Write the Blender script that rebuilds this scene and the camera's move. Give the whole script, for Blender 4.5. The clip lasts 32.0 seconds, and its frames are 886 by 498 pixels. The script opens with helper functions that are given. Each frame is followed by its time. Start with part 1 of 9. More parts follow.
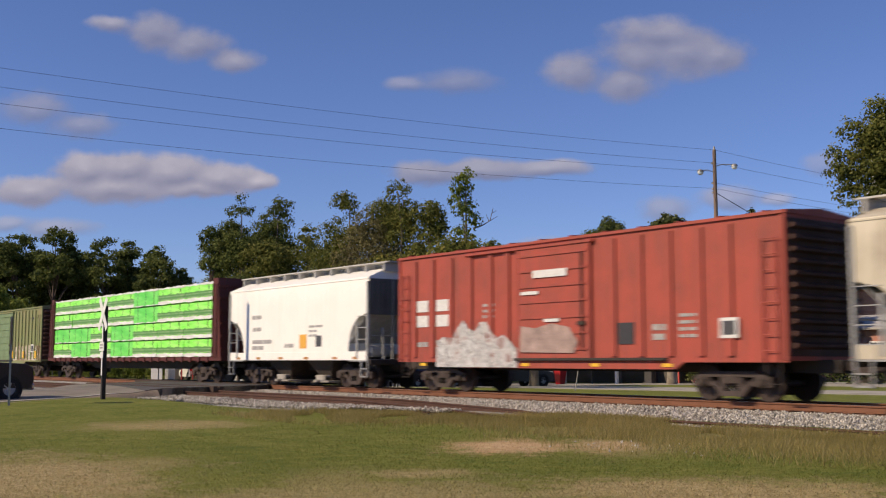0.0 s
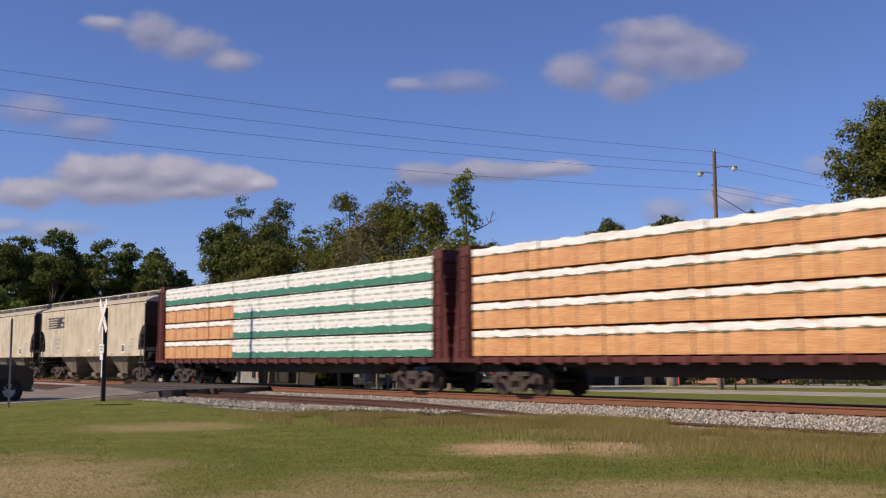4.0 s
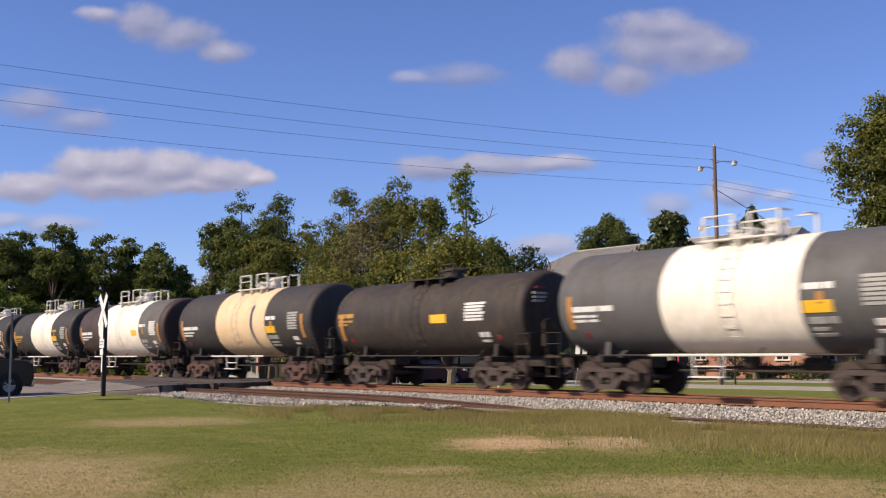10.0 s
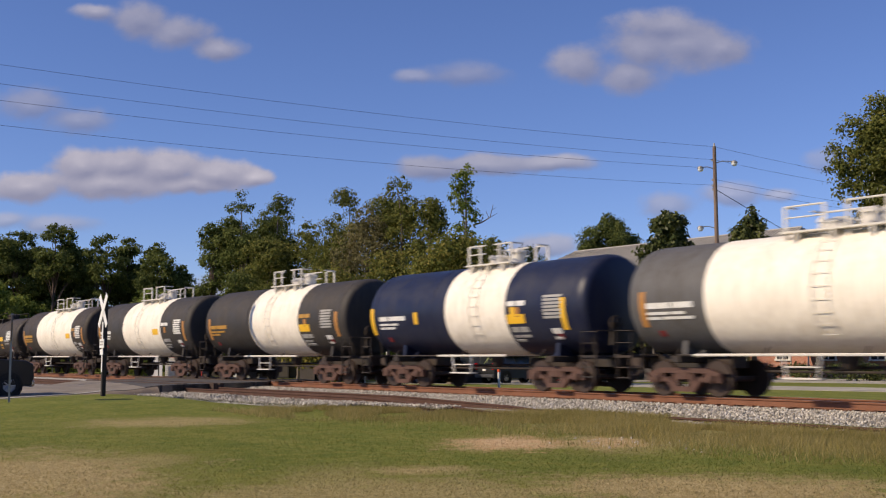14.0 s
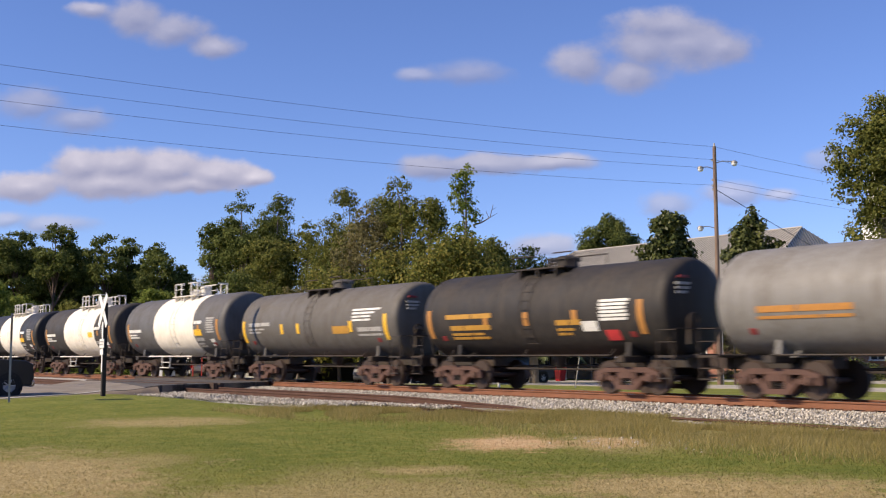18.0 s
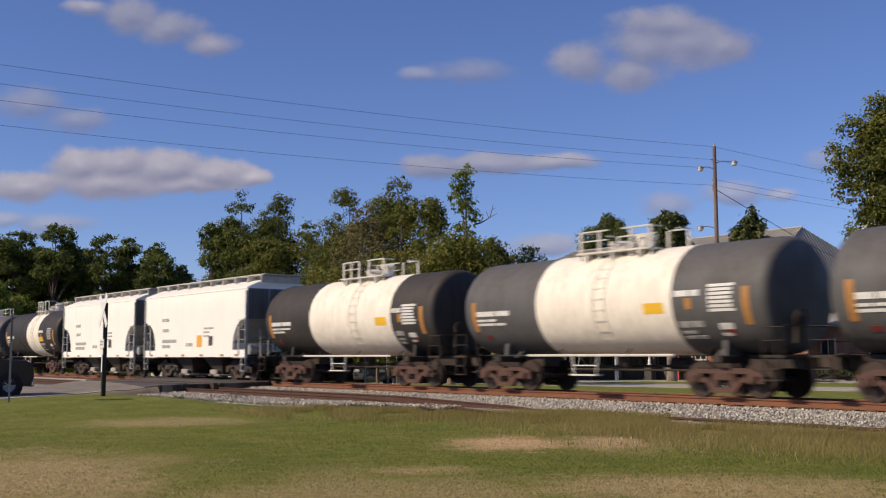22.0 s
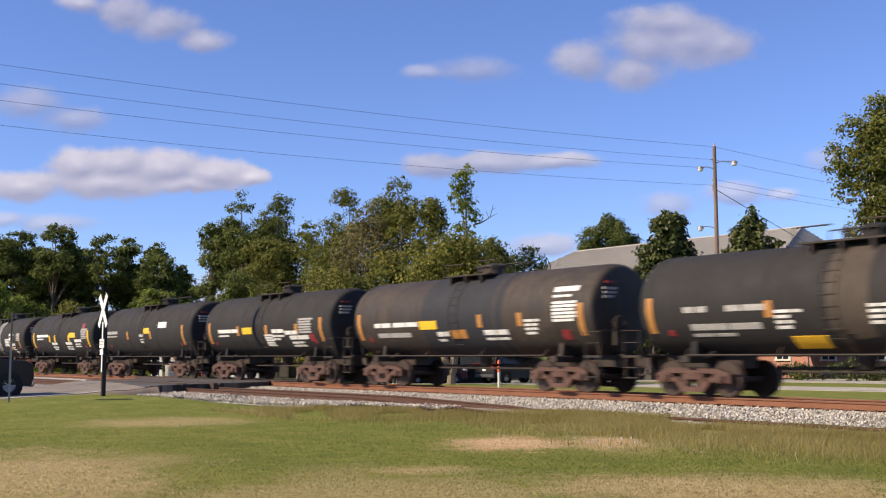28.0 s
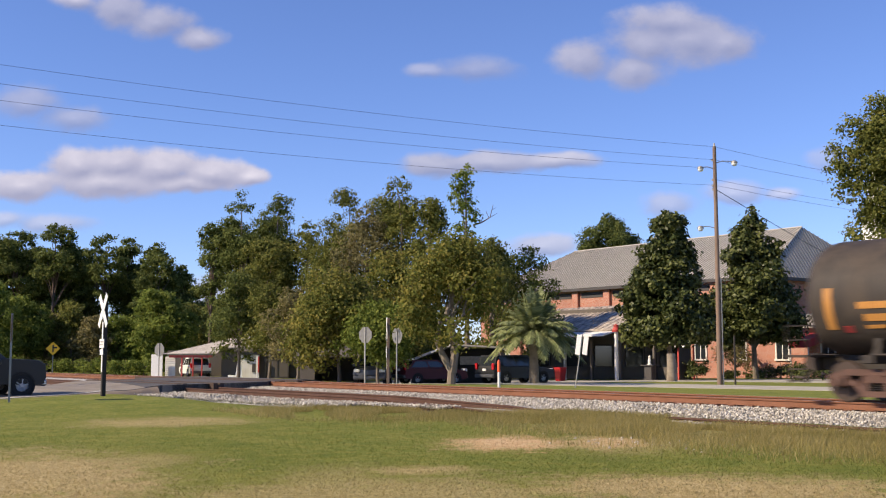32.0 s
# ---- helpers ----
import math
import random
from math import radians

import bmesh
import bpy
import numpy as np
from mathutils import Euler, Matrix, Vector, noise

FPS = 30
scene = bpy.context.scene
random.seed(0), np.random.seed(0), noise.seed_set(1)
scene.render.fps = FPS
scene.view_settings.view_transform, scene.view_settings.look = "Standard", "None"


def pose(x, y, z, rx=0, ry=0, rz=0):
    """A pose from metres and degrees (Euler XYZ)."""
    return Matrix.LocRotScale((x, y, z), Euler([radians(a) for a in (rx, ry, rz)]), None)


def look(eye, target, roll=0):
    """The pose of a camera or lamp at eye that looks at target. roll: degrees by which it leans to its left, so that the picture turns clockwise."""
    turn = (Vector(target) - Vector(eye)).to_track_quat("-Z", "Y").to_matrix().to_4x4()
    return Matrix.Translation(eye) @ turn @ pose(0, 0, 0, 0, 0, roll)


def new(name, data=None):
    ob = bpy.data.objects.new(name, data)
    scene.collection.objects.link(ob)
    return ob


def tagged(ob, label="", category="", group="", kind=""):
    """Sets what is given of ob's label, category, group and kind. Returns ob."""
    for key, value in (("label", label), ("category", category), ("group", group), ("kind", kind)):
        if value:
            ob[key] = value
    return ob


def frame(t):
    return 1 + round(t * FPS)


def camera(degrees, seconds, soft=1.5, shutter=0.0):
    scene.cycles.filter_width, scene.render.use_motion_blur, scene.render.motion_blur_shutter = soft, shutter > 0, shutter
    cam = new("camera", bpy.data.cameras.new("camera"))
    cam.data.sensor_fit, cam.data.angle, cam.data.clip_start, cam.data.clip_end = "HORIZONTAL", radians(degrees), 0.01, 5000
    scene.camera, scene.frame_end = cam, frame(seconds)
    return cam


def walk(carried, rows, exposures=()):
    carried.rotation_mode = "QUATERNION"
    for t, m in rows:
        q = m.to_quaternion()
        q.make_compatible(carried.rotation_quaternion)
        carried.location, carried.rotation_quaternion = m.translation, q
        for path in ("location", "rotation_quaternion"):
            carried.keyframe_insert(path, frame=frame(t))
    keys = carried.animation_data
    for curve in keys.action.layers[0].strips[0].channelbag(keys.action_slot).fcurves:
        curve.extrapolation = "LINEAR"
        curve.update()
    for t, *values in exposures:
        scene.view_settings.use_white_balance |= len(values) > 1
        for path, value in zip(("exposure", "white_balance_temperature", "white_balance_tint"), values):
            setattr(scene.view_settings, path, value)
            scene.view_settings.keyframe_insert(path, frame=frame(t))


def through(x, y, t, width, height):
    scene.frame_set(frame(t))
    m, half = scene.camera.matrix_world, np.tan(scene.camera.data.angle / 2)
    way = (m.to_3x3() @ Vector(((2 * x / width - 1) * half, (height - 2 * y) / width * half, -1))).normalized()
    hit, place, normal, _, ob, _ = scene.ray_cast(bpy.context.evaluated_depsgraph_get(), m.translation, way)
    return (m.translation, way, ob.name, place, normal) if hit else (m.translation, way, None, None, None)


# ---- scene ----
# Camera on a tripod beside the line: x runs along the track, y across it, z = 0 is the top of the rail.
EYE = Vector((0.0, -23.2765, 0.9935))
YAW, PITCH, FOCAL = 0.920058, 0.098648, 1945.43
cam = camera(2 * math.degrees(math.atan(784 / FOCAL)), 32.0, soft=1.15, shutter=0.32)


def aim(lift):
    """The camera's pose with its nose raised by lift thousandths of a radian."""
    a = PITCH + lift / 1000
    way = Vector((-math.sin(YAW) * math.cos(a), math.cos(YAW) * math.cos(a), math.sin(a)))
    return look(EYE, EYE + way * 50)


LIFTS = [(0, 2.9), (0.6, 3.1), (1.2, 3.2), (1.7, 3.7), (2.1, 4.2), (2.6, 4.5), (3.2, 4.6), (4.6, 4.6), (6.1, 4.6), (6.2, 4.0), (6.3, 2.3), (6.4, 1.2), (6.6, 0.1), (7.2, 0), (20, 0), (32, 0)]
EXPOSE = [(0, -0.19), (1.0, -0.43), (2.0, -0.42), (3.0, -0.12), (4.5, -0.24), (5.5, -0.36), (6.0, -0.27), (7.0, -0.02), (8.0, 0.35), (9.0, 0.38), (10, 0.18), (11, 0.18), (12, -0.03),
          (13, -0.03), (14, -0.09), (17, 0.40), (18, 0.33), (19, 0.33), (20, 0.05), (21, -0.05), (22, -0.20), (23, -0.47), (24, -0.55), (25, 0.06), (26.5, 0.28),
          (28, 0.45), (29, 0.44), (30, 0.45), (31, 0.46), (32, 0.46)]
# white balance on the way: seconds, kelvin, tint
WARMTH = [(0, 1, 3, 6, 7, 9, 10.5, 32), (6350, 6430, 6300, 6020, 5980, 6120, 6300, 6300), (26, 28, 26, 32, 31, 29, 26, 24)]
walk(cam, [(t, aim(v)) for t, v in LIFTS], exposures=[(t, e, float(np.interp(t, *WARMTH[:2])), float(np.interp(t, WARMTH[0], WARMTH[2]))) for t, e in EXPOSE])

# Daylight: a clear late-afternoon sky and the sun low behind the camera's left shoulder.
SUN_WAY = Vector((-0.32, -0.95, 0.72)).normalized()
world = bpy.data.worlds.new("sky")
scene.world = world
world.use_nodes = True
wn = world.node_tree
sky = wn.nodes.new("ShaderNodeTexSky")
sky.sky_type, sky.sun_disc = "NISHITA", False
sky.sun_elevation = math.asin(SUN_WAY.z)
sky.sun_rotation = math.atan2(SUN_WAY.x, SUN_WAY.y)
sky.altitude, sky.air_density, sky.dust_density, sky.ozone_density = 300, 0.9, 0.05, 6.0
wn.nodes["Background"].inputs["Strength"].default_value = 0.108
deep = wn.nodes.new("ShaderNodeMix")
deep.data_type, deep.blend_type = "RGBA", "MULTIPLY"
deep.inputs[0].default_value = 1.0
deep.inputs[7].default_value = (0.99, 1.0, 1.09, 1)
wn.links.new(sky.outputs[0], deep.inputs[6])
wn.links.new(deep.outputs[2], wn.nodes["Background"].inputs["Color"])
sun = new("sun", bpy.data.lights.new("sun", "SUN"))
sun.data.energy, sun.data.angle, sun.data.color = 5.0, radians(0.53), (1.0, 0.875, 0.57)
sun.matrix_world = look(SUN_WAY * 100, (0, 0, 0))


# ---- meshes ----
class Shape:
    """Vertices and faces of one mesh."""

    def __init__(self):
        self.v, self.f = [], []

    def add(self, verts, faces):
        n = len(self.v)
        self.v += [tuple(p) for p in verts]
        self.f += [tuple(i + n for i in q) for q in faces]
        return self

    def box(self, x0, x1, y0, y1, z0, z1, c=0.0):
        if c <= 0:
            p = [(x, y, z) for x in (x0, x1) for y in (y0, y1) for z in (z0, z1)]
            return self.add(p, [(0, 1, 3, 2), (4, 6, 7, 5), (0, 4, 5, 1), (2, 3, 7, 6), (0, 2, 6, 4), (1, 5, 7, 3)])
        c = min(c, 0.45 * min(x1 - x0, y1 - y0, z1 - z0))
        rings = []
        for z, k in ((z0, c), (z0 + c, 0), (z1 - c, 0), (z1, c)):
            a, b, d, e = x0 + k, x1 - k, y0 + k, y1 - k
            m = c * 0.6 if k else c
            rings.append([(a + m, d, z), (b - m, d, z), (b, d + m, z), (b, e - m, z), (b - m, e, z), (a + m, e, z), (a, e - m, z), (a, d + m, z)])
        return self.loft(rings)

    def loft(self, rings, caps=True):
        n, k = len(rings[0]), len(self.v)
        for r in rings:
            self.v += [tuple(p) for p in r]
        for i in range(len(rings) - 1):
            for j in range(n):
                a, b = k + i * n + j, k + i * n + (j + 1) % n
                self.f.append((a, b, b + n, a + n))
        if caps:
            self.f.append(tuple(k + j for j in reversed(range(n))))
            self.f.append(tuple(k + (len(rings) - 1) * n + j for j in range(n)))
        return self

    def tube(self, pts, r, n=6, r2=None):
        pts = [Vector(p) for p in pts]
        rings = []
        for i, p in enumerate(pts):
            d = (pts[min(i + 1, len(pts) - 1)] - pts[max(i - 1, 0)]).normalized()
            u = d.orthogonal().normalized() if i == 0 else (u - d * u.dot(d)).normalized()
            w = d.cross(u)
            q = r if r2 is None else r + (r2 - r) * i / (len(pts) - 1)
            rings.append([p + (u * math.cos(a) + w * math.sin(a)) * q for a in (2 * math.pi * j / n for j in range(n))])
        return self.loft(rings)

    def lathe(self, prof, axis="x", at=(0, 0, 0), n=24, caps=True):
        """prof: (along, radius) pairs turned about an axis."""
        rings = []
        for s, r in prof:
            ring = []
            for j in range(n):
                a = 2 * math.pi * j / n
                u, w = r * math.cos(a), r * math.sin(a)
                p = {"x": (s, u, w), "y": (w, s, u), "z": (u, w, s)}[axis]
                ring.append((p[0] + at[0], p[1] + at[1], p[2] + at[2]))
            rings.append(ring)
        return self.loft(rings, caps)

    def slab(self, poly, y0, y1):
        """A polygon in x and z, thick from y0 to y1."""
        return self.loft([[(x, y0, z) for x, z in poly], [(x, y1, z) for x, z in poly]])

    def slab_x(self, poly, x0, x1):
        """A polygon in y and z, long from x0 to x1."""
        return self.loft([[(x0, y, z) for y, z in poly], [(x1, y, z) for y, z in poly]])

    def mesh(self, name, mat, smooth=True):
        me = bpy.data.meshes.new(name)
        me.from_pydata(self.v, [], self.f)
        bm = bmesh.new()
        bm.from_mesh(me)
        bmesh.ops.recalc_face_normals(bm, faces=bm.faces)
        bm.to_mesh(me)
        bm.free()
        if smooth:
            me.shade_smooth()
            me.set_sharp_from_angle(angle=radians(38))
        for m in (mat if isinstance(mat, (list, tuple)) else [mat]):
            me.materials.append(m)
        return me


SHARED = {}


def part(name, shape, mat, parent=None, label="", at=(0, 0, 0), key=None, smooth=True, turn=0.0):
    """Links a shape as one mesh object, under a thing or part where one is given. key: alike meshes are shared under it."""
    if key is None:
        me = shape.mesh(name, mat, smooth)
    else:
        if key not in SHARED:
            SHARED[key] = (shape() if callable(shape) else shape).mesh(name, mat, smooth)
        me = SHARED[key]
    ob = new(name, me)
    ob.location = at
    if turn:
        ob.rotation_euler = (0, 0, turn)
    if parent is not None:
        ob.parent = parent
    return tagged(ob, label)


def thing(name, at, label, category, group="", kind="", turn=0.0):
    """An Empty at a thing's base, to carry its parts."""
    ob = new(name)
    ob.empty_display_size = 0.3
    ob.location = at
    ob.rotation_euler = (0, 0, turn)
    return tagged(ob, label, category, group, kind)


# ---- materials ----
def material(name, build):
    m = bpy.data.materials.new(name)
    m.use_nodes = True
    nt = m.node_tree
    build(nt, nt.nodes["Principled BSDF"])
    return m


def coords(nt, scale=(1, 1, 1), kind="Object"):
    tc, mp = nt.nodes.new("ShaderNodeTexCoord"), nt.nodes.new("ShaderNodeMapping")
    nt.links.new(tc.outputs[kind], mp.inputs["Vector"])
    mp.inputs["Scale"].default_value = scale
    return mp.outputs[0]


def noise_tex(nt, vec, scale, detail=4.0, rough=0.55):
    n = nt.nodes.new("ShaderNodeTexNoise")
    n.inputs["Scale"].default_value, n.inputs["Detail"].default_value, n.inputs["Roughness"].default_value = scale, detail, rough
    nt.links.new(vec, n.inputs["Vector"])
    return n.outputs["Fac"]


def ramp(nt, fac, stops):
    r = nt.nodes.new("ShaderNodeValToRGB")
    el = r.color_ramp.elements
    while len(el) < len(stops):
        el.new(0.5)
    for e, (p, c) in zip(el, stops):
        e.position, e.color = p, (*c, 1) if len(c) == 3 else c
    nt.links.new(fac, r.inputs["Fac"])
    return r.outputs["Color"]


def mix(nt, fac, a, b, mode="MIX"):
    m = nt.nodes.new("ShaderNodeMix")
    m.data_type, m.blend_type = "RGBA", mode
    for k, val in ((0, fac), (6, a), (7, b)):
        if isinstance(val, (int, float)):
            m.inputs[k].default_value = val
        elif isinstance(val, tuple):
            m.inputs[k].default_value = (*val, 1)
        else:
            nt.links.new(val, m.inputs[k])
    return m.outputs[2]


def bump(nt, p, height, strength=0.3, dist=0.02):
    b = nt.nodes.new("ShaderNodeBump")
    b.inputs["Strength"].default_value, b.inputs["Distance"].default_value = strength, dist
    nt.links.new(height, b.inputs["Height"])
    nt.links.new(b.outputs[0], p.inputs["Normal"])


GREY = lambda v: (v, v, v)


def paint(name, col, rough=0.5, dirt=0.35, dirt_col=(0.06, 0.045, 0.035), metal=0.0, streak=True):
    """Weathered paint: blotches, downward grime streaks and fine grain."""
    def build(nt, p):
        big = noise_tex(nt, coords(nt, (0.7, 0.7, 0.7)), 1.6, 5, 0.6)
        run = noise_tex(nt, coords(nt, (5.5, 5.5, 0.35) if streak else (3, 3, 3)), 1.3, 4, 0.65)
        fine = noise_tex(nt, coords(nt), 45, 2, 0.5)
        mask = ramp(nt, mix(nt, 0.55, big, run), [(0.42, GREY(0)), (0.50, GREY(dirt * 0.35)), (0.62, GREY(dirt))])
        c = mix(nt, mask, col, dirt_col)
        c = mix(nt, 0.22, c, ramp(nt, fine, [(0.3, GREY(0.35)), (0.7, GREY(0.65))]), "OVERLAY")
        nt.links.new(c, p.inputs["Base Color"])
        nt.links.new(ramp(nt, big, [(0.3, GREY(max(0, rough - 0.12))), (0.7, GREY(min(1, rough + 0.15)))]), p.inputs["Roughness"])
        p.inputs["Metallic"].default_value = metal
        p.inputs["Specular IOR Level"].default_value = 0.3
        bump(nt, p, mix(nt, 0.3, big, fine), 0.12, 0.01)
    return material(name, build)


def plain(name, col, rough=0.6, metal=0.0, var=0.25, scale=6.0):
    def build(nt, p):
        a = noise_tex(nt, coords(nt), scale, 4, 0.6)
        b = noise_tex(nt, coords(nt), scale * 9, 2, 0.5)
        lo, hi = tuple(max(0, k * (1 - var)) for k in col), tuple(min(1, k * (1 + var)) for k in col)
        nt.links.new(ramp(nt, mix(nt, 0.4, a, b), [(0.3, lo), (0.7, hi)]), p.inputs["Base Color"])
        p.inputs["Roughness"].default_value, p.inputs["Metallic"].default_value = rough, metal
        bump(nt, p, b, 0.15, 0.006)
    return material(name, build)


M = {
    "white_band": paint("white_tank_paint", (0.86, 0.795, 0.68), 0.55, 0.34, (0.42, 0.34, 0.25)),
    "cream_band": paint("cream_tank_paint", (0.74, 0.55, 0.33), 0.5, 0.3, (0.45, 0.26, 0.12)),
    "yellow_band": paint("ochre_tank_paint", (0.70, 0.36, 0.06), 0.5, 0.3, (0.30, 0.14, 0.04)),
    "white_rail": paint("white_rail_paint", (0.66, 0.63, 0.56), 0.5, 0.2),
    "black": paint("black_tank_paint", (0.024, 0.022, 0.021), 0.62, 0.8, (0.052, 0.043, 0.036)),
    "black_flat": paint("flat_black_tank_paint", (0.021, 0.020, 0.020), 0.8, 0.5, (0.036, 0.032, 0.029)),
    "blue_black": paint("bluish_black_tank_paint", (0.021, 0.023, 0.029), 0.75, 0.5, (0.036, 0.034, 0.033)),
    "black_gloss": paint("glossy_black_tank_paint", (0.024, 0.023, 0.023), 0.5, 0.4, (0.06, 0.055, 0.05)),
    "charcoal": paint("charcoal_tank_paint", (0.036, 0.033, 0.031), 0.64, 0.8, (0.066, 0.055, 0.046)),
    "slate": paint("slate_grey_tank_paint", (0.105, 0.103, 0.104), 0.6, 0.65, (0.07, 0.062, 0.054)),
    "mid_grey": paint("mid_grey_tank_paint", (0.115, 0.108, 0.098), 0.62, 0.75, (0.085, 0.072, 0.06)),
    "light_grey": paint("light_grey_tank_paint", (0.20, 0.195, 0.185), 0.55, 0.75, (0.13, 0.115, 0.10)),
    "brown_grey": paint("brownish_black_tank_paint", (0.032, 0.026, 0.022), 0.66, 0.8, (0.072, 0.055, 0.042)),
    "brown": paint("dark_brown_tank_paint", (0.062, 0.037, 0.029), 0.6, 0.6, (0.04, 0.032, 0.030)),
    "navy": paint("navy_tank_paint", (0.013, 0.017, 0.042), 0.4, 0.2, (0.06, 0.06, 0.06)),
    "hopper_white": paint("white_hopper_paint", (0.88, 0.855, 0.78), 0.5, 0.14, (0.5, 0.45, 0.38)),
    "hopper_tan": paint("weathered_tan_hopper_paint", (0.56, 0.50, 0.375), 0.6, 0.62, (0.27, 0.21, 0.155)),
    "bay_grey": paint("greyed_white_hopper_paint", (0.42, 0.39, 0.34), 0.7, 0.6, (0.12, 0.10, 0.08)),
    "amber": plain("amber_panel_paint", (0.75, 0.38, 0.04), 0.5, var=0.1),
    # grimy tan, darkened further for the shade under the body
    "bay_tan": paint("grimy_shaded_tan_hopper_paint", (0.20, 0.165, 0.125), 0.7, 0.8, (0.075, 0.056, 0.045)),
    "hopper_grey": paint("grey_hopper_paint", (0.36, 0.36, 0.35), 0.55, 0.35),
    "box_red": paint("oxide_red_boxcar_paint", (0.40, 0.078, 0.050), 0.6, 0.55, (0.16, 0.065, 0.05)),
    # grime plus the shade of the unlit end, put into one dark colour
    "box_end": paint("grimy_shade_dark_boxcar_end", (0.085, 0.040, 0.030), 0.75, 0.7, (0.03, 0.024, 0.02)),
    "box_olive": paint("faded_green_boxcar_paint", (0.205, 0.245, 0.100), 0.7, 0.9, (0.26, 0.215, 0.12)),
    "door_green": paint("patched_green_door_paint", (0.180, 0.265, 0.130), 0.6, 0.6, (0.13, 0.13, 0.07)),
    "beam_red": paint("dark_red_flatcar_paint", (0.12, 0.028, 0.022), 0.6, 0.5, (0.05, 0.03, 0.025)),
    "steel_dark": paint("grimy_black_steel", (0.030, 0.026, 0.023), 0.7, 0.6, (0.075, 0.05, 0.035), streak=False),
    "truck_brown": paint("rust_brown_cast_steel", (0.108, 0.058, 0.044), 0.8, 0.55, (0.045, 0.03, 0.025), streak=False),
    "truck_dark": paint("dirty_dark_cast_steel", (0.075, 0.056, 0.048), 0.8, 0.55, (0.03, 0.024, 0.02), streak=False),
    "wheel": paint("dull_wheel_steel", (0.060, 0.042, 0.034), 0.6, 0.4, metal=0.3, streak=False),
    "wheel_orange": paint("fresh_orange_rust", (0.26, 0.085, 0.032), 0.8, 0.4, streak=False),
    "stencil": plain("white_stencil_paint", (0.66, 0.65, 0.61), 0.6, var=0.35, scale=14),
    "stencil_grey": plain("worn_grey_stencil_paint", (0.34, 0.33, 0.31), 0.7, var=0.4, scale=14),
    "stencil_dark": plain("dark_stencil_paint", (0.055, 0.055, 0.06), 0.6, var=0.3, scale=14),
    "gold": plain("gold_stencil_paint", (0.42, 0.22, 0.03), 0.6, var=0.3, scale=12),
    "yellow": plain("yellow_reflective_tape", (0.78, 0.45, 0.02), 0.45, var=0.12, scale=10),
    "orange": plain("faded_orange_tape", (0.42, 0.19, 0.04), 0.55, var=0.25, scale=10),
    "red": plain("red_placard_paint", (0.55, 0.04, 0.04), 0.5),
    "red_dull": plain("dull_red_plate_paint", (0.22, 0.02, 0.02), 0.6),
    "logo_black": plain("black_logo_paint", (0.03, 0.03, 0.033), 0.6, var=0.3),
    "spill_brown": paint("dried_brown_spill", (0.070, 0.054, 0.040), 0.75, 0.6, (0.035, 0.029, 0.025)),
    "spill": paint("dried_white_spill", (0.30, 0.30, 0.29), 0.7, 0.9, (0.06, 0.06, 0.06)),
    "grating": plain("steel_grating", (0.11, 0.11, 0.105), 0.65, 0.4),
}


# ---- the train: running gear ----
WHEEL_R = 0.457
WHEELSETS, CARS = [], []


def frame_shape():
    s = Shape()
    s.slab([(-1.17, 0.60), (-0.75, 0.74), (0.75, 0.74), (1.17, 0.60), (1.17, 0.50), (0.72, 0.60), (-0.72, 0.60), (-1.17, 0.50)], -0.09, 0.09)
    s.slab([(-0.62, 0.46), (-0.34, 0.13), (0.34, 0.13), (0.62, 0.46), (0.50, 0.52), (0.28, 0.26), (-0.28, 0.26), (-0.50, 0.52)], -0.08, 0.08)
    for k in (-1, 1):
        s.slab([(k * 0.70, 0.64), (k * 1.19, 0.60), (k * 1.19, 0.36), (k * 1.05, 0.36), (k * 1.05, 0.55), (k * 0.74, 0.55), (k * 0.74, 0.36), (k * 0.60, 0.40)], -0.075, 0.075)
        s.slab([(k * 0.20, 0.62), (k * 0.34, 0.62), (k * 0.34, 0.22), (k * 0.20, 0.22)], -0.07, 0.07)
    return s


def wheelset_shape():
    s = Shape()
    for k in (-1, 1):
        y = 0.75 * k
        s.lathe([(y - 0.070, 0.10), (y - 0.070, 0.40), (y - 0.068, WHEEL_R + (0.025 if k > 0 else -0.005)), (y - 0.03, WHEEL_R), (y + 0.03, WHEEL_R), (y + 0.068, WHEEL_R + (0.025 if k < 0 else -0.005)),
                 (y + 0.070, 0.40), (y + 0.035, 0.37), (y + 0.01, 0.18), (y + 0.08, 0.13), (y + 0.08, 0.0)], "y", n=20)
        for j in range(4):
            a = j * math.pi / 2
            s.box(math.cos(a) * 0.27 - 0.03, math.cos(a) * 0.27 + 0.03, y - 0.04, y + 0.06, math.sin(a) * 0.27 - 0.03, math.sin(a) * 0.27 + 0.03)
    s.lathe([(-1.08, 0.0), (-1.08, 0.075), (1.08, 0.075), (1.08, 0.0)], "y", n=10)
    return s


def bolster_shape():
    s = Shape().box(-0.20, 0.20, -1.10, 1.10, 0.42, 0.66, 0.03)
    s.lathe([(0.66, 0.30), (0.74, 0.30)], "z", n=16)
    return s


def spring_shape():
    prof = [(0.26, 0.0)]
    for k in range(5):
        prof += [(0.262 + k * 0.05, 0.05), (0.287 + k * 0.05, 0.075), (0.311 + k * 0.05, 0.05)]
    return Shape().lathe(prof + [(0.515, 0.0)], "z", n=8)


def cap_shape():
    return Shape().lathe([(-0.10, 0.0), (-0.10, 0.07), (-0.07, 0.115), (0.09, 0.115), (0.09, 0.0)], "y", n=12)


def shoe_shape():
    s = Shape().box(-0.05, 0.05, -0.95, 0.95, 0.36, 0.44)
    for y in (-0.75, 0.75):
        s.box(-0.06, 0.03, y - 0.06, y + 0.06, 0.28, 0.55)
    return s


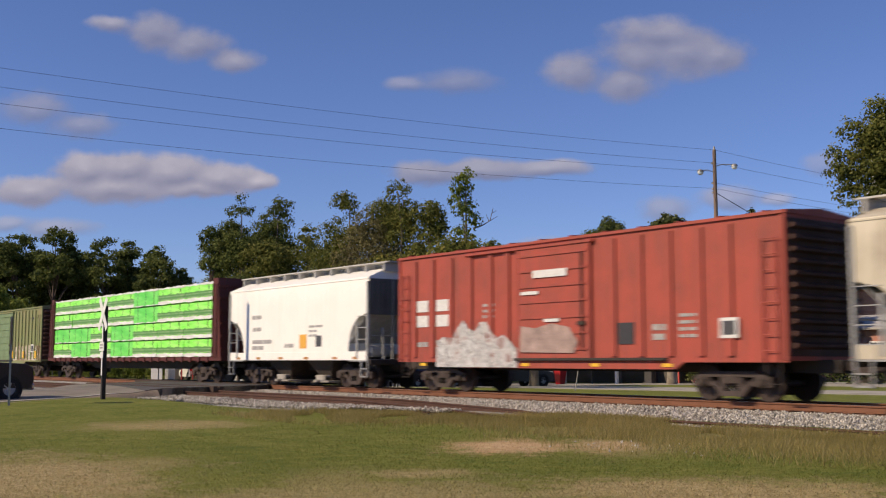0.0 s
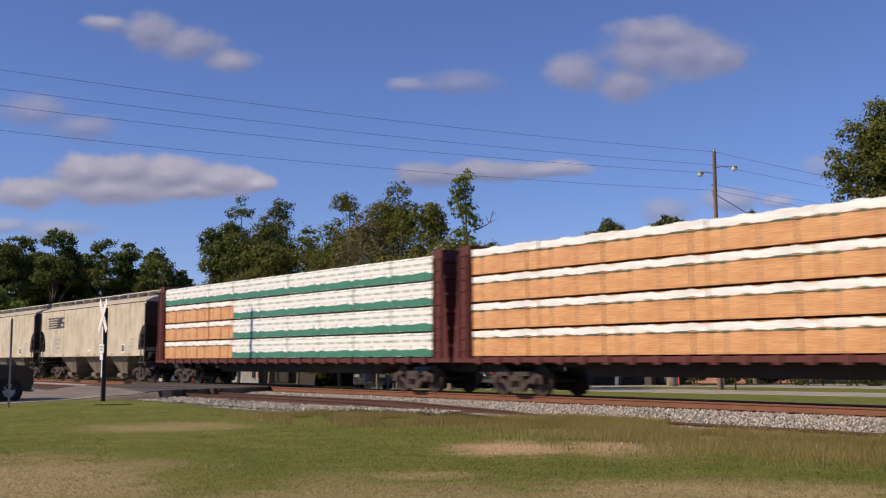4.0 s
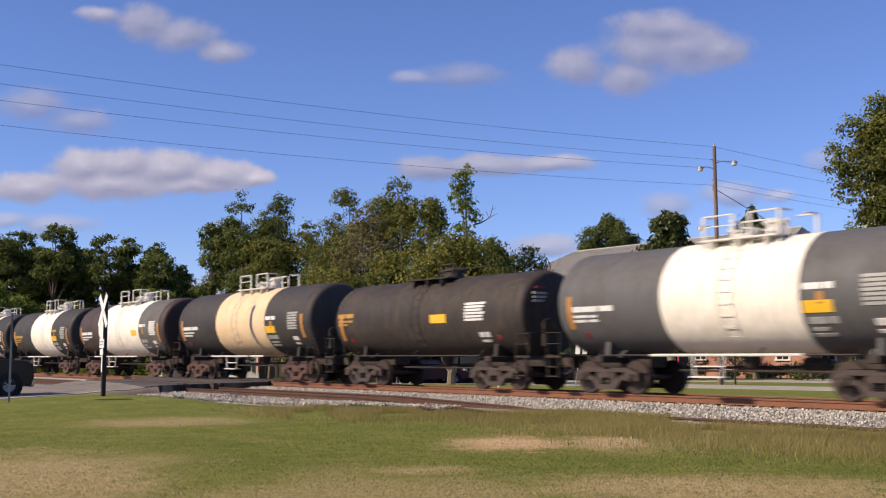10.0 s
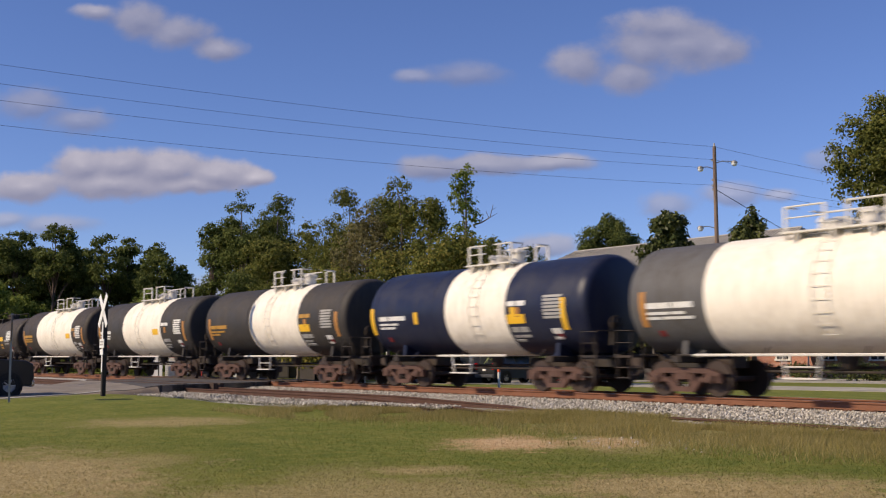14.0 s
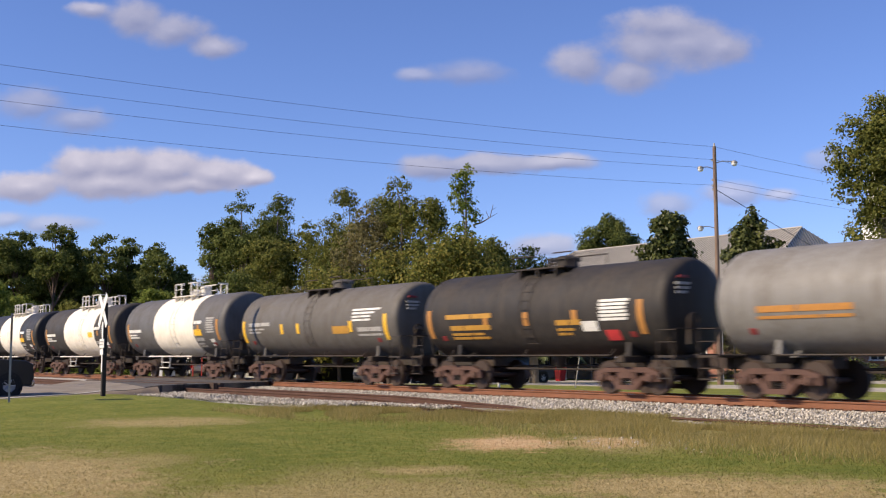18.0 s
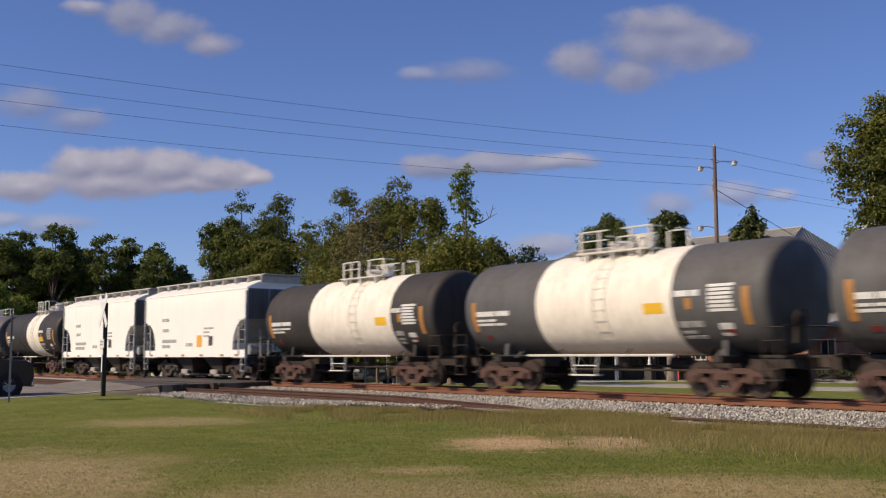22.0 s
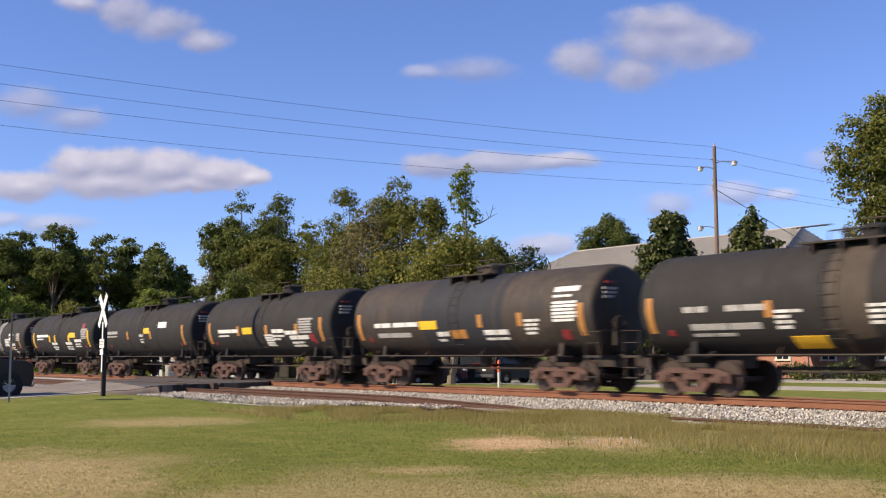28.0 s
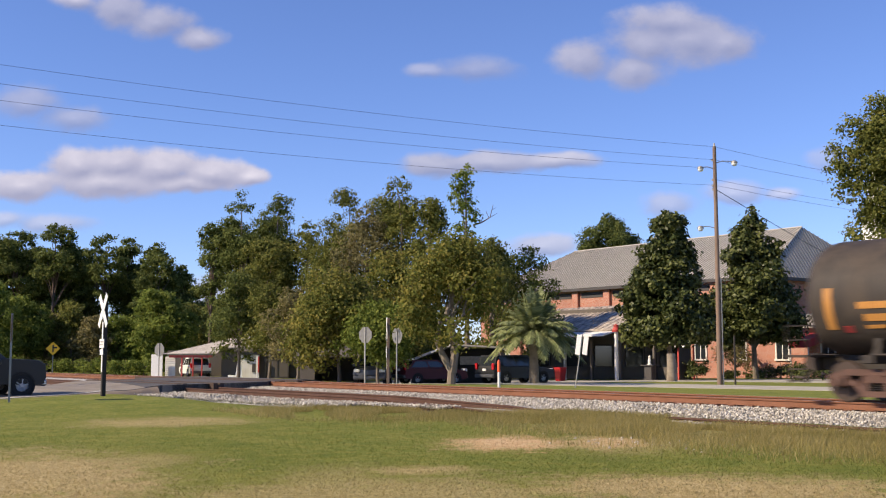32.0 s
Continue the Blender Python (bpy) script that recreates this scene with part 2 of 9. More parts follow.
def truck(car, x, tone, wheel_tone="wheel"):
    base = part("truck", bolster_shape, M[tone], car, at=(x, 0, 0), key=("bolster", tone))
    for y in (-1.0, 1.0):
        part("side_frame", frame_shape, M[tone], base, at=(0, y, 0), key=("frame", tone))
        for k in (-0.12, 0.12):
            part("spring", spring_shape, M["steel_dark"], base, at=(k, y, 0), key="springs")
        for k in (-0.89, 0.89):
            part("bearing", cap_shape, M["steel_dark" if tone == "truck_dark" else tone], base, at=(k, y * 1.06, WHEEL_R), key=("cap", tone))
    for k in (-0.89, 0.89):
        w = part("wheelset", wheelset_shape, M[wheel_tone], base, key=("wheelset", wheel_tone))
        w.matrix_parent_inverse = Matrix.Translation((k, 0, WHEEL_R))
        WHEELSETS.append(w)
    part("brake_beam", shoe_shape, M["steel_dark"], base, at=(0.36, 0, 0), key="brake_beam")
    part("brake_beam", shoe_shape, M["steel_dark"], base, at=(-0.36, 0, 0), key="brake_beam")


def coupler_shape():
    s = Shape().box(-0.50, 0.30, -0.09, 0.09, 0.76, 0.96, 0.02)
    s.slab([(0.24, 0.72), (0.52, 0.72), (0.55, 0.86), (0.52, 1.0), (0.24, 1.0)], -0.15, 0.13)
    s.tube([(0.1, 0.2, 0.85), (0.3, 0.22, 0.62), (0.55, 0.2, 0.50), (0.80, 0.16, 0.55)], 0.03)
    return s


def couplers(car, half, reach=0.42):
    """half: half the coupled length; the knuckles of two cars just meet."""
    part("coupler", coupler_shape, M["truck_dark"], car, at=(half - 0.50, 0, 0), key="coupler")
    part("coupler", coupler_shape, M["truck_dark"], car, at=(-half + 0.50, 0, 0), key="coupler", turn=math.pi)


def ladder_shape(h, w=0.42, step=0.38, depth=0.0):
    s = Shape()
    for x in (-w / 2, w / 2):
        s.box(x - 0.02, x + 0.02, -0.02, 0.02, 0, h)
    z = step * 0.6
    while z < h:
        s.tube([(-w / 2, 0, z), (w / 2, 0, z)], 0.013, 5)
        z += step
    return s


# ---- tank cars ----
CZ = 2.54


def skin(x0, x1, z0, z1, r, cz, lift=0.013, far=False):
    """A patch lying on a tank's side."""
    s = Shape()
    a0, a1 = math.asin(max(-1, min(1, (z0 - cz) / r))), math.asin(max(-1, min(1, (z1 - cz) / r)))
    n = max(2, int(abs(a1 - a0) / 0.12) + 1)
    rings = []
    for i in range(n + 1):
        a = a0 + (a1 - a0) * i / n
        q = []
        for x, rr in ((x0, r - 0.002), (x1, r - 0.002), (x1, r + lift), (x0, r + lift)):
            q.append((x, -rr * math.cos(a), cz + rr * math.sin(a)))
        rings.append(q)
    return s.loft(rings)


def words(x0, x1, rng):
    """Where the bars of one row of unreadable lettering begin and end."""
    if x1 - x0 < 0.45:
        return [(x0, x1)]
    k = x0 + (x1 - x0) * rng.uniform(0.3, 0.7)
    return [(x0, k - 0.03), (k + 0.03, x1)]


def writing(car, x0, x1, z, rows, tone, r, cz, rng, name="stencil"):
    """Unreadable lettering: a column of bars on a tank's side."""
    for i in range(rows):
        h = 0.15 if i == 0 and rows < 4 else 0.07
        w = (x1 - x0) * (1.0 if i == 0 else rng.uniform(0.5, 1.0) if rows < 5 else rng.uniform(0.86, 1.0))
        for p, q in words(x0, x0 + w, rng) if rows < 5 else [(x0, x0 + w)]:
            part(name, skin(p, q, z - h, z, r, cz), M[tone], car)
        z -= h + (0.09 if h > 0.1 else 0.055 if rows < 5 else 0.032)


def end_frame_shape():
    """Platform, steps and railings at a tank car's end (x towards the coupler)."""
    s = Shape().box(-0.62, 0.0, -1.45, 1.45, 1.00, 1.06)
    for y in (-1.42, 1.42):
        s.tube([(-0.60, y, 1.05), (-0.60, y, 1.72), (-0.03, y, 1.72), (-0.03, y, 1.05)], 0.018, 5)
        s.tube([(-0.60, y, 1.40), (-0.03, y, 1.40)], 0.013, 5)
        for x in (-0.55, -0.10):
            s.box(x - 0.015, x + 0.015, y - 0.03, y + 0.03, 0.42, 1.0)
        for z in (0.45, 0.72):
            s.box(-0.56, -0.09, y - 0.07, y + 0.07, z, z + 0.03)
    s.tube([(-0.03, -1.4, 1.75), (-0.03, 1.4, 1.75)], 0.018, 5)
    return s


def sill_shape():
    s = Shape().box(-2.6, 0.35, -0.33, 0.33, 0.72, 1.08, 0.02)
    s.box(0.25, 0.38, -0.45, 0.45, 0.70, 1.10)
    s.box(-1.75, -1.45, -1.35, 1.35, 0.86, 1.05, 0.02)
    return s


def saddle_shape(r):
    s = Shape()
    pts = [(y, CZ - math.sqrt(max(0.0, r * r - y * y))) for y in (-0.95, -0.8, -0.6, -0.3, 0, 0.3, 0.6, 0.8, 0.95)]
    s.slab_x([(-1.0, 1.02)] + [(y, z + 0.02) for y, z in pts] + [(1.0, 1.02)], -0.07, 0.07)
    s.slab_x([(-0.9, 1.0)] + [(y, z + 0.02) for y, z in pts[2:7]] + [(0.9, 1.0)], -0.40, -0.30)
    return s


def guard_shape(hl, posts, y, gap):
    """Safety railing along one side of a tank's top platform: posts and a looped rail, feet at the tank's crown."""
    s = Shape()
    top = 0.60
    s.tube([(-hl, y * 0.4, top), (-hl, y, top), (gap * hl, y, top)], 0.026, 6)
    s.tube([((gap + 0.4) * hl, y, top), (hl, y, top), (hl, y * 0.4, top)], 0.026, 6)
    for x in posts:
        s.box(x * hl - 0.04, x * hl + 0.04, y - 0.02, y + 0.02, -0.25, top)
    s.tube([(-hl, y, top * 0.55), (gap * hl, y, top * 0.55)], 0.02, 5)
    return s


def deck_shape(hl):
    s = Shape()
    for y0, y1 in ((-0.92, -0.45), (0.45, 0.92)):
        s.box(-hl - 0.15, hl + 0.15, y0, y1, 0.0, 0.045)
        for k in (-0.8, 0, 0.8):
            s.box(k * hl - 0.03, k * hl + 0.03, y0, y1, -0.34, 0.0)
    for x in (-hl - 0.1, hl - 0.3):
        s.box(x, x + 0.4, -0.5, 0.5, 0.0, 0.04)
    return s


def housing_shape(r=0.42, h=0.42):
    s = Shape().lathe([(-0.10, r + 0.06), (0.02, r + 0.06), (0.03, r), (h - 0.06, r), (h - 0.05, r + 0.05), (h, r + 0.04), (h + 0.07, r * 0.6), (h + 0.09, 0.0)], "z", n=20)
    for j in range(8):
        a = j * math.pi / 4
        s.box(math.cos(a) * (r + 0.03) - 0.03, math.cos(a) * (r + 0.03) + 0.03, math.sin(a) * (r + 0.03) - 0.03, math.sin(a) * (r + 0.03) + 0.03, h - 0.10, h + 0.02)
    return s


def valve_shape():
    s = Shape().lathe([(-0.12, 0.11), (0.02, 0.11), (0.03, 0.065), (0.26, 0.065), (0.27, 0.10), (0.31, 0.10), (0.40, 0.03), (0.40, 0)], "z", n=10)
    s.tube([(0, 0, 0.18), (0.22, 0, 0.18)], 0.04, 6)
    return s


def outlet_shape():
    s = Shape().lathe([(0.62, 0.0), (0.62, 0.10), (0.70, 0.12), (0.78, 0.20), (0.98, 0.24), (1.20, 0.30)], "z", n=12)
    s.tube([(0, -0.1, 0.72), (0, -0.7, 0.70)], 0.025, 5)
    return s


def walk_rail_shape(hl, y):
    s = Shape().tube([(-hl, y, 1.06), (hl, y, 1.06)], 0.024, 5)
    n = max(2, int(hl / 1.3))
    for i in range(n + 1):
        x = -hl + 2 * hl * i / n
        s.tube([(x, y, 1.06), (x, y * 0.88, 1.24)], 0.018, 4)
    return s


def tank_shape(hl, r, head=0.46):
    """A drum with dished heads that turn in tightly at the rim."""
    prof = [(-hl + 0.13 * (k / 0.88) ** 2, r * k) for k in (0.05, 0.2, 0.4, 0.6, 0.75, 0.86)]
    prof += [(-hl + 0.13 + (head - 0.13) * (1 - math.cos(b)), r * (0.88 + 0.12 * math.sin(b))) for b in (0.35, 0.6, 0.85, 1.1, 1.35)]
    mid = [(-hl + head + (2 * hl - 2 * head) * i / 6, r) for i in range(7)]
    return Shape().lathe(prof + mid + [(-x, q) for x, q in reversed(prof)], "x", at=(0, 0, CZ), n=56)


def seam_shape(r, w=0.05):
    return Shape().lathe([(-w, r - 0.02), (-w, r + 0.007), (w, r + 0.007), (w, r - 0.02)], "x", at=(0, 0, CZ), n=48, caps=False)


def band_shape(x0, x1, r):
    return Shape().lathe([(x0, r - 0.03), (x0, r + 0.006), (x1, r + 0.006), (x1, r - 0.03)], "x", at=(0, 0, CZ), n=64, caps=False)


def slack(mid):
    """How far the couplers have run out by here."""
    return float(np.interp(mid, [180, 200, 330, 356, 410, 420, 560, 575], [0.2, 0.3, 0.32, 0.55, 0.55, 0.4, 0.4, 0.55]))


def tank_car(mid, length, tone, band=None, band_tone="white_band", r=1.46, guards="white_rail", truck_tone="truck_brown", marks=(), strips=(), strip_tone="orange",
             half2=None, label="", seed=1, general=False, spill=None, wheels="wheel", spill_tone="spill", panel=None):
    """mid: metres behind the reference point; band: its two ends from the middle (x to the front); marks: (x0, x1, z, rows, tone); strips: x of upright tape."""
    global CZ
    CZ = 2.54 if r > 1.4 else 2.37
    if not band:
        mid += slack(mid)
    rng = random.Random(seed)
    car = thing("tank_car", (-mid, 0, 0), label, "tank car", "cars of the freight train")
    CARS.append((car, mid))
    hl = length / 2 - 0.70
    part("tank", tank_shape(hl, r), M[tone], car)
    if half2:
        part("repainted_shell", band_shape(half2[0], half2[1], r - 0.002), M[half2[2]], car)
    for x in (-hl + 0.56, hl - 0.56, (-hl + 0.56) / 3, (hl - 0.56) / 3):
        if not band or not band[0] - 0.05 < x < band[1] + 0.05:
            part("weld_seam", lambda: seam_shape(r), M[tone], car, at=(x, 0, 0), key=("seam", r, tone))
    if band:
        part("band", band_shape(band[0], band[1], r), M[band_tone], car, "dusty cream-white band round the tank")
    for k in (-1, 1):
        e = part("end_platform", end_frame_shape, M["steel_dark"], car, at=(k * (length / 2 - 0.36), 0, 0), key="end_platform", turn=0 if k > 0 else math.pi)
        part("stub_sill", sill_shape, M["steel_dark"], car, at=(k * (length / 2 - 0.80), 0, 0), key="stub_sill", turn=0 if k > 0 else math.pi)
        part("saddle", lambda: saddle_shape(r), M[tone], car, at=(k * (length / 2 - 2.42), 0, 0), key=("saddle", r, tone), turn=0 if k > 0 else math.pi)
        truck(car, k * (length / 2 - 2.42), truck_tone, wheels)
        for y in (-1, 1):
            part("head_brace", lambda: Shape().tube([(0, 0.9 * y, 1.05), (0.0, 1.10 * y, 2.0)], 0.03, 5), M["steel_dark"], car, at=(k * (hl - 0.25), 0, 0), key=("head_brace", y))
    couplers(car, length / 2)
    bc = (band[0] + band[1]) / 2 if band else 0.0
    rail_tone = "white_rail" if band and guards == "white_rail" else "steel_dark"
    for y in (-1.50, 1.50):
        part("side_rail", walk_rail_shape(hl - 1.9, y), M["steel_dark"], car)
    if band and rail_tone == "white_rail":
        part("side_rail", Shape().tube([(band[0] - 0.3, -1.50, 1.06), (band[1] + 0.1, -1.50, 1.06)], 0.036, 6), M["white_rail"], car, "white-painted stretch of the side rail")
    for x in (-hl + 1.15, hl - 1.35):
        part("hazard_plate", Shape().add(*(lambda q: (q.v, q.f))(skin(x - 0.10, x + 0.10, 1.56, 1.70, r, CZ))), M["red_dull"], car, "small dull red plate")
    top = CZ + r
    if general:
        part("manway", lambda: housing_shape(0.36, 0.30), M[tone], car, at=(0.35, 0, top), key=("manway", tone))
        part("top_platform", lambda: deck_shape(1.0), M["steel_dark"], car, at=(0, 0, top - 0.06), key="deck_short")
        part("valve", valve_shape, M["steel_dark"], car, at=(-0.5, 0.1, top), key=("valve", "steel_dark"))
        for q, pts in enumerate(([(-1.35, -0.72, 0), (-1.35, -0.72, 0.42), (-0.35, -0.72, 0.42)], [(0.5, -0.72, 0.46), (1.35, -0.72, 0.46), (1.35, -0.72, 0)], [(-1.35, 0.72, 0), (-1.35, 0.72, 0.46), (1.35, 0.72, 0.46), (1.35, 0.72, 0)])):
            part("grab_rail", lambda: Shape().tube(pts, 0.022, 5), M["steel_dark"], car, at=(0, 0, top - 0.05), key=("grab_rail", q))
        part("ladder", lambda: Shape().add(*(lambda s: (s.v, s.f))(side_ladder(r))), M["steel_dark"], car, at=(-0.1, 0, 0), key=("side_ladder", r))
    else:
        hw = max(0.95, min(1.25, (band[1] - band[0]) * 0.25)) if band else 1.1
        g = M["white_rail" if guards == "white_rail" else guards]
        part("top_platform", lambda: deck_shape(hw), g, car, at=(bc, 0, top - 0.05), key=("deck", round(hw, 2), guards))
        lay = rng.choice(((-1, -0.45, 0.45, 1), (-1, -0.6, -0.2, 0.3, 1), (-1, -0.2, 0.25, 1)))
        for y in (-0.78, 0.78):
            part("guard_rail", guard_shape(hw + 0.1, lay, y, -0.2 if y < 0 else 0.1), g, car, at=(bc, 0, top))
        part("manway", lambda: housing_shape(0.30, 0.26), g, car, at=(bc - 0.35, 0, top), key=("manway", guards))
        part("valve_housing", lambda: housing_shape(0.22, 0.42), g, car, at=(bc + 0.45, 0.05, top), key=("valve_housing", guards))
        part("valve", valve_shape, g, car, at=(bc - 0.95, 0.1, top), key=("valve", guards))
        part("ladder", lambda: side_ladder(r), g, car, at=(bc + rng.choice((-0.45, 0.0, 0.35)), 0, 0), key=("side_ladder", r, guards))
        part("step_frame", lambda: Shape().tube([(-0.5, -1.52, 1.05), (-0.42, -1.52, 0.52), (0.42, -1.52, 0.52), (0.5, -1.52, 1.05)], 0.03, 5).tube([(-0.45, -1.52, 0.78), (0.45, -1.52, 0.78)], 0.02, 5)
             .box(-0.5, 0.5, -1.62, -1.35, 0.50, 0.54), M[rail_tone], car, at=(bc - 0.5, 0, 0), key=("step_frame", rail_tone))
    part("bottom_outlet", outlet_shape, M["steel_dark"], car, key="outlet")
    part("brake_rigging", lambda: Shape().tube([(-2.6, 0.3, 0.72), (2.4, 0.3, 0.78)], 0.04, 6).lathe([(-0.4, 0.0), (-0.4, 0.18), (0.3, 0.18), (0.3, 0)], "x", at=(1.6, 0.5, 0.82), n=12)
         .tube([(-2.0, -0.4, 0.66), (2.8, -0.4, 0.66)], 0.03, 6), M["steel_dark"], car, key="brake_rigging")
    part("brake_wheel", lambda: Shape().lathe([(-0.02, 0.22), (0.02, 0.25), (0.05, 0.22), (0.02, 0.19), (-0.02, 0.22)], "x", n=16, caps=False).tube([(0, -0.2, 0), (0, 0.2, 0)], 0.015, 4).tube([(0, 0, -0.2), (0, 0, 0.2)], 0.015, 4)
         .box(-0.12, 0.0, -0.12, 0.12, -0.6, 0.05), M["steel_dark"], car, at=(length / 2 - 0.55, -0.5, 1.95), key="brake_wheel")
    for x in strips:
        tall, foot = (0.92, CZ - 0.74) if abs(x) > hl - 1.1 else (0.40, CZ - 0.42)
        part("reflective_strip", skin(x - 0.10, x + 0.10, foot, foot + tall, r, CZ), M[strip_tone], car)
    for x0, x1, z, rows, t in marks:
        if rows == 0:
            part("placard", skin(x0, x1, z - 0.28, z, r, CZ), M[t], car)
        else:
            writing(car, x0, x1, z, rows, t, r, CZ, rng)
    if panel:
        part("repainted_panel", skin(panel[0], panel[1], CZ - 0.5, CZ + 1.15, r - 0.003, CZ), M["slate"], car, "grey repainted panel")
    if general:
        for z, wide, t in ((0.74, 0.17, "red_dull"), (0.56, 0.26, "stencil_grey"), (0.44, 0.24, "stencil_grey"), (0.32, 0.25, "stencil_grey")):
            part("head_marking", lambda: Shape().box(-0.085, -0.035, -0.62 - wide, -0.62 + wide, z, z + 0.07), M[t], car, at=(hl, 0, CZ), key=("head_marking", z))
    if spill is not None:
        s = Shape()
        x = spill
        for i in range(7):
            w = rng.uniform(0.10, 0.35)
            q = skin(x + i * 0.14 - w / 2, x + i * 0.14 + w / 2, CZ - r * rng.uniform(0.5, 0.95), CZ + r * 0.98, r, CZ)
            s.add(q.v, q.f)
        part("spill_stain", s, M[spill_tone], car, "pale streaks run down from the hatch" if spill_tone == "spill" else "brown streaks run down from the hatch")
    return car


def side_ladder(r):
    s = Shape()
    angs = [(-0.75 + 0.1 * i) for i in range(0, 21)]
    for x in (-0.22, 0.22):
        s.tube([(x, -(r + 0.045) * math.cos(a), CZ + (r + 0.045) * math.sin(a)) for a in angs], 0.010, 4)
    for a in angs[::2]:
        s.tube([(-0.235, -(r + 0.045) * math.cos(a), CZ + (r + 0.045) * math.sin(a)), (0.235, -(r + 0.045) * math.cos(a), CZ + (r + 0.045) * math.sin(a))], 0.008, 4)
    return s


# ---- covered hoppers ----
def hopper_body(hl, w, z_sill, z_mid, z_eave, z_top, cut, wt):
    """Lofted body: full length above z_mid, its ends sweeping in below."""
    rings = []
    levels = []
    for i in range(9):
        k = i / 8
        z = z_sill + (z_mid - z_sill) * k
        levels.append((z, w, hl - cut * math.sqrt(max(0.0, 1 - k ** 2.4))))
    levels += [(z_mid + 0.35 * (z_eave - z_mid), w, hl), (z_eave, w, hl), (z_eave + 0.06, w - 0.02, hl - 0.01), ((z_eave + z_top) / 2, (w + wt) / 2 + 0.08, hl - 0.05), (z_top, wt, hl - 0.10)]
    for z, a, l in levels:
        rings.append([(-l, -a, z), (-l * 0.4, -a, z), (l * 0.4, -a, z), (l, -a, z), (l, a, z), (l * 0.4, a, z), (-l * 0.4, a, z), (-l, a, z)])
    return Shape().loft(rings)


def bay_shape(hw, w=1.35, top=1.20):
    s = Shape().loft([[(-x, -y, z), (x, -y, z), (x, y, z), (-x, y, z)] for x, y, z in ((0.36, 0.90, 0.26), (0.40, 0.94, 0.40), (hw, w, top))])
    s.box(-0.48, 0.48, -0.98, 0.98, 0.24, 0.33, 0.01)
    s.box(-0.34, 0.34, -1.15, -0.90, 0.26, 0.38, 0.01)
    return s


def end_cage_shape(w, h, deep):
    """Corner posts, grab irons and ladder at a hopper's end (x outward)."""
    s = Shape()
    for y in (-w, w):
        s.box(-0.09, 0.0, y - 0.05, y + 0.05, 1.0, h)
        s.box(-deep * 0.55 - 0.05, -deep * 0.55 + 0.05, y - 0.03, y + 0.03, 1.1, h * 0.62)
        for i in range(4):
            z = 1.35 + i * 0.42
            s.tube([(-deep * 0.55, y, z), (-0.05, y, z)], 0.017, 5)
        s.box(-0.07, -0.02, y - 0.03, y + 0.03, 0.40, 1.0)
        s.box(-0.48, -0.43, y - 0.03, y + 0.03, 0.40, 1.0)
        for z in (0.42, 0.70):
            s.box(-0.48, -0.02, y - 0.06, y + 0.06, z, z + 0.03)
    for y in (-0.55, 0.10):
        s.box(-0.02, 0.03, y - 0.02, y + 0.02, 1.0, h + 0.1)
    for i in range(int((h - 1.1) / 0.36)):
        s.tube([(0.01, -0.55, 1.25 + i * 0.36), (0.01, 0.10, 1.25 + i * 0.36)], 0.016, 5)
    s.box(-deep, 0.03, -w, w, 0.98, 1.06)
    s.tube([(0, -w, 1.9), (0, w, 1.9)], 0.02, 5)
    return s


def roof_walk_shape(hl, z, n):
    s = Shape()
    for y0, y1 in ((-0.92, -0.55), (0.55, 0.92)):
        s.box(-hl - 0.25, hl + 0.25, y0, y1, z + 0.20, z + 0.245)
    for i in range(n):
        x = -hl + 2 * hl * i / (n - 1)
        s.box(x - 0.04, x + 0.04, -0.95, 0.95, z - 0.12, z + 0.20)
    for x in (-hl - 0.22, hl - 0.18):
        s.box(x, x + 0.4, -0.9, 0.9, z + 0.20, z + 0.24)
    return s


def side_bars(car, marks, y, rng, default="stencil_dark"):
    """Lettering bars, blocks and plates on a flat side."""
    for x0, x1, z, rows, tone in marks:
        if rows == 0:
            part("placard", Shape().box(x0, x1, y - 0.008, y + 0.01, z - (x1 - x0), z), M[tone], car)
            continue
        if rows == -1:
            part("placard", Shape().box(x0, x1, y - 0.008, y + 0.01, z - (x1 - x0), z), M["stencil"], car, "white-framed placard holder")
            k = (x1 - x0) * 0.18
            part("placard", Shape().box(x0 + k, x1 - k, y - 0.014, y - 0.006, z - (x1 - x0) + k, z - k), M[tone], car)
            continue
        if rows == -2:
            for k in (0.0, 0.50):
                part("stencil", Shape().box(x0, x1, y - 0.006, y + 0.01, z - k - 0.38, z - k), M[tone], car)
            continue
        for i in range(rows):
            h = 0.16 if rows < 3 else 0.085
            end = x0 + (x1 - x0) * (1 if i == 0 else rng.uniform(0.55, 1))
            for p, q in words(x0, end, rng):
                part("stencil", Shape().box(p, q, y - 0.006, y + 0.01, z - h, z), M[tone], car)
            z -= h + 0.09


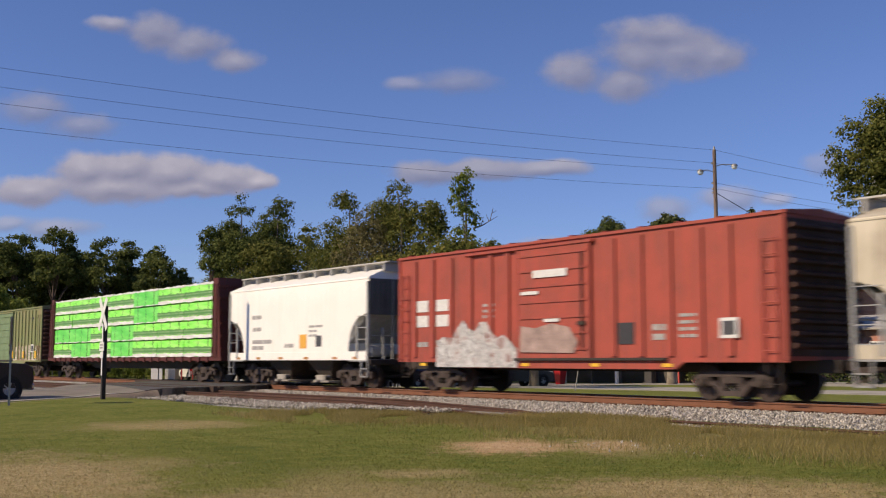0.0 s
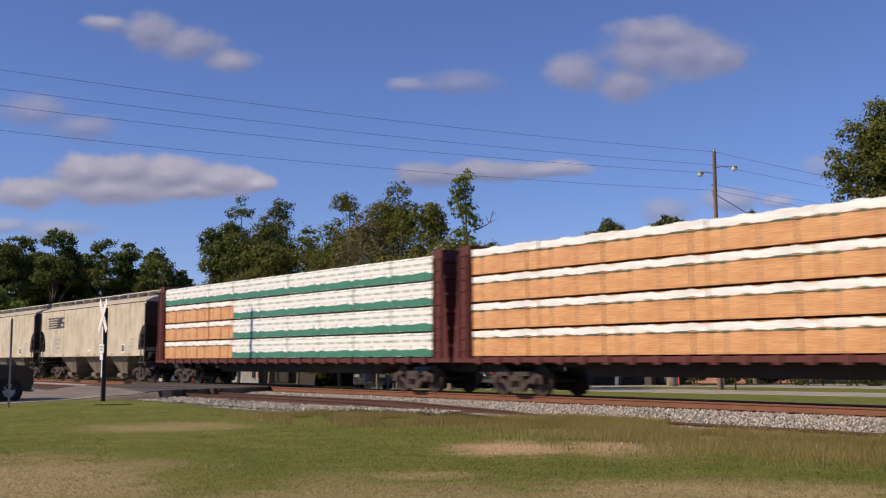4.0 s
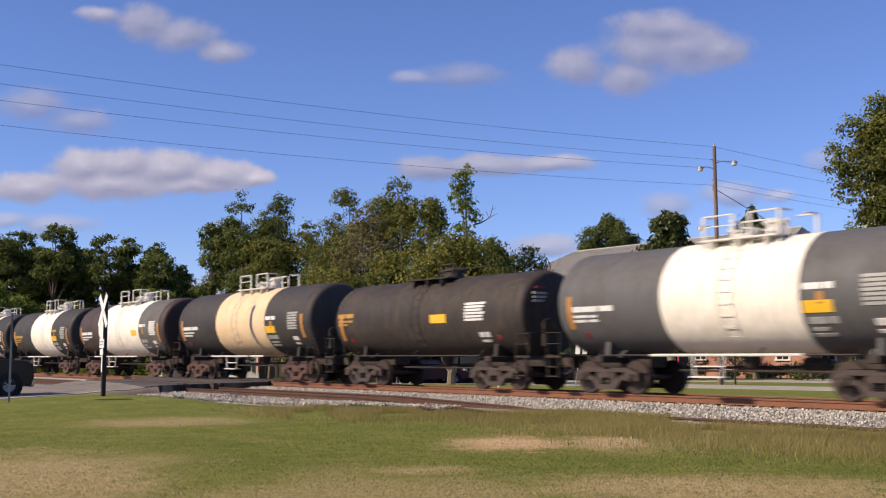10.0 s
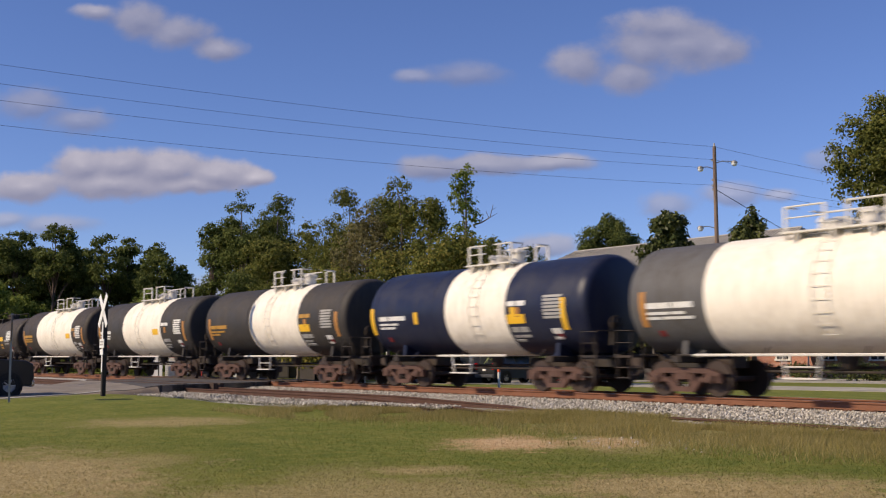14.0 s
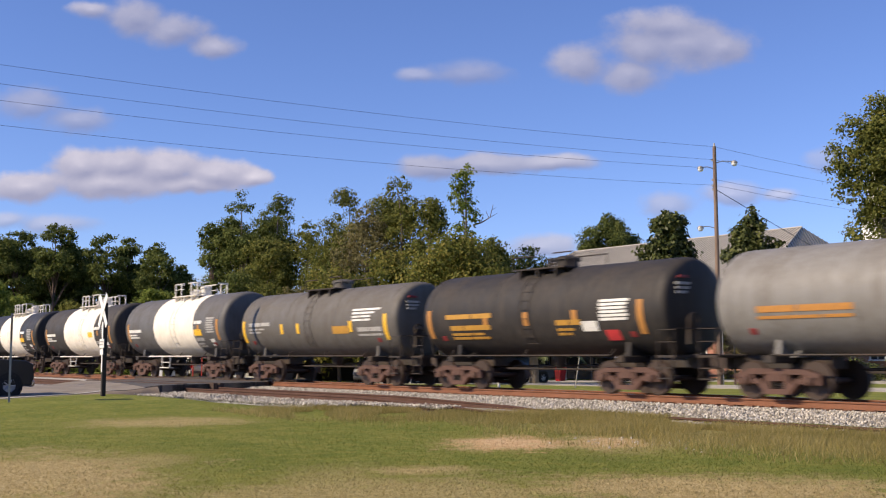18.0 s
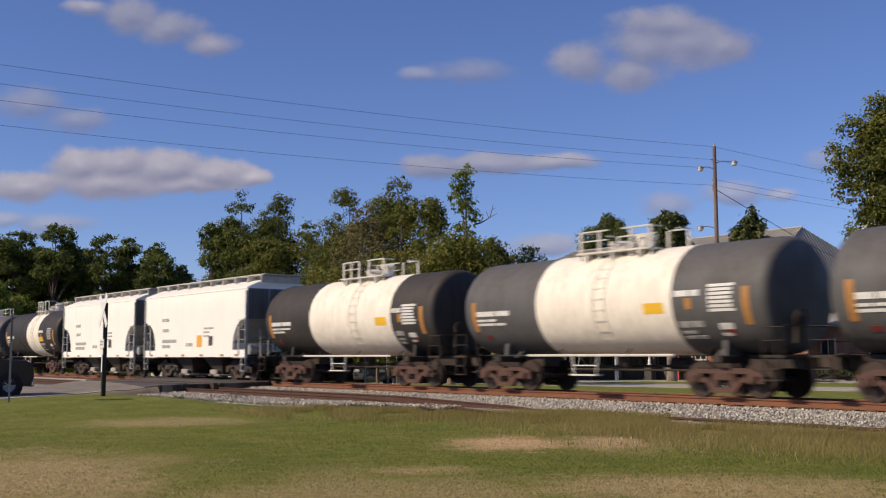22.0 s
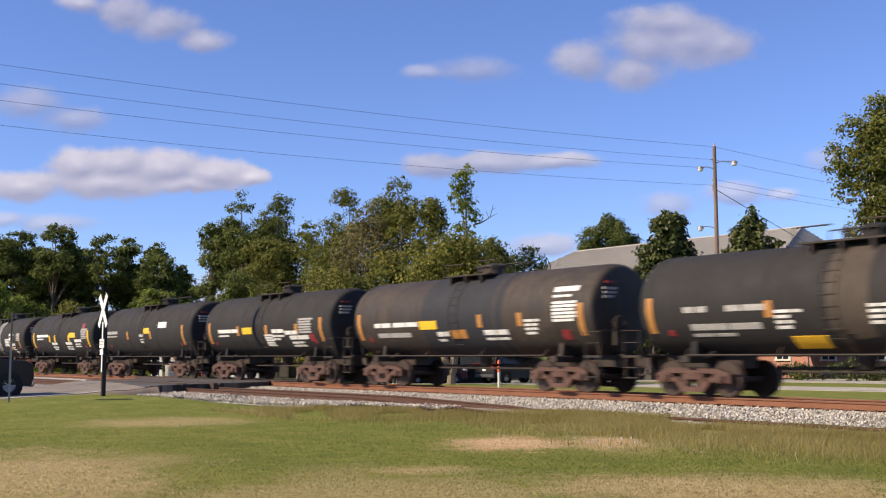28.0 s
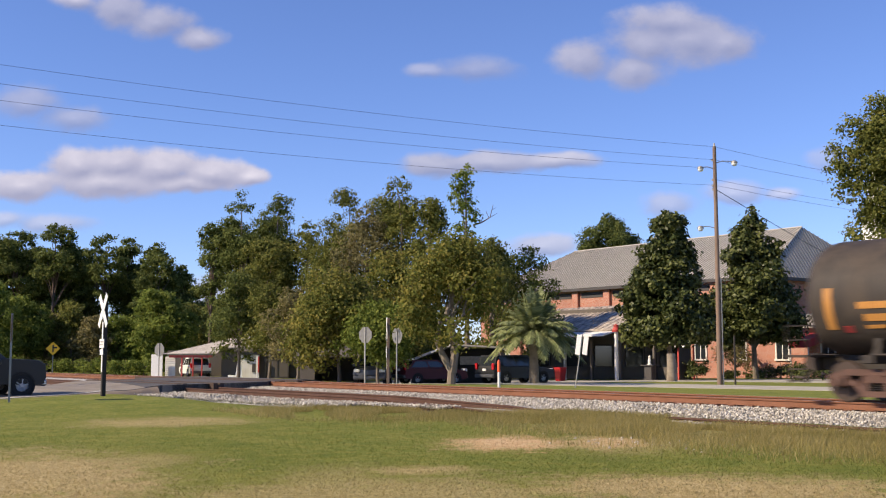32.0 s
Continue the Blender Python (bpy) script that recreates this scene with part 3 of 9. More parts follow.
def covered_hopper(mid, length, tone, bays, label, z_eave, z_top, w=1.58, cut=1.05, z_mid=2.75, marks=(), dots=(), dot_tone="yellow", logo=False, end_tone="hopper_grey", seed=1, bay_tone=None, seam=True, wt=0.62, ntruck="truck_dark", foot=1.02):
    rng = random.Random(seed)
    car = thing("covered_hopper", (-mid, 0, 0), label, "hopper car", "cars of the freight train")
    CARS.append((car, mid))
    hl = length / 2 - 0.62
    z_sill = foot + 0.26
    part("body", hopper_body(hl, w, z_sill, z_mid, z_eave, z_top, cut, wt), M[tone], car)
    for y in (-w - 0.006, w - 0.05):
        part("side_sill", Shape().box(-hl, hl, y, y + 0.056, foot, z_sill + 0.06, 0.008), M[tone], car)
    for y in (-w - 0.02, w - 0.01):
        part("eave_strip", Shape().box(-hl, hl, y, y + 0.03, z_eave - 0.012, z_eave + 0.022), M[end_tone if logo else tone], car)
    if seam:
        for i in range(1, 8):
            x = -hl + 2 * hl * i / 8
            part("side_seam", lambda: Shape().box(-0.03, 0.03, -w - 0.010, -w + 0.01, z_mid, z_eave), M[tone], car, at=(x, 0, 0), key=("hseam", w, z_mid, z_eave, tone))
    for k in (-1, 1):
        t = 0 if k > 0 else math.pi
        # dark sheet added over each end to carry the shade there
        part("end_shade_sheet", lambda: Shape().box(0.0, 0.02, -w + 0.02, w - 0.02, z_mid - 0.1, z_eave), M["shade_grime" if logo else "end_grey"], car, at=(k * hl + (0.004 if k > 0 else -0.024), 0, 0), key=("end_shade_sheet", w, z_mid, z_eave, logo))
        part("end_cage", lambda: end_cage_shape(w, z_eave - 0.1, cut), M[end_tone], car, at=(k * hl, 0, 0), key=("cage", w, z_eave, cut, end_tone), turn=t)
        part("slope_sheet", lambda: Shape().slab([(-cut - 0.4, 1.30), (0.0, z_mid + 0.1), (0.02, z_mid + 0.1), (-cut - 0.36, 1.26)], -w + 0.05, w - 0.05), M[end_tone if logo else "hopper_grey"], car, at=(k * (hl - 0.03), 0, 0), key=("slope", w, z_mid, cut, end_tone), turn=t)
        part("end_sill", lambda: Shape().box(-1.9, 0.1, -0.3, 0.3, 0.72, 1.04, 0.02).box(-0.1, 0.12, -w, w, 0.86, 1.05, 0.01), M["steel_dark"], car, at=(k * hl, 0, 0), key=("esill", w), turn=t)
        part("brake_reservoir", lambda: Shape().lathe([(-0.5, 0.0), (-0.5, 0.22), (0.5, 0.22), (0.5, 0)], "y", at=(-0.7, -0.6, 1.35), n=14).tube([(-0.2, -0.8, 1.06), (-0.3, -0.8, 2.2)], 0.04, 6), M["hopper_grey" if not logo else end_tone], car, at=(k * hl, 0, 0), key=("reservoir", logo), turn=t)
        truck(car, k * (length / 2 - 2.35), ntruck)
    couplers(car, length / 2)
    part("centre_sill", Shape().box(-hl, hl, -0.25, 0.25, 0.62, 1.10), M["steel_dark"], car)
    span = length - 6.0
    # dark box added behind the bays to stand for shade between them
    part("bay_gap_shade", Shape().box(-span / 2, span / 2, 0.3, 1.2, 0.30 if foot < 1.2 else 0.80, foot + 0.23), M["steel_dark"], car)
    for i in range(bays):
        x = -span / 2 + span * (i + 0.5) / bays
        # bay colours hold the underbody shade; white cars' bays are painted black
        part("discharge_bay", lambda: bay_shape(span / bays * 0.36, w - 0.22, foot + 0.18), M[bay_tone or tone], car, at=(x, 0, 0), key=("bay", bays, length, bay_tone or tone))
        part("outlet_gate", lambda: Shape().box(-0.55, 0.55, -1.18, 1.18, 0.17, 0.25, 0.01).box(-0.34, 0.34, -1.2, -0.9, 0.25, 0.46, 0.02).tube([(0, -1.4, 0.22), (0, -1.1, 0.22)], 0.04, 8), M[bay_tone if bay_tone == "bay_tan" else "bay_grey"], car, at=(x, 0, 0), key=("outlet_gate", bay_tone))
    part("running_board", roof_walk_shape(hl, z_top, 13 if logo else 10), M["walk_grey"], car)
    for i in range(6):
        q = (hl - 0.7) / 6
        # hatches coloured dark to stand for shadow under the running board
        part("roof_hatch", lambda: Shape().box(-q * 0.94, q * 0.94, -0.5, 0.5, -0.05, 0.19, 0.04), M["shade_grime" if logo else "hopper_grey"], car, at=(-hl + 0.7 + 2 * q * (i + 0.5), 0, z_top), key=("hatch", length, tone, logo))
    for x in dots:
        part("reflective_strip", Shape().box(x - 0.16, x + 0.16, -w - 0.014, -w, foot + 0.04, foot + 0.13), M[dot_tone], car)
    side_bars(car, marks, -w, rng)
    if logo:
        x0 = -7.0
        for i in range(5):
            zt = z_eave - 0.40 - i * 0.145
            part("logo_stripe", Shape().slab([(x0 + i * 0.05, zt), (x0 + 1.75, zt), (x0 + 1.75, zt - 0.085), (x0 + i * 0.05, zt - 0.085)], -w - 0.008, -w), M["logo_black"], car)
        za, zb = z_eave - 0.40, z_eave - 1.06
        for a, b, c in ((1.72, 1.98, 0.0), (1.90, 2.15, 0.62), (2.10, 2.34, 0.0)):
            part("logo_block", Shape().slab([(x0 + a + 0.10, za - c * 0.1), (x0 + b + 0.10, za - c * 0.1), (x0 + b, zb), (x0 + a, zb)], -w - 0.010, -w), M["logo_black"], car)
        for c in (0.0, 0.27, 0.53):
            part("logo_block", Shape().slab([(x0 + 2.44, za - c), (x0 + 3.0, za - c), (x0 + 2.98, za - c - 0.13), (x0 + 2.42, za - c - 0.13)], -w - 0.009, -w), M["logo_black"], car)
        part("logo_block", Shape().slab([(x0 + 2.44, za), (x0 + 2.60, za), (x0 + 2.57, za - 0.40), (x0 + 2.41, za - 0.40)], -w - 0.010, -w), M["logo_black"], car)
        part("logo_block", Shape().slab([(x0 + 2.80, za - 0.27), (x0 + 2.98, za - 0.27), (x0 + 2.94, zb), (x0 + 2.78, zb)], -w - 0.010, -w), M["logo_black"], car)
    return car


# ---- boxcars ----
def boxcar(mid, length, tone, label, door, posts, z_top=4.55, door_tone=None, low_tone=None, marks=(), dots=(), seed=1, spray=None, red=False):
    rng = random.Random(seed)
    car = thing("boxcar", (-mid, 0, 0), label, "boxcar", "cars of the freight train")
    CARS.append((car, mid))
    hl, w = length / 2 - 1.12, 1.45
    z0 = 1.0
    part("body", Shape().box(-hl, hl, -w, w, z0, z_top - 0.20, 0.01), M[tone], car)
    part("roof", Shape().slab_x([(-w - 0.06, z_top - 0.21), (-w - 0.06, z_top - 0.13), (0, z_top), (w + 0.06, z_top - 0.13), (w + 0.06, z_top - 0.21)], -hl - 0.05, hl + 0.05), M["box_red" if red else "box_olive"], car, "weathered peaked roof")
    for i in range(12):
        x = -hl + 0.6 + (2 * hl - 1.2) * i / 11
        part("roof_rib", lambda: Shape().slab_x([(-w - 0.04, z_top - 0.14), (-w - 0.04, z_top - 0.09), (0, z_top + 0.04), (w + 0.04, z_top - 0.09), (w + 0.04, z_top - 0.14)], -0.04, 0.04), M["box_red" if red else "box_olive"], car, at=(x, 0, 0), key=("rrib", z_top, red))
    for x in posts:
        part("side_post", lambda: Shape().slab([(-0.10, z0 + 0.12), (0.10, z0 + 0.12), (0.10, z_top - 0.32), (-0.10, z_top - 0.32)], -0.065, 0.0), M[tone], car, at=(x, -w, 0), key=("post", z_top, tone))
    for k in (-1, 1):
        part("corner_post", lambda: Shape().box(-0.10, 0.0, -w - 0.045, w + 0.045, z0, z_top - 0.2, 0.01), M[tone], car, at=(k * (hl + 0.012) + (0.1 if k < 0 else 0), 0, 0), key=("cpost", z_top, tone))
        for i in range(11):
            z = z0 + 0.25 + i * (z_top - 0.55 - z0) / 11
            # end ribs and panel carry the end's shade in their colour
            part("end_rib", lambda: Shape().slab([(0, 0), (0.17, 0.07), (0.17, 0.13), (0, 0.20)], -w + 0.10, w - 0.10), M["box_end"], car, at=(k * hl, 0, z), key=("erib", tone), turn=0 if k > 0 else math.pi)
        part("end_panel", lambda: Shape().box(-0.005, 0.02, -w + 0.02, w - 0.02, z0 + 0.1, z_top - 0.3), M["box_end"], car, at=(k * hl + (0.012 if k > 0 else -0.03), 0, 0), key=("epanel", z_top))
        part("end_ladder", lambda: ladder_shape(2.9, 0.42), M[tone], car, at=(k * (hl - 0.42), -w - 0.09, 1.0), key=("bxladder", tone))
        part("sill_step", lambda: Shape().tube([(-0.2, 0, 1.05), (-0.2, 0, 0.45), (0.2, 0, 0.45), (0.2, 0, 1.05)], 0.025, 5), M["steel_dark"], car, at=(k * (hl - 0.42), -w - 0.02, 0), key="sill_step")
        part("draft_sill", lambda: Shape().box(-1.6, 0.35, -0.3, 0.3, 0.70, 1.02, 0.02), M["steel_dark"], car, at=(k * (hl + 0.25), 0, 0), key="draft_sill", turn=0 if k > 0 else math.pi)
        truck(car, k * (hl - 1.95), "truck_dark")
    couplers(car, length / 2)
    part("centre_sill", Shape().box(-hl, hl, -0.25, 0.25, 0.70, 1.02), M["steel_dark"], car)
    x0, x1 = door
    d = part("door", Shape().box(x0, x1, -w - 0.09, -w - 0.01, z0 + 0.06, z_top - 0.34, 0.01), M[door_tone or tone], car)
    for i in range(7):
        z = z0 + 0.30 + i * (z_top - 0.9 - z0) / 6
        part("door_rib", lambda: Shape().slab([(x0 + 0.06, 0), (x1 - 0.06, 0), (x1 - 0.06, 0.07), (x0 + 0.06, 0.07)], -w - 0.125, -w - 0.085), M[door_tone or tone], d, at=(0, 0, z), key=("drib", mid))
    for x in (x0 - 0.09, x1):
        part("door_post", lambda: Shape().box(0, 0.09, -w - 0.10, -w, z0, z_top - 0.25, 0.01), M[tone], d, at=(x, 0, 0), key=("dpost", tone, z_top))
    part("door_latch", Shape().tube([(x1 - 0.22, -w - 0.14, z0 + 0.3), (x1 - 0.22, -w - 0.14, z_top - 0.6)], 0.025, 6).box(x1 - 0.4, x1 - 0.1, -w - 0.16, -w - 0.1, 2.0, 2.1), M["steel_dark"], d)
    for q, wide, zz, hh, tone2 in () if not red else ((0.69, 1.44, 3.42, 0.22, "stencil"), (0.15, 0.77, 2.94, 0.10, "stencil"), (1.16, 0.63, 2.12, 0.09, "stencil")):
        part("stencil", Shape().box(x0 + q, x0 + q + wide, -w - 0.132, -w - 0.124, zz, zz + hh), M[tone2], d)
    part("placard", Shape().box(hl - 1.9, hl - 1.35, -w - 0.078, -w - 0.066, 1.55, 2.05), M["stencil"], car, "white-framed placard board")
    part("placard", Shape().box(hl - 1.82, hl - 1.43, -w - 0.084, -w - 0.077, 1.63, 1.97), M["stencil_dark"], car)
    part("upper_track", Shape().box(x0 - 2.6, x1 + 0.2, -w - 0.13, -w, z_top - 0.36, z_top - 0.27, 0.01), M[tone], car)
    part("lower_track", Shape().box(x0 - 2.6 if not red else x0 - 0.2, x1 + (0.2 if not red else 2.8), -w - 0.13, -w, z0 + 0.0, z0 + 0.08, 0.01), M["steel_dark"], car)
    part("side_sill", Shape().slab([(-hl, 1.04), (-hl, 0.96), (-hl + 3.1, 0.96), (-hl + 3.4, 0.78), (hl - 3.4, 0.78), (hl - 3.1, 0.96), (hl, 0.96), (hl, 1.04)], -w - 0.03, -w + 0.05), M[tone], car)
    if low_tone:
        edge = [(hl - 0.1 - (2 * hl - 0.2) * i / 40, 1.78 + 0.30 * noise.noise((i * 0.33, 4.1, 0)) + 0.14 * noise.noise((i * 1.1, 2.0, 0)) + (0.2 if i < 16 else 0)) for i in range(41)]
        part("rusted_panel", Shape().slab([(-hl + 0.1, 1.04), (hl - 0.1, 1.04)] + edge, -w - 0.010, -w), M[low_tone], car,
             "rust-streaked and overpainted lower side")
    for x in dots:
        part("reflective_strip", Shape().box(x - 0.14, x + 0.14, -w - 0.09, -w - 0.06, 1.18, 1.64) if not red else Shape().box(x - 0.16, x + 0.16, -w - 0.05, -w - 0.02, 0.84, 0.93), M["yellow"], car)
    side_bars(car, marks, -w - 0.012, rng)
    if spray:
        a, b = spray
        pts = []
        for i in range(15):
            u = i / 14
            pts.append((a + (b - a) * u, 1.05 + (0.45 + 0.85 * math.sin(math.pi * min(1, u * 1.05)) ** 0.8) * (0.82 + 0.18 * math.sin(u * 23))))
        part("graffiti", Shape().slab([(a, 0.80), (b, 0.80)] + pts[::-1], -w - 0.072, -w - 0.066), M["graffiti"], car, "silver spray-painted graffiti, unreadable")
    if red:
        part("graffiti", Shape().slab([(x0 + 0.1, 1.25), (x0 + 2.4, 1.22), (x0 + 2.55, 1.55), (x0 + 2.2, 1.95), (x0 + 1.5, 2.08), (x0 + 0.8, 1.95), (x0 + 0.15, 2.02)], -w - 0.134, -w - 0.124), M["graffiti_worn"], d, "faded spray-painted graffiti, unreadable")
    return car


# ---- centre-beam flat cars with lumber ----
def centerbeam(mid, length, label, rows, seed=1):
    """rows: for each of four layers from the deck up, the wrap of every bundle from the tail to the front."""
    rng = random.Random(seed)
    car = thing("centerbeam_flatcar", (-mid, 0, 0), label, "flat car", "cars of the freight train")
    CARS.append((car, mid))
    hl, w = 11.0, 1.42
    deck = 1.16
    part("deck", Shape().box(-hl - 0.9, hl + 0.9, -w - 0.05, w + 0.05, deck - 0.16, deck, 0.01), M["beam_red"], car)
    for i in range(24):
        x = -hl + 2 * hl * (i + 0.5) / 24
        part("stake_pocket", lambda: Shape().box(-0.12, 0.12, -w - 0.11, -w - 0.04, deck - 0.22, deck + 0.02, 0.01), M["beam_red"], car, at=(x, 0, 0), key="stake_pocket")
    part("side_sill", Shape().slab([(-hl, deck - 0.16), (-hl, deck - 0.30), (-hl + 4, deck - 0.30), (-hl + 4.5, deck - 0.55), (hl - 4.5, deck - 0.55), (hl - 4, deck - 0.30), (hl, deck - 0.30), (hl, deck - 0.16)], -0.5, 0.5), M["steel_dark"], car)
    for k in (-1, 1):
        part("bulkhead", lambda: Shape().slab([(0.02, deck), (0.02, 4.72), (0.50, 4.72), (0.85, deck)], -w - 0.06, w + 0.06), M["beam_red"], car, at=(k * hl, 0, 0), key="bulkhead", turn=0 if k > 0 else math.pi)
        for i in range(6):
            part("bulkhead_rib", lambda: Shape().box(-0.06, 0.03, -w - 0.02, w + 0.02, 0, 0.10), M["beam_red"], car, at=(k * (hl + 0.85 - i * 0.055), 0, deck + 0.35 + i * 0.56), key="bulkhead_rib")
        part("end_ladder", lambda: ladder_shape(3.3, 0.4), M["beam_red"], car, at=(k * (hl + 0.32), -w - 0.12, deck), key="cb_ladder")
        truck(car, k * (hl - 1.7), "truck_dark")
        part("draft_sill", lambda: Shape().box(-1.6, 0.35, -0.3, 0.3, 0.70, 1.02, 0.02), M["steel_dark"], car, at=(k * (hl + 0.55), 0, 0), key="draft_sill", turn=0 if k > 0 else math.pi)
    couplers(car, length / 2)
    part("centre_beam", Shape().box(-hl, hl, -0.08, 0.08, deck, 4.5).box(-hl, hl, -0.3, 0.3, 4.45, 4.62), M["beam_red"], car)
    h = (4.58 - deck) / 4
    for j, row in enumerate(rows):
        n = len(row)
        for i, wrap in enumerate(row):
            x0, x1 = -hl + 0.06 + (2 * hl - 0.12) * i / n, -hl + 0.06 + (2 * hl - 0.12) * (i + 1) / n
            z0 = deck + j * h + 0.045
            dy = rng.uniform(-0.02, 0.02)
            kind = {"g": "lime_wrap", "G": "lime_solid", "o": "tan_wrap", "w": "wrap_white"}[wrap]
            hb = h - 0.055
            key = ("bundle", kind, n)
            L = (x1 - x0)
            b = part("timber_block", lambda: bundle_shape(L, hb, w), M[kind], car, at=(x0, dy, z0), key=key, smooth=True)
            part("timber_block", None, M[kind], car, at=(x1, -dy, z0), key=key, turn=math.pi)
            if wrap == "g":
                part("white_wrap_edge", lambda: bundle_strip(L, 0.0, 0.17, w, 7), M["wrap_white"], b, key=("ge", n))
                part("printed_wrap", lambda: bundle_strip(L, 0.19, 0.46, w, 9), M["lime_print"], b, key=("gp", n))
            elif wrap == "o":
                part("white_wrap_edge", lambda: bundle_strip(L, hb - 0.21, hb - 0.01, w, 11), M["wrap_white"], b, key=("oe", n))
                part("dark_wrap_line", lambda: bundle_strip(L, hb - 0.26, hb - 0.215, w, 3), M["wrap_green"], b, key=("ol", n))
            elif wrap == "w":
                part("dark_wrap_edge", lambda: bundle_strip(L, 0.0, 0.25, w, 5), M["teal_wrap"], b, key=("we", n))
                part("printed_wrap", lambda: bundle_strip(L, 0.36, hb - 0.06, w, 13), M["dot_print"], b, key=("wp", n))
            else:
                part("white_wrap_edge", lambda: bundle_strip(L, 0.0, 0.05, w, 7), M["wrap_white"], b, key=("Ge", n))
            if j == 3 and wrap != "w":
                part("top_film", lambda: bundle_strip(L, hb - 0.07, hb + 0.015, w, 17), M["wrap_white"], b, key=("tf", n))
            for q in range(3):
                part("strap", lambda: Shape().box(-0.012, 0.012, -w - 0.012, -w + 0.01, 0.0, hb), M["stencil_dark"], b, at=(L * (q + 0.5) / 3, 0, 0), key=("strap", round(hb, 3)))
    return car


def bundle_shape(L, h, w):
    """A wrapped pack of boards, its film sagging and creased."""
    rng = random.Random(round(L * 100))
    n = 18
    rings = []
    for i in range(n + 1):
        x = 0.012 + (L - 0.024) * i / n
        e = 0.012 * rng.uniform(-1, 1)
        q = 0.018 * rng.uniform(0, 1)
        rings.append([(x, -w + e, 0.0), (x, -w + e * 0.5 - 0.004, h * 0.5), (x, -w + e, h - 0.03), (x, -w + 0.05, h - q), (x, -0.1, h - q), (x, -0.1, 0.0)])
    return Shape().loft(rings)


def bundle_strip(L, z0, z1, w, seed):
    rng = random.Random(seed)
    n = 22
    low, high = [], []
    for i in range(n + 1):
        x = 0.02 + (L - 0.04) * i / n
        low.append((x, z0 + rng.uniform(-0.03, 0.03)))
        high.append((x, z1 + rng.uniform(-0.045, 0.02)))
    return Shape().slab(low + high[::-1], -w - 0.020, -w + 0.01)


def film_wrap(name, col, grain, col2, scale):
    def build(nt, p):
        a = noise_tex(nt, coords(nt, (0.5, 1, 3)), scale, 4, 0.6)
        f = noise_tex(nt, coords(nt, (1, 1, 22)), 3.0, 3, 0.6)
        c = mix(nt, ramp(nt, a, [(0.40, GREY(0)), (0.62, GREY(1))]), col, col2)
        nt.links.new(mix(nt, grain, c, ramp(nt, f, [(0.35, GREY(0.25)), (0.65, GREY(0.75))]), "OVERLAY"), p.inputs["Base Color"])
        p.inputs["Roughness"].default_value = 0.42
        bump(nt, p, a, 0.35, 0.03)
    return material(name, build)


def printed(name, ground, ink, sx, sz, gap=0.045):
    """Rows of unreadable print on wrapping film."""
    def build(nt, p):
        br = nt.nodes.new("ShaderNodeTexBrick")
        tc = nt.nodes.new("ShaderNodeTexCoord")
        mp = nt.nodes.new("ShaderNodeMapping")
        mp.inputs["Rotation"].default_value = (radians(90), 0, 0)
        nt.links.new(tc.outputs["Object"], mp.inputs["Vector"])
        nt.links.new(mp.outputs[0], br.inputs["Vector"])
        br.inputs["Color1"].default_value, br.inputs["Color2"].default_value, br.inputs["Mortar"].default_value = (*ink, 1), (*[k * 0.8 for k in ink], 1), (*ground, 1)
        br.inputs["Scale"].default_value, br.inputs["Mortar Size"].default_value, br.inputs["Mortar Smooth"].default_value = 1.0, gap, 0.3
        br.inputs["Brick Width"].default_value, br.inputs["Row Height"].default_value = sx, sz
        a = noise_tex(nt, coords(nt), 1.4, 3)
        nt.links.new(mix(nt, ramp(nt, a, [(0.35, GREY(0.1)), (0.65, GREY(0.75))]), br.outputs["Color"], ground), p.inputs["Base Color"])
        p.inputs["Roughness"].default_value = 0.45
        bump(nt, p, a, 0.3, 0.02)
    return material(name, build)


def graffiti_mat():
    def build(nt, p):
        a = noise_tex(nt, coords(nt, (1.0, 1, 0.8)), 2.4, 6, 0.75)
        b = noise_tex(nt, coords(nt, (1.4, 1, 1.4)), 1.4, 2, 0.5)
        c = ramp(nt, a, [(0.40, (0.20, 0.07, 0.05)), (0.47, (0.62, 0.61, 0.58)), (0.53, (0.16, 0.14, 0.13)), (0.58, (0.66, 0.65, 0.62)), (0.68, (0.45, 0.44, 0.42))])
        nt.links.new(mix(nt, ramp(nt, b, [(0.4, GREY(0)), (0.7, GREY(0.5))]), c, (0.60, 0.59, 0.56)), p.inputs["Base Color"])
        p.inputs["Roughness"].default_value = 0.5
    return material("silver_spray_paint", build)


def patched_mat():
    """Rust and slapped-on cream and brown paint over old green."""
    def build(nt, p):
        a = noise_tex(nt, coords(nt, (0.8, 1, 1.1)), 0.9, 5, 0.6)
        b = noise_tex(nt, coords(nt, (3.0, 1, 1.0)), 1.6, 5, 0.7)
        c = ramp(nt, a, [(0.36, (0.13, 0.075, 0.045)), (0.45, (0.27, 0.18, 0.11)), (0.50, (0.50, 0.44, 0.34)), (0.60, (0.62, 0.55, 0.44)), (0.70, (0.26, 0.16, 0.10))])
        nt.links.new(mix(nt, ramp(nt, b, [(0.50, GREY(0)), (0.70, GREY(0.6))]), c, (0.13, 0.085, 0.05)), p.inputs["Base Color"])
        p.inputs["Roughness"].default_value = 0.8
        bump(nt, p, b, 0.2, 0.01)
    return material("rusty_overpainted_steel", build)


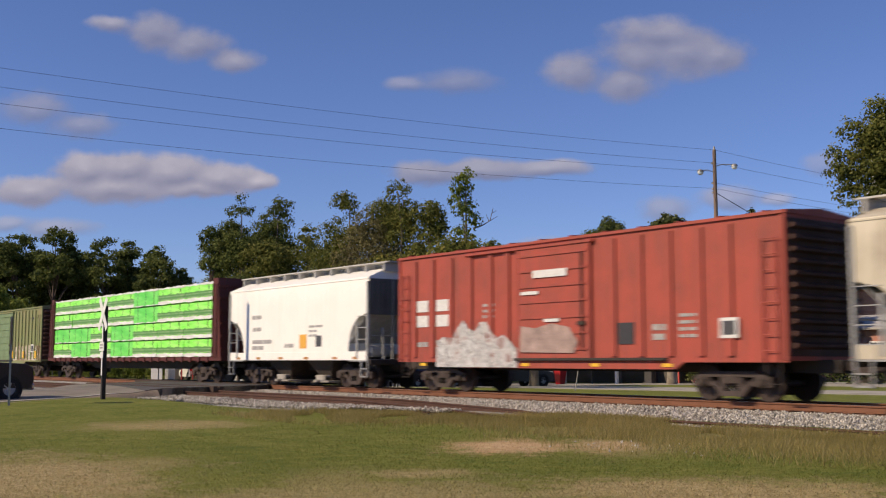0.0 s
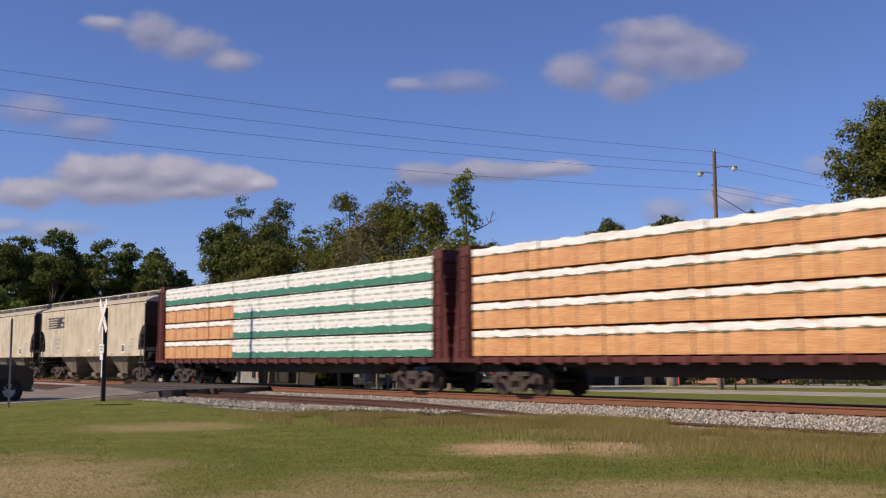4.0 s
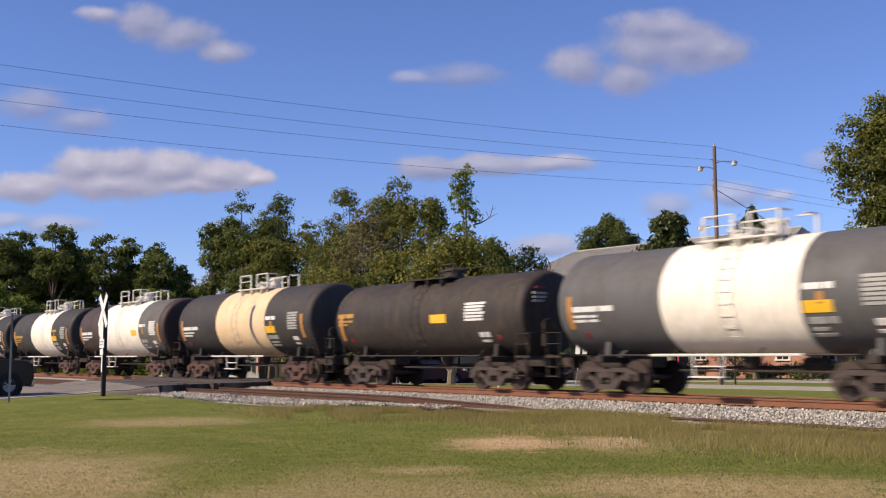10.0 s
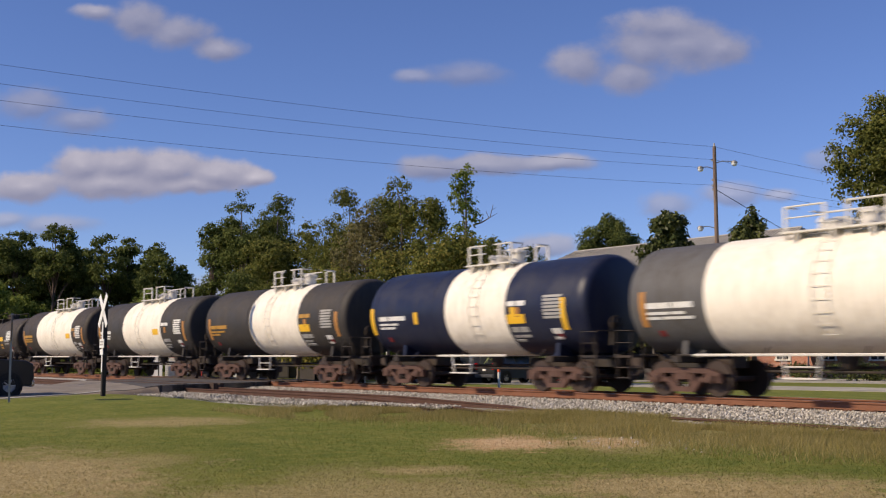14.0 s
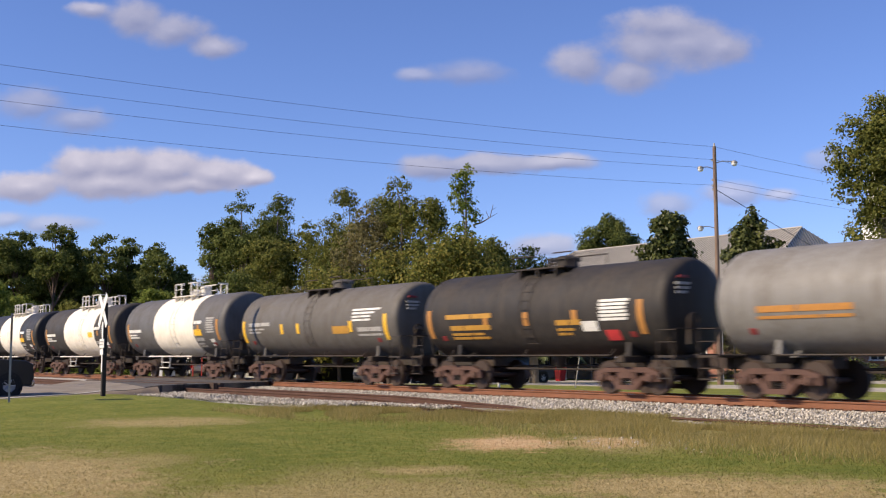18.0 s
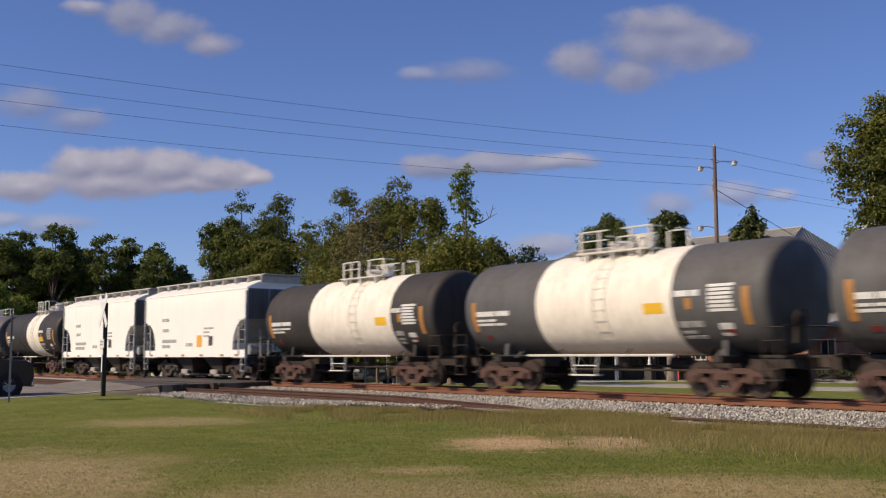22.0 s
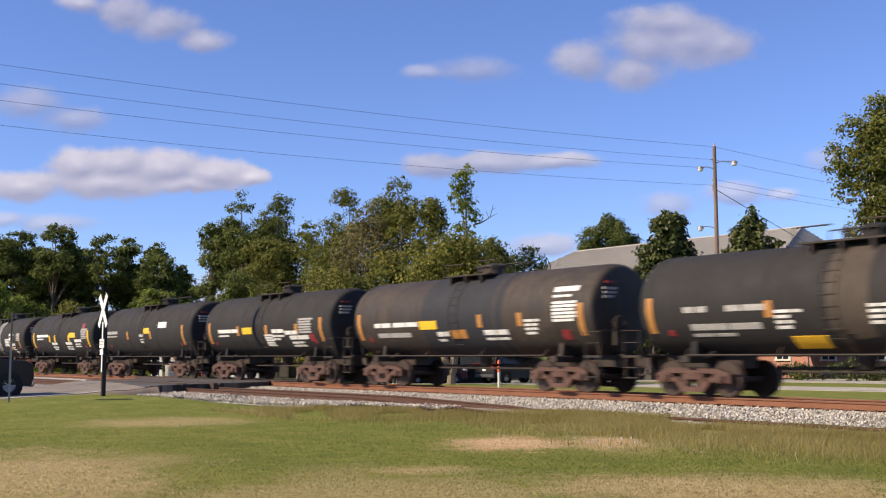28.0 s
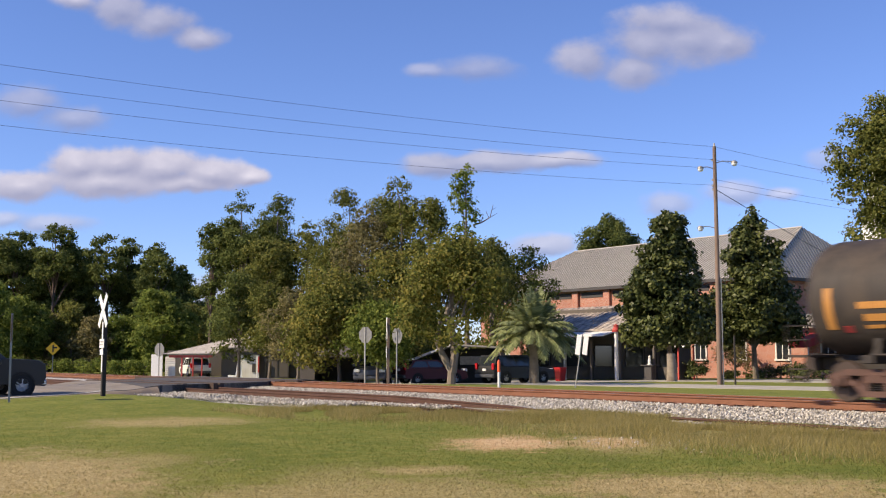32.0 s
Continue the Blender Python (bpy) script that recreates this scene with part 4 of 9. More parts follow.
M.update({
    "box_rust": patched_mat(),
    # these two colours hold the shade of hopper ends, the brown also rust
    "shade_grime": paint("rusty_shade_brown", (0.070, 0.045, 0.033), 0.8, 0.6, (0.03, 0.022, 0.018)),
    "end_grey": paint("shade_grey_car_end", (0.13, 0.13, 0.125), 0.75, 0.6, (0.05, 0.045, 0.04)),
    "graffiti": graffiti_mat(),
    "walk_grey": plain("pale_galvanised_grating", (0.46, 0.44, 0.40), 0.6),
    "graffiti_worn": plain("worn_spray_paint", (0.34, 0.24, 0.20), 0.6, var=0.5, scale=3.0),
    "lime_wrap": film_wrap("lime_green_wrap", (0.21, 0.86, 0.055), 0.2, (0.42, 0.92, 0.18), 1.4),
    "lime_solid": film_wrap("bright_green_wrap", (0.09, 0.64, 0.06), 0.15, (0.20, 0.75, 0.12), 1.2),
    "lime_print": printed("printed_green_wrap", (0.075, 0.26, 0.04), (0.42, 0.52, 0.28), 0.85, 0.14),
    "tan_wrap": film_wrap("raw_lumber_ends", (0.56, 0.27, 0.10), 0.5, (0.64, 0.34, 0.14), 1.1),
    "teal_wrap": film_wrap("dark_green_printed_wrap", (0.03, 0.16, 0.10), 0.25, (0.05, 0.21, 0.13), 1.5),
    "dot_print": printed("green_figures_on_white_wrap", (0.78, 0.78, 0.73), (0.04, 0.20, 0.11), 0.62, 0.21, 0.075),
    "wrap_white": film_wrap("white_wrap_film", (0.87, 0.86, 0.82), 0.15, (0.70, 0.69, 0.64), 2.0),
    "wrap_green": plain("dark_green_film", (0.04, 0.11, 0.07), 0.5),
})

# ---- the consist, from the front ----
covered_hopper(5.4, 17.9, "hopper_tan", 3, "weathered tan covered hopper car with grey streaks", 4.05, 4.42, marks=[(-6.2, -5.0, 2.9, 2, "stencil_dark")], dots=(-6, -3, 0, 3, 6), dot_tone="orange", seed=3, cut=1.3, bay_tone="bay_tan")
boxcar(23.3, 17.9, "box_red", "oxide-red ribbed boxcar with silver graffiti on its side", (-1.53, 1.41), [-6.9, -5.9, -4.9, -3.9, -2.9, -2.1, 2.3, 3.3, 4.3, 5.3, 6.2], red=True, z_top=4.66,
       marks=[(-6.82, -6.17, 3.0, -2, "stencil"), (-5.71, -5.03, 3.0, -2, "stencil"), (-6.74, -6.2, 1.62, 1, "stencil_grey"), (-5.7, -5.1, 1.68, 1, "stencil_grey"), (-3.28, -2.75, 2.76, 3, "stencil_grey"), (2.46, 3.04, 2.02, 0, "logo_black"),
              (4.6, 5.4, 2.2, 4, "stencil_grey"), (3.7, 4.2, 1.95, 2, "stencil_grey")],
       dots=(-6.4, -4.4, -1.3, 1.6, 4.2), seed=5, spray=(-5.64, -1.64))
M_SIDE = [(-3.4, -2.6, 2.88, 1, "stencil_grey"), (-3.3, -2.6, 2.38, 1, "stencil_grey"), (-3.35, -1.7, 1.86, 2, "stencil_grey"), (1.3, 2.3, 2.36, 3, "stencil_grey"), (-0.6, 0.1, 1.68, 1, "stencil_grey"), (0.58, 1.12, 2.02, 0, "amber"), (1.82, 2.24, 1.96, 0, "stencil_dark")]
WHITE = "bright white covered hopper car with dark end cages"
covered_hopper(38.35, 12.2, "hopper_white", 2, WHITE, 3.95, 4.35, marks=M_SIDE, dots=(-4.6, -2.8, -0.9, 1.1, 3.2, 4.6), seed=7, cut=1.35, dot_tone="orange", seam=False, wt=0.75, bay_tone="steel_dark")
centerbeam(56.78, 24.0, "dark red flat car loaded with lime-green wrapped lumber", ["gGgGggg", "GGgGggg", "ggggGgg", "ggggGgg"], seed=4)
boxcar(77.95, 17.9, "box_olive", "faded olive-green boxcar, rusty and overpainted low down", (-1.76, 1.74), [-7.1, -6.4, -5.7, -5.0, -4.3, -3.6, -2.9, -2.2, 2.3, 3.0, 3.7, 4.4, 5.1, 5.8, 6.5], z_top=4.55, door_tone="door_green", low_tone="box_rust",
       marks=[(-6.93, -6.5, 2.3, 2, "stencil"), (-6.7, -6.3, 1.6, 1, "stencil_grey"), (-3.3, -2.5, 1.62, 2, "stencil_grey"), (-2.55, -2.2, 2.52, 2, "stencil_grey"), (5.3, 6.6, 1.75, 3, "stencil_grey"), (5.43, 6.1, 3.8, 1, "stencil_dark")],
       dots=(-6.75, -4.19, -1.97, 2.0, 4.35, 6.88), seed=9)
centerbeam(98.71, 24.0, "dark red flat car loaded with tan boards under white film", ["ooooooo", "ooooooo", "ooooooo", "ooooooo"], seed=5)
centerbeam(122.7, 24.0, "dark red flat car loaded with tan boards and green-white wrapped lumber", ["ooowwwwww", "ooowwwwww", "ooowwwwww", "wwwwwwwww"], seed=6)
NS_MARKS = [(-5.75, -5.35, 2.92, 1, "stencil_grey"), (-5.75, -4.6, 2.45, 2, "stencil_grey"), (-5.5, -4.7, 1.95, 2, "stencil_grey"), (5.12, 5.6, 2.0, -1, "stencil_dark"), (0.02, 0.45, 1.76, 1, "stencil"), (6.3, 6.8, 2.25, 3, "stencil_grey")]
for where, sd in ((143.97, 11), (161.85, 12)):
    covered_hopper(where, 17.88, "hopper_tan", 3, "tan covered hopper car with black striped logo and grey roof walk", 4.10, 4.46, w=1.60, cut=0.95, z_mid=3.0, marks=NS_MARKS, dots=(-6.4, -4.0, -1.4, 1.2, 3.8, 6.2), dot_tone="yellow" if sd == 12 else "orange",
                   logo=True, end_tone="steel_dark", seed=sd, bay_tone="bay_tan", seam=True, wt=0.85, foot=1.35)


def marks_for(L, tone="stencil", text="stencil", plate="yellow", band=None, extra=(), onto=False):
    """The usual lettering: owner's marks at the tail, data panel and placards near the front; onto: the plate sits on the band."""
    h = L / 2 - 0.78
    rows = [(-h + 0.75, -h + 2.3, 2.42, 3, text), (h - 1.75, h - 0.95, 2.82, 7, "stencil" if onto else "stencil_grey"), (h - 1.55, h - 1.15, 1.85, 2, "stencil")]
    if band:
        gap = h - 1.85 - band[1]
        rows.append((band[1] + 0.10, band[1] + min(0.9, max(0.4, gap)), 2.70, 1, text))
        rows.append((band[1] - 0.98, band[1] - 0.28, 2.42, 0, plate) if onto else (band[1] + 0.06, band[1] + 0.84, 2.30, 0, plate))
        rows.append((band[1] + 0.15, band[1] + min(0.9, max(0.4, gap)), 1.92, 3, "stencil_grey"))
        if gap > 0.5:
            rows.append((band[1] + 0.45, band[1] + 0.63, 2.50, 0, "orange"))
    else:
        rows += [(-0.4, 0.5, 2.2, 3, text), (1.0, 1.6, 2.45, 0, plate), (1.9, 2.6, 2.3, 4, text)]
    return rows + list(extra)


def banded(mid, L, tone, b0, b1, seed, label, **kw):
    """b0, b1: the band's ends as metres behind the reference point (front end first)."""
    mid += slack(mid)
    band = (mid - b1, mid - b0)
    h = L / 2 - 0.78
    kw.setdefault("strips", (-h + 0.62, h - 0.62))
    kw.setdefault("marks", marks_for(L, band=band, text=kw.pop("text", "stencil"), onto=band[1] - band[0] > 4.6))
    tank_car(mid, L, tone, band, seed=seed, label=label, **kw)


DK = "black tank car with a wide white band and white top railings"
SL = "slate-grey tank car with a wide white band and white top railings"
tank_car(179.7, 17.8, "brown", marks=[(-7.0, -5.4, 2.38, 2, "stencil"), (0.8, 2.1, 1.98, 3, "stencil_grey"), (3.15, 4.15, 1.80, 0, "yellow"), (5.75, 6.4, 1.88, 3, "stencil_grey"), (6.5, 7.5, 2.95, 1, "orange"), (6.55, 7.55, 2.72, 5, "stencil_grey")], strips=(-8.0, -5.28, -2.34, 0.54, 3.17, 5.32, 7.72), strip_tone="yellow",
         general=True, r=1.50, seed=21, label="dark brown tank car with yellow reflective strips")
tank_car(195.9, 14.4, "black_gloss", marks=[(-6.0, -4.4, 2.30, 2, "stencil"), (-0.8, 0.4, 2.15, 4, "stencil"), (1.7, 2.6, 2.15, 0, "yellow"), (3.6, 4.8, 2.85, 4, "stencil"), (4.1, 4.7, 1.75, 2, "stencil")], strips=(-6.1, -4.3, -2.9, -1.1, 0.9, 3.3, 5.0), strip_tone="yellow",
         general=True, r=1.50, seed=22, label="glossy black tank car with yellow reflective strips", truck_tone="truck_brown")
banded(209.65, 13.1, "charcoal", 207.78, 211.59, 23, DK, truck_tone="truck_dark")
banded(222.8, 13.1, "slate", 220.68, 224.88, 24, SL, truck_tone="truck_dark")
tank_car(235.5, 12.3, "brown_grey", marks=[(-5.0, -4.0, 2.6, 3, "gold"), (0.75, 1.6, 2.42, 0, "yellow"), (2.6, 3.6, 2.75, 6, "stencil"), (3.2, 3.7, 1.8, 2, "stencil")], strips=(-4.8,), general=True, r=1.345, seed=25, label="brownish-black tank car with gold lettering", truck_tone="truck_dark")
banded(248.7, 14.0, "charcoal", 246.46, 251.01, 26, "black tank car with a cream band and white top railings", band_tone="cream_band")
banded(262.7, 13.7, "brown", 260.04, 265.67, 27, "brown and grey tank car with a very wide cream-white band", half2=(2.9, 5.5, "mid_grey"))
banded(275.9, 13.0, "charcoal", 273.85, 277.84, 28, DK, text="gold")
banded(289.1, 13.1, "black", 286.81, 291.46, 29, DK)
banded(302.1, 13.1, "slate", 298.86, 305.51, 30, "slate-grey tank car with a very wide white band")
banded(314.9, 12.6, "navy", 313.15, 316.18, 31, "navy-blue tank car with a narrow white band and yellow strips", strip_tone="yellow", strips=(-5.2, -2.6, 2.4, 4.6))
banded(328.0, 13.6, "charcoal", 325.76, 329.83, 32, "charcoal tank car with gold lettering and a white band", text="gold")
banded(341.7, 13.8, "charcoal", 339.32, 344.23, 33, DK)
banded(355.4, 13.6, "brown_grey", 352.34, 358.75, 34, "brownish-black tank car with a very wide white band", text="gold")
tank_car(368.6, 12.8, "brown_grey", marks=[(-4.66, -2.8, 2.47, 1, "gold"), (-4.6, -2.9, 2.12, 3, "gold"), (-2.9, -2.5, 2.98, 1, "gold"), (1.7, 2.6, 2.41, 0, "yellow"), (1.9, 2.4, 1.95, 2, "gold"), (2.9, 3.9, 2.22, 2, "stencil_grey"), (3.32, 4.45, 2.78, 6, "stencil"), (3.67, 4.04, 1.6, 2, "stencil")], strips=(-5.07, -1.49, 0.93, 4.6), general=True, r=1.345, seed=35, label="grimy brownish-black tank car with gold lettering")
tank_car(381.5, 12.9, "light_grey", marks=[(-4.36, -1.8, 2.22, 2, "orange"), (0.65, 1.65, 2.12, 0, "yellow"), (1.76, 3.3, 2.12, 4, "stencil_grey"), (3.5, 4.05, 2.02, 0, "red")], strips=(4.6,), general=True, r=1.345, seed=36, label="light grey tank car with faded orange lettering")
tank_car(394.1, 12.3, "black", marks=[(-3.99, -1.7, 2.38, 1, "gold"), (-3.8, -1.8, 2.02, 3, "gold"), (1.2, 2.2, 2.08, 3, "gold"), (2.26, 2.85, 2.02, 0, "stencil"), (2.99, 4.1, 2.60, 6, "stencil"), (3.1, 3.6, 1.76, 0, "red")], strips=(-4.9, -1.99, -0.1, 1.99, 4.5), general=True, r=1.345, seed=37, label="dark slate tank car with gold lettering")
tank_car(406.9, 13.4, "mid_grey", marks=[(-5.0, -3.2, 2.45, 3, "stencil_grey"), (1.69, 2.8, 2.18, 0, "gold"), (3.12, 4.9, 2.78, 4, "stencil"), (3.44, 5.0, 2.1, 2, "stencil_grey")], strips=(-5.5, -2.21, -0.91, 2.97, 5.25), strip_tone="yellow", general=True, r=1.345, seed=38, label="dusty mid-grey tank car with orange strips")
banded(420.2, 13.2, "slate", 417.91, 422.5, 39, SL)
banded(433.5, 13.4, "charcoal", 430.94, 435.94, 40, DK)
banded(447.1, 13.6, "black_gloss", 444.75, 449.22, 41, "glossy black tank car with a white band and white top railings", band_tone="white_band")
banded(460.8, 13.6, "slate", 458.45, 463.41, 42, SL)
banded(474.2, 13.2, "slate", 471.72, 476.9, 43, SL)
banded(487.5, 13.3, "charcoal", 484.46, 490.0, 44, DK)
covered_hopper(500.5, 12.3, "hopper_white", 2, WHITE, 3.95, 4.35, marks=M_SIDE, dots=(-4.6, -2.8, -0.9, 1.1, 3.2, 4.6), seed=7, cut=1.35, dot_tone="orange", seam=False, wt=0.75, bay_tone="steel_dark")
covered_hopper(512.85, 12.3, "hopper_white", 2, WHITE, 3.95, 4.35, marks=M_SIDE, dots=(-4.6, -2.8, -0.9, 1.1, 3.2, 4.6), seed=8, cut=1.35, dot_tone="orange", seam=False, wt=0.75, bay_tone="steel_dark")
banded(525.2, 12.4, "black", 523.6, 525.98, 45, "black tank car with a narrow white band")
banded(538.1, 13.3, "slate", 535.65, 540.83, 46, SL, truck_tone="truck_brown")
banded(551.3, 13.2, "slate", 549.14, 553.21, 47, SL, truck_tone="truck_dark")
banded(564.7, 13.4, "brown", 563.22, 566.22, 48, "dark brown tank car with an ochre-yellow band", band_tone="yellow_band", guards="steel_dark")
T = "black tank car with orange reflective strips"
tank_car(578.0, 13.2, "black_flat", marks=marks_for(13.2), strips=(-5.3, 5.2), general=True, r=1.345, seed=49, label=T)
tank_car(591.3, 13.4, "black_flat", marks=[(-4.31, -3.57, 2.28, 1, "stencil_grey"), (-2.98, -1.82, 2.28, 1, "stencil_grey"), (-4.16, -2.02, 1.84, 2, "stencil_grey"), (-1.57, -0.84, 2.12, 4, "stencil"), (-1.29, -0.38, 1.50, 0, "yellow"), (0.88, 1.48, 2.18, 4, "stencil"), (1.89, 2.88, 2.34, 0, "yellow"),
         (3.35, 4.3, 2.66, 7, "stencil_grey"), (4.95, 5.49, 2.99, 0, "red_dull"), (4.9, 5.5, 2.66, 3, "stencil")], strips=(-5.45, -1.73, 1.65, 3.4), general=True, seed=50, label="flat black tank car with a brown-stained middle and yellow plates", r=1.345, spill=-0.05, spill_tone="spill_brown", panel=(4.5, 5.75))
tank_car(605.1, 14.0, "brown_grey", marks=[(-4.7, -3.7, 2.20, 1, "stencil"), (-3.55, -2.1, 2.20, 1, "stencil"), (-4.6, -2.6, 1.85, 1, "stencil_grey"), (-2.0, -1.05, 2.22, 0, "yellow"), (-0.4, 0.43, 1.90, 0, "orange"), (-1.1, -0.5, 1.85, 2, "stencil"), (1.35, 2.5, 1.86, 2, "stencil"), (3.34, 4.0, 2.14, 4, "stencil"), (4.6, 5.6, 2.62, 6, "stencil"), (4.6, 5.6, 3.05, 2, "stencil"), (4.9, 5.2, 1.80, 0, "red_dull")], strips=(-5.7, 1.22, 3.13, 5.75), general=True, r=1.345, half2=(-1.9, 2.3, "blue_black"), seed=51, label="brownish-black tank car with white lettering")
tank_car(618.4, 12.6, "black_flat", marks=[(-4.01, -2.1, 2.23, 2, "stencil"), (-1.69, -0.82, 2.28, 0, "yellow"), (0.24, 0.95, 1.96, 5, "stencil"), (0.95, 1.9, 2.16, 3, "stencil"), (2.0, 3.0, 2.08, 1, "stencil"), (3.15, 4.25, 2.55, 6, "stencil_grey"), (2.34, 3.8, 1.88, 3, "stencil"), (3.9, 4.27, 1.92, 0, "red_dull")], strips=(-4.9, -2.1, 0.45, 2.95, 4.83), general=True, r=1.345, seed=52, label=T)
tank_car(631.2, 13.1, "black_flat", marks=[(-5.1, -3.4, 2.4, 2, "stencil_grey"), (0.2, 0.9, 2.5, 0, "yellow"), (2.0, 3.0, 2.75, 0, "stencil"), (-0.4, 0.1, 2.2, 3, "stencil")], strips=(-2.0, 1.0, 4.9), general=True, r=1.345, seed=53, label=T)
tank_car(644.2, 12.8, "black_flat", marks=[(-4.13, -1.95, 2.42, 2, "stencil"), (-1.41, -0.45, 1.92, 3, "stencil"), (1.85, 2.9, 2.46, 0, "yellow"), (1.1, 2.15, 1.92, 3, "stencil"), (2.7, 3.85, 2.06, 3, "stencil"), (3.91, 4.85, 2.66, 6, "stencil_grey"), (3.95, 4.4, 2.95, 0, "red_dull")], strips=(-4.82, -1.71, -0.73, 1.75, 5.0), strip_tone="yellow", general=True, r=1.345, seed=54, label="black tank car with yellow reflective strips")
tank_car(657.05, 12.9, "black_flat", marks=[(-4.23, -2.2, 2.28, 1, "stencil"), (-3.9, -2.6, 1.98, 2, "stencil"), (-0.7, 0.05, 2.26, 1, "stencil"), (1.62, 2.55, 2.26, 5, "stencil"), (2.59, 3.5, 2.60, 2, "stencil"), (2.6, 3.3, 2.3, 2, "stencil"), (2.32, 3.14, 1.83, 0, "orange"), (3.1, 3.75, 1.95, 3, "stencil"), (3.31, 3.8, 1.42, 0, "stencil"), (4.2, 4.9, 2.6, 5, "stencil_grey")], strips=(-5.0, -1.66, 4.8), general=True, r=1.345, seed=55, spill=-0.35,
         label="black tank car with pale streaks down its middle", truck_tone="truck_brown", wheels="wheel_orange")
tank_car(669.8, 12.6, "brown_grey", marks=[(-4.12, -1.85, 2.22, 1, "orange"), (-4.0, -2.6, 1.95, 2, "orange"), (0.71, 1.6, 2.02, 0, "yellow"), (2.6, 3.25, 2.04, 3, "stencil_grey"), (3.32, 4.45, 2.54, 6, "stencil_grey"), (3.92, 4.32, 1.58, 0, "stencil"), (3.3, 4.3, 2.85, 1, "stencil_grey")], strips=(-4.85, -1.79, 0.11, 2.31, 4.85), general=True, r=1.345, seed=56, label="grimy brown-black tank car with orange lettering")


# ---- the ground ----
MOVERS = []


def smooth(t):
    t = min(1.0, max(0.0, t))
    return t * t * (3 - 2 * t)


def gz(x, y):
    """Height of the ground."""
    if y > 0:
        return -0.28 - 0.14 * smooth((y - 4) / 20) - 0.35 * smooth((-x - 40) / 25) * smooth((y - 3) / 10)
    return -0.42 - 0.2 * smooth((-y - 6) / 18) + 0.24 * smooth((-x - 24) / 9) * (1 - smooth((-y - 12) / 12)) * smooth((-y - 7.9) / 1.6)


# dry patches of the lawn: centre, half-lengths, turn in degrees
DRY = [(-15.0, -18.9, 4.0, 2.1, 163, 1.0), (-10.6, -16.4, 1.7, 2.4, 148, 0.75), (-8.3, -13.1, 1.3, 2.3, 130, 1.0), (-12.1, -14.5, 0.62, 0.8, 144, 0.85), (-24.2, -12.9, 1.5, 2.0, 157, 0.8), (-16.2, -16.8, 1.2, 0.9, 158, 0.6), (-12.0, -6.4, 8.0, 2.2, 0, 0.5), (-13.2, -9.3, 2.0, 1.2, 134, 0.7), (-9.0, -13.9, 0.55, 2.6, 147, 0.8), (-11.6, -16.3, 2.2, 0.9, 140, 0.55)]
BARE = [(-14.6, -10.9, 1.5, 1.0, 139, 1.0), (-13.3, -9.6, 1.2, 0.6, 134, 0.7)]


def lawn_colour(nt):
    """Mown grass seen from the side: green, with straw-coloured and bare patches."""
    geo = nt.nodes.new("ShaderNodeNewGeometry")
    pos = geo.outputs["Position"]

    def math_node(op, a, b=0.0):
        m = nt.nodes.new("ShaderNodeMath")
        m.operation = op
        for i, v in enumerate((a, b)):
            if isinstance(v, (int, float)):
                m.inputs[i].default_value = v
            else:
                nt.links.new(v, m.inputs[i])
        return m.outputs[0]

    wob = noise_tex(nt, pos, 1.1, 5, 0.65)
    fine = noise_tex(nt, pos, 7.0, 3, 0.6)
    tiny = noise_tex(nt, pos, 42.0, 2, 0.6)

    def patches(table):
        total = None
        for x, y, a, b, turn, amount in table:
            mp = nt.nodes.new("ShaderNodeMapping")
            mp.vector_type = "TEXTURE"
            mp.inputs["Location"].default_value = (x, y, 0)
            mp.inputs["Rotation"].default_value = (0, 0, radians(turn))
            mp.inputs["Scale"].default_value = (a, b, 60)
            nt.links.new(pos, mp.inputs["Vector"])
            ln = nt.nodes.new("ShaderNodeVectorMath")
            ln.operation = "LENGTH"
            nt.links.new(mp.outputs[0], ln.inputs[0])
            d = math_node("ADD", ln.outputs["Value"], math_node("MULTIPLY", math_node("SUBTRACT", wob, 0.5), 2.0))
            d = math_node("ADD", d, math_node("MULTIPLY", math_node("SUBTRACT", fine, 0.5), 2.2))
            q = nt.nodes.new("ShaderNodeMapRange")
            q.inputs["From Min"].default_value, q.inputs["From Max"].default_value = 1.25, 0.55
            q.inputs["To Min"].default_value, q.inputs["To Max"].default_value = 0.0, amount
            nt.links.new(d, q.inputs["Value"])
            total = q.outputs[0] if total is None else math_node("MAXIMUM", total, q.outputs[0])
        return total

    green = ramp(nt, mix(nt, 0.5, wob, fine), [(0.36, (0.112, 0.142, 0.026)), (0.50, (0.158, 0.176, 0.036)), (0.66, (0.235, 0.225, 0.060))])
    straw = ramp(nt, mix(nt, 0.5, fine, tiny), [(0.3, (0.22, 0.175, 0.075)), (0.52, (0.38, 0.30, 0.14)), (0.72, (0.56, 0.45, 0.25))])
    bare = ramp(nt, fine, [(0.35, (0.44, 0.29, 0.14)), (0.65, (0.62, 0.46, 0.28))])
    c = mix(nt, patches(DRY), green, straw)
    c = mix(nt, patches(BARE), c, bare)
    return mix(nt, 0.35, c, ramp(nt, tiny, [(0.25, GREY(0.2)), (0.75, GREY(0.8))]), "OVERLAY"), fine, tiny


def lawn_mat():
    def build(nt, p):
        c, fine, tiny = lawn_colour(nt)
        nt.links.new(c, p.inputs["Base Color"])
        p.inputs["Roughness"].default_value = 0.95
        p.inputs["Specular IOR Level"].default_value = 0.1
        bump(nt, p, mix(nt, 0.5, fine, tiny), 0.8, 0.04)
    return material("mown_lawn", build)


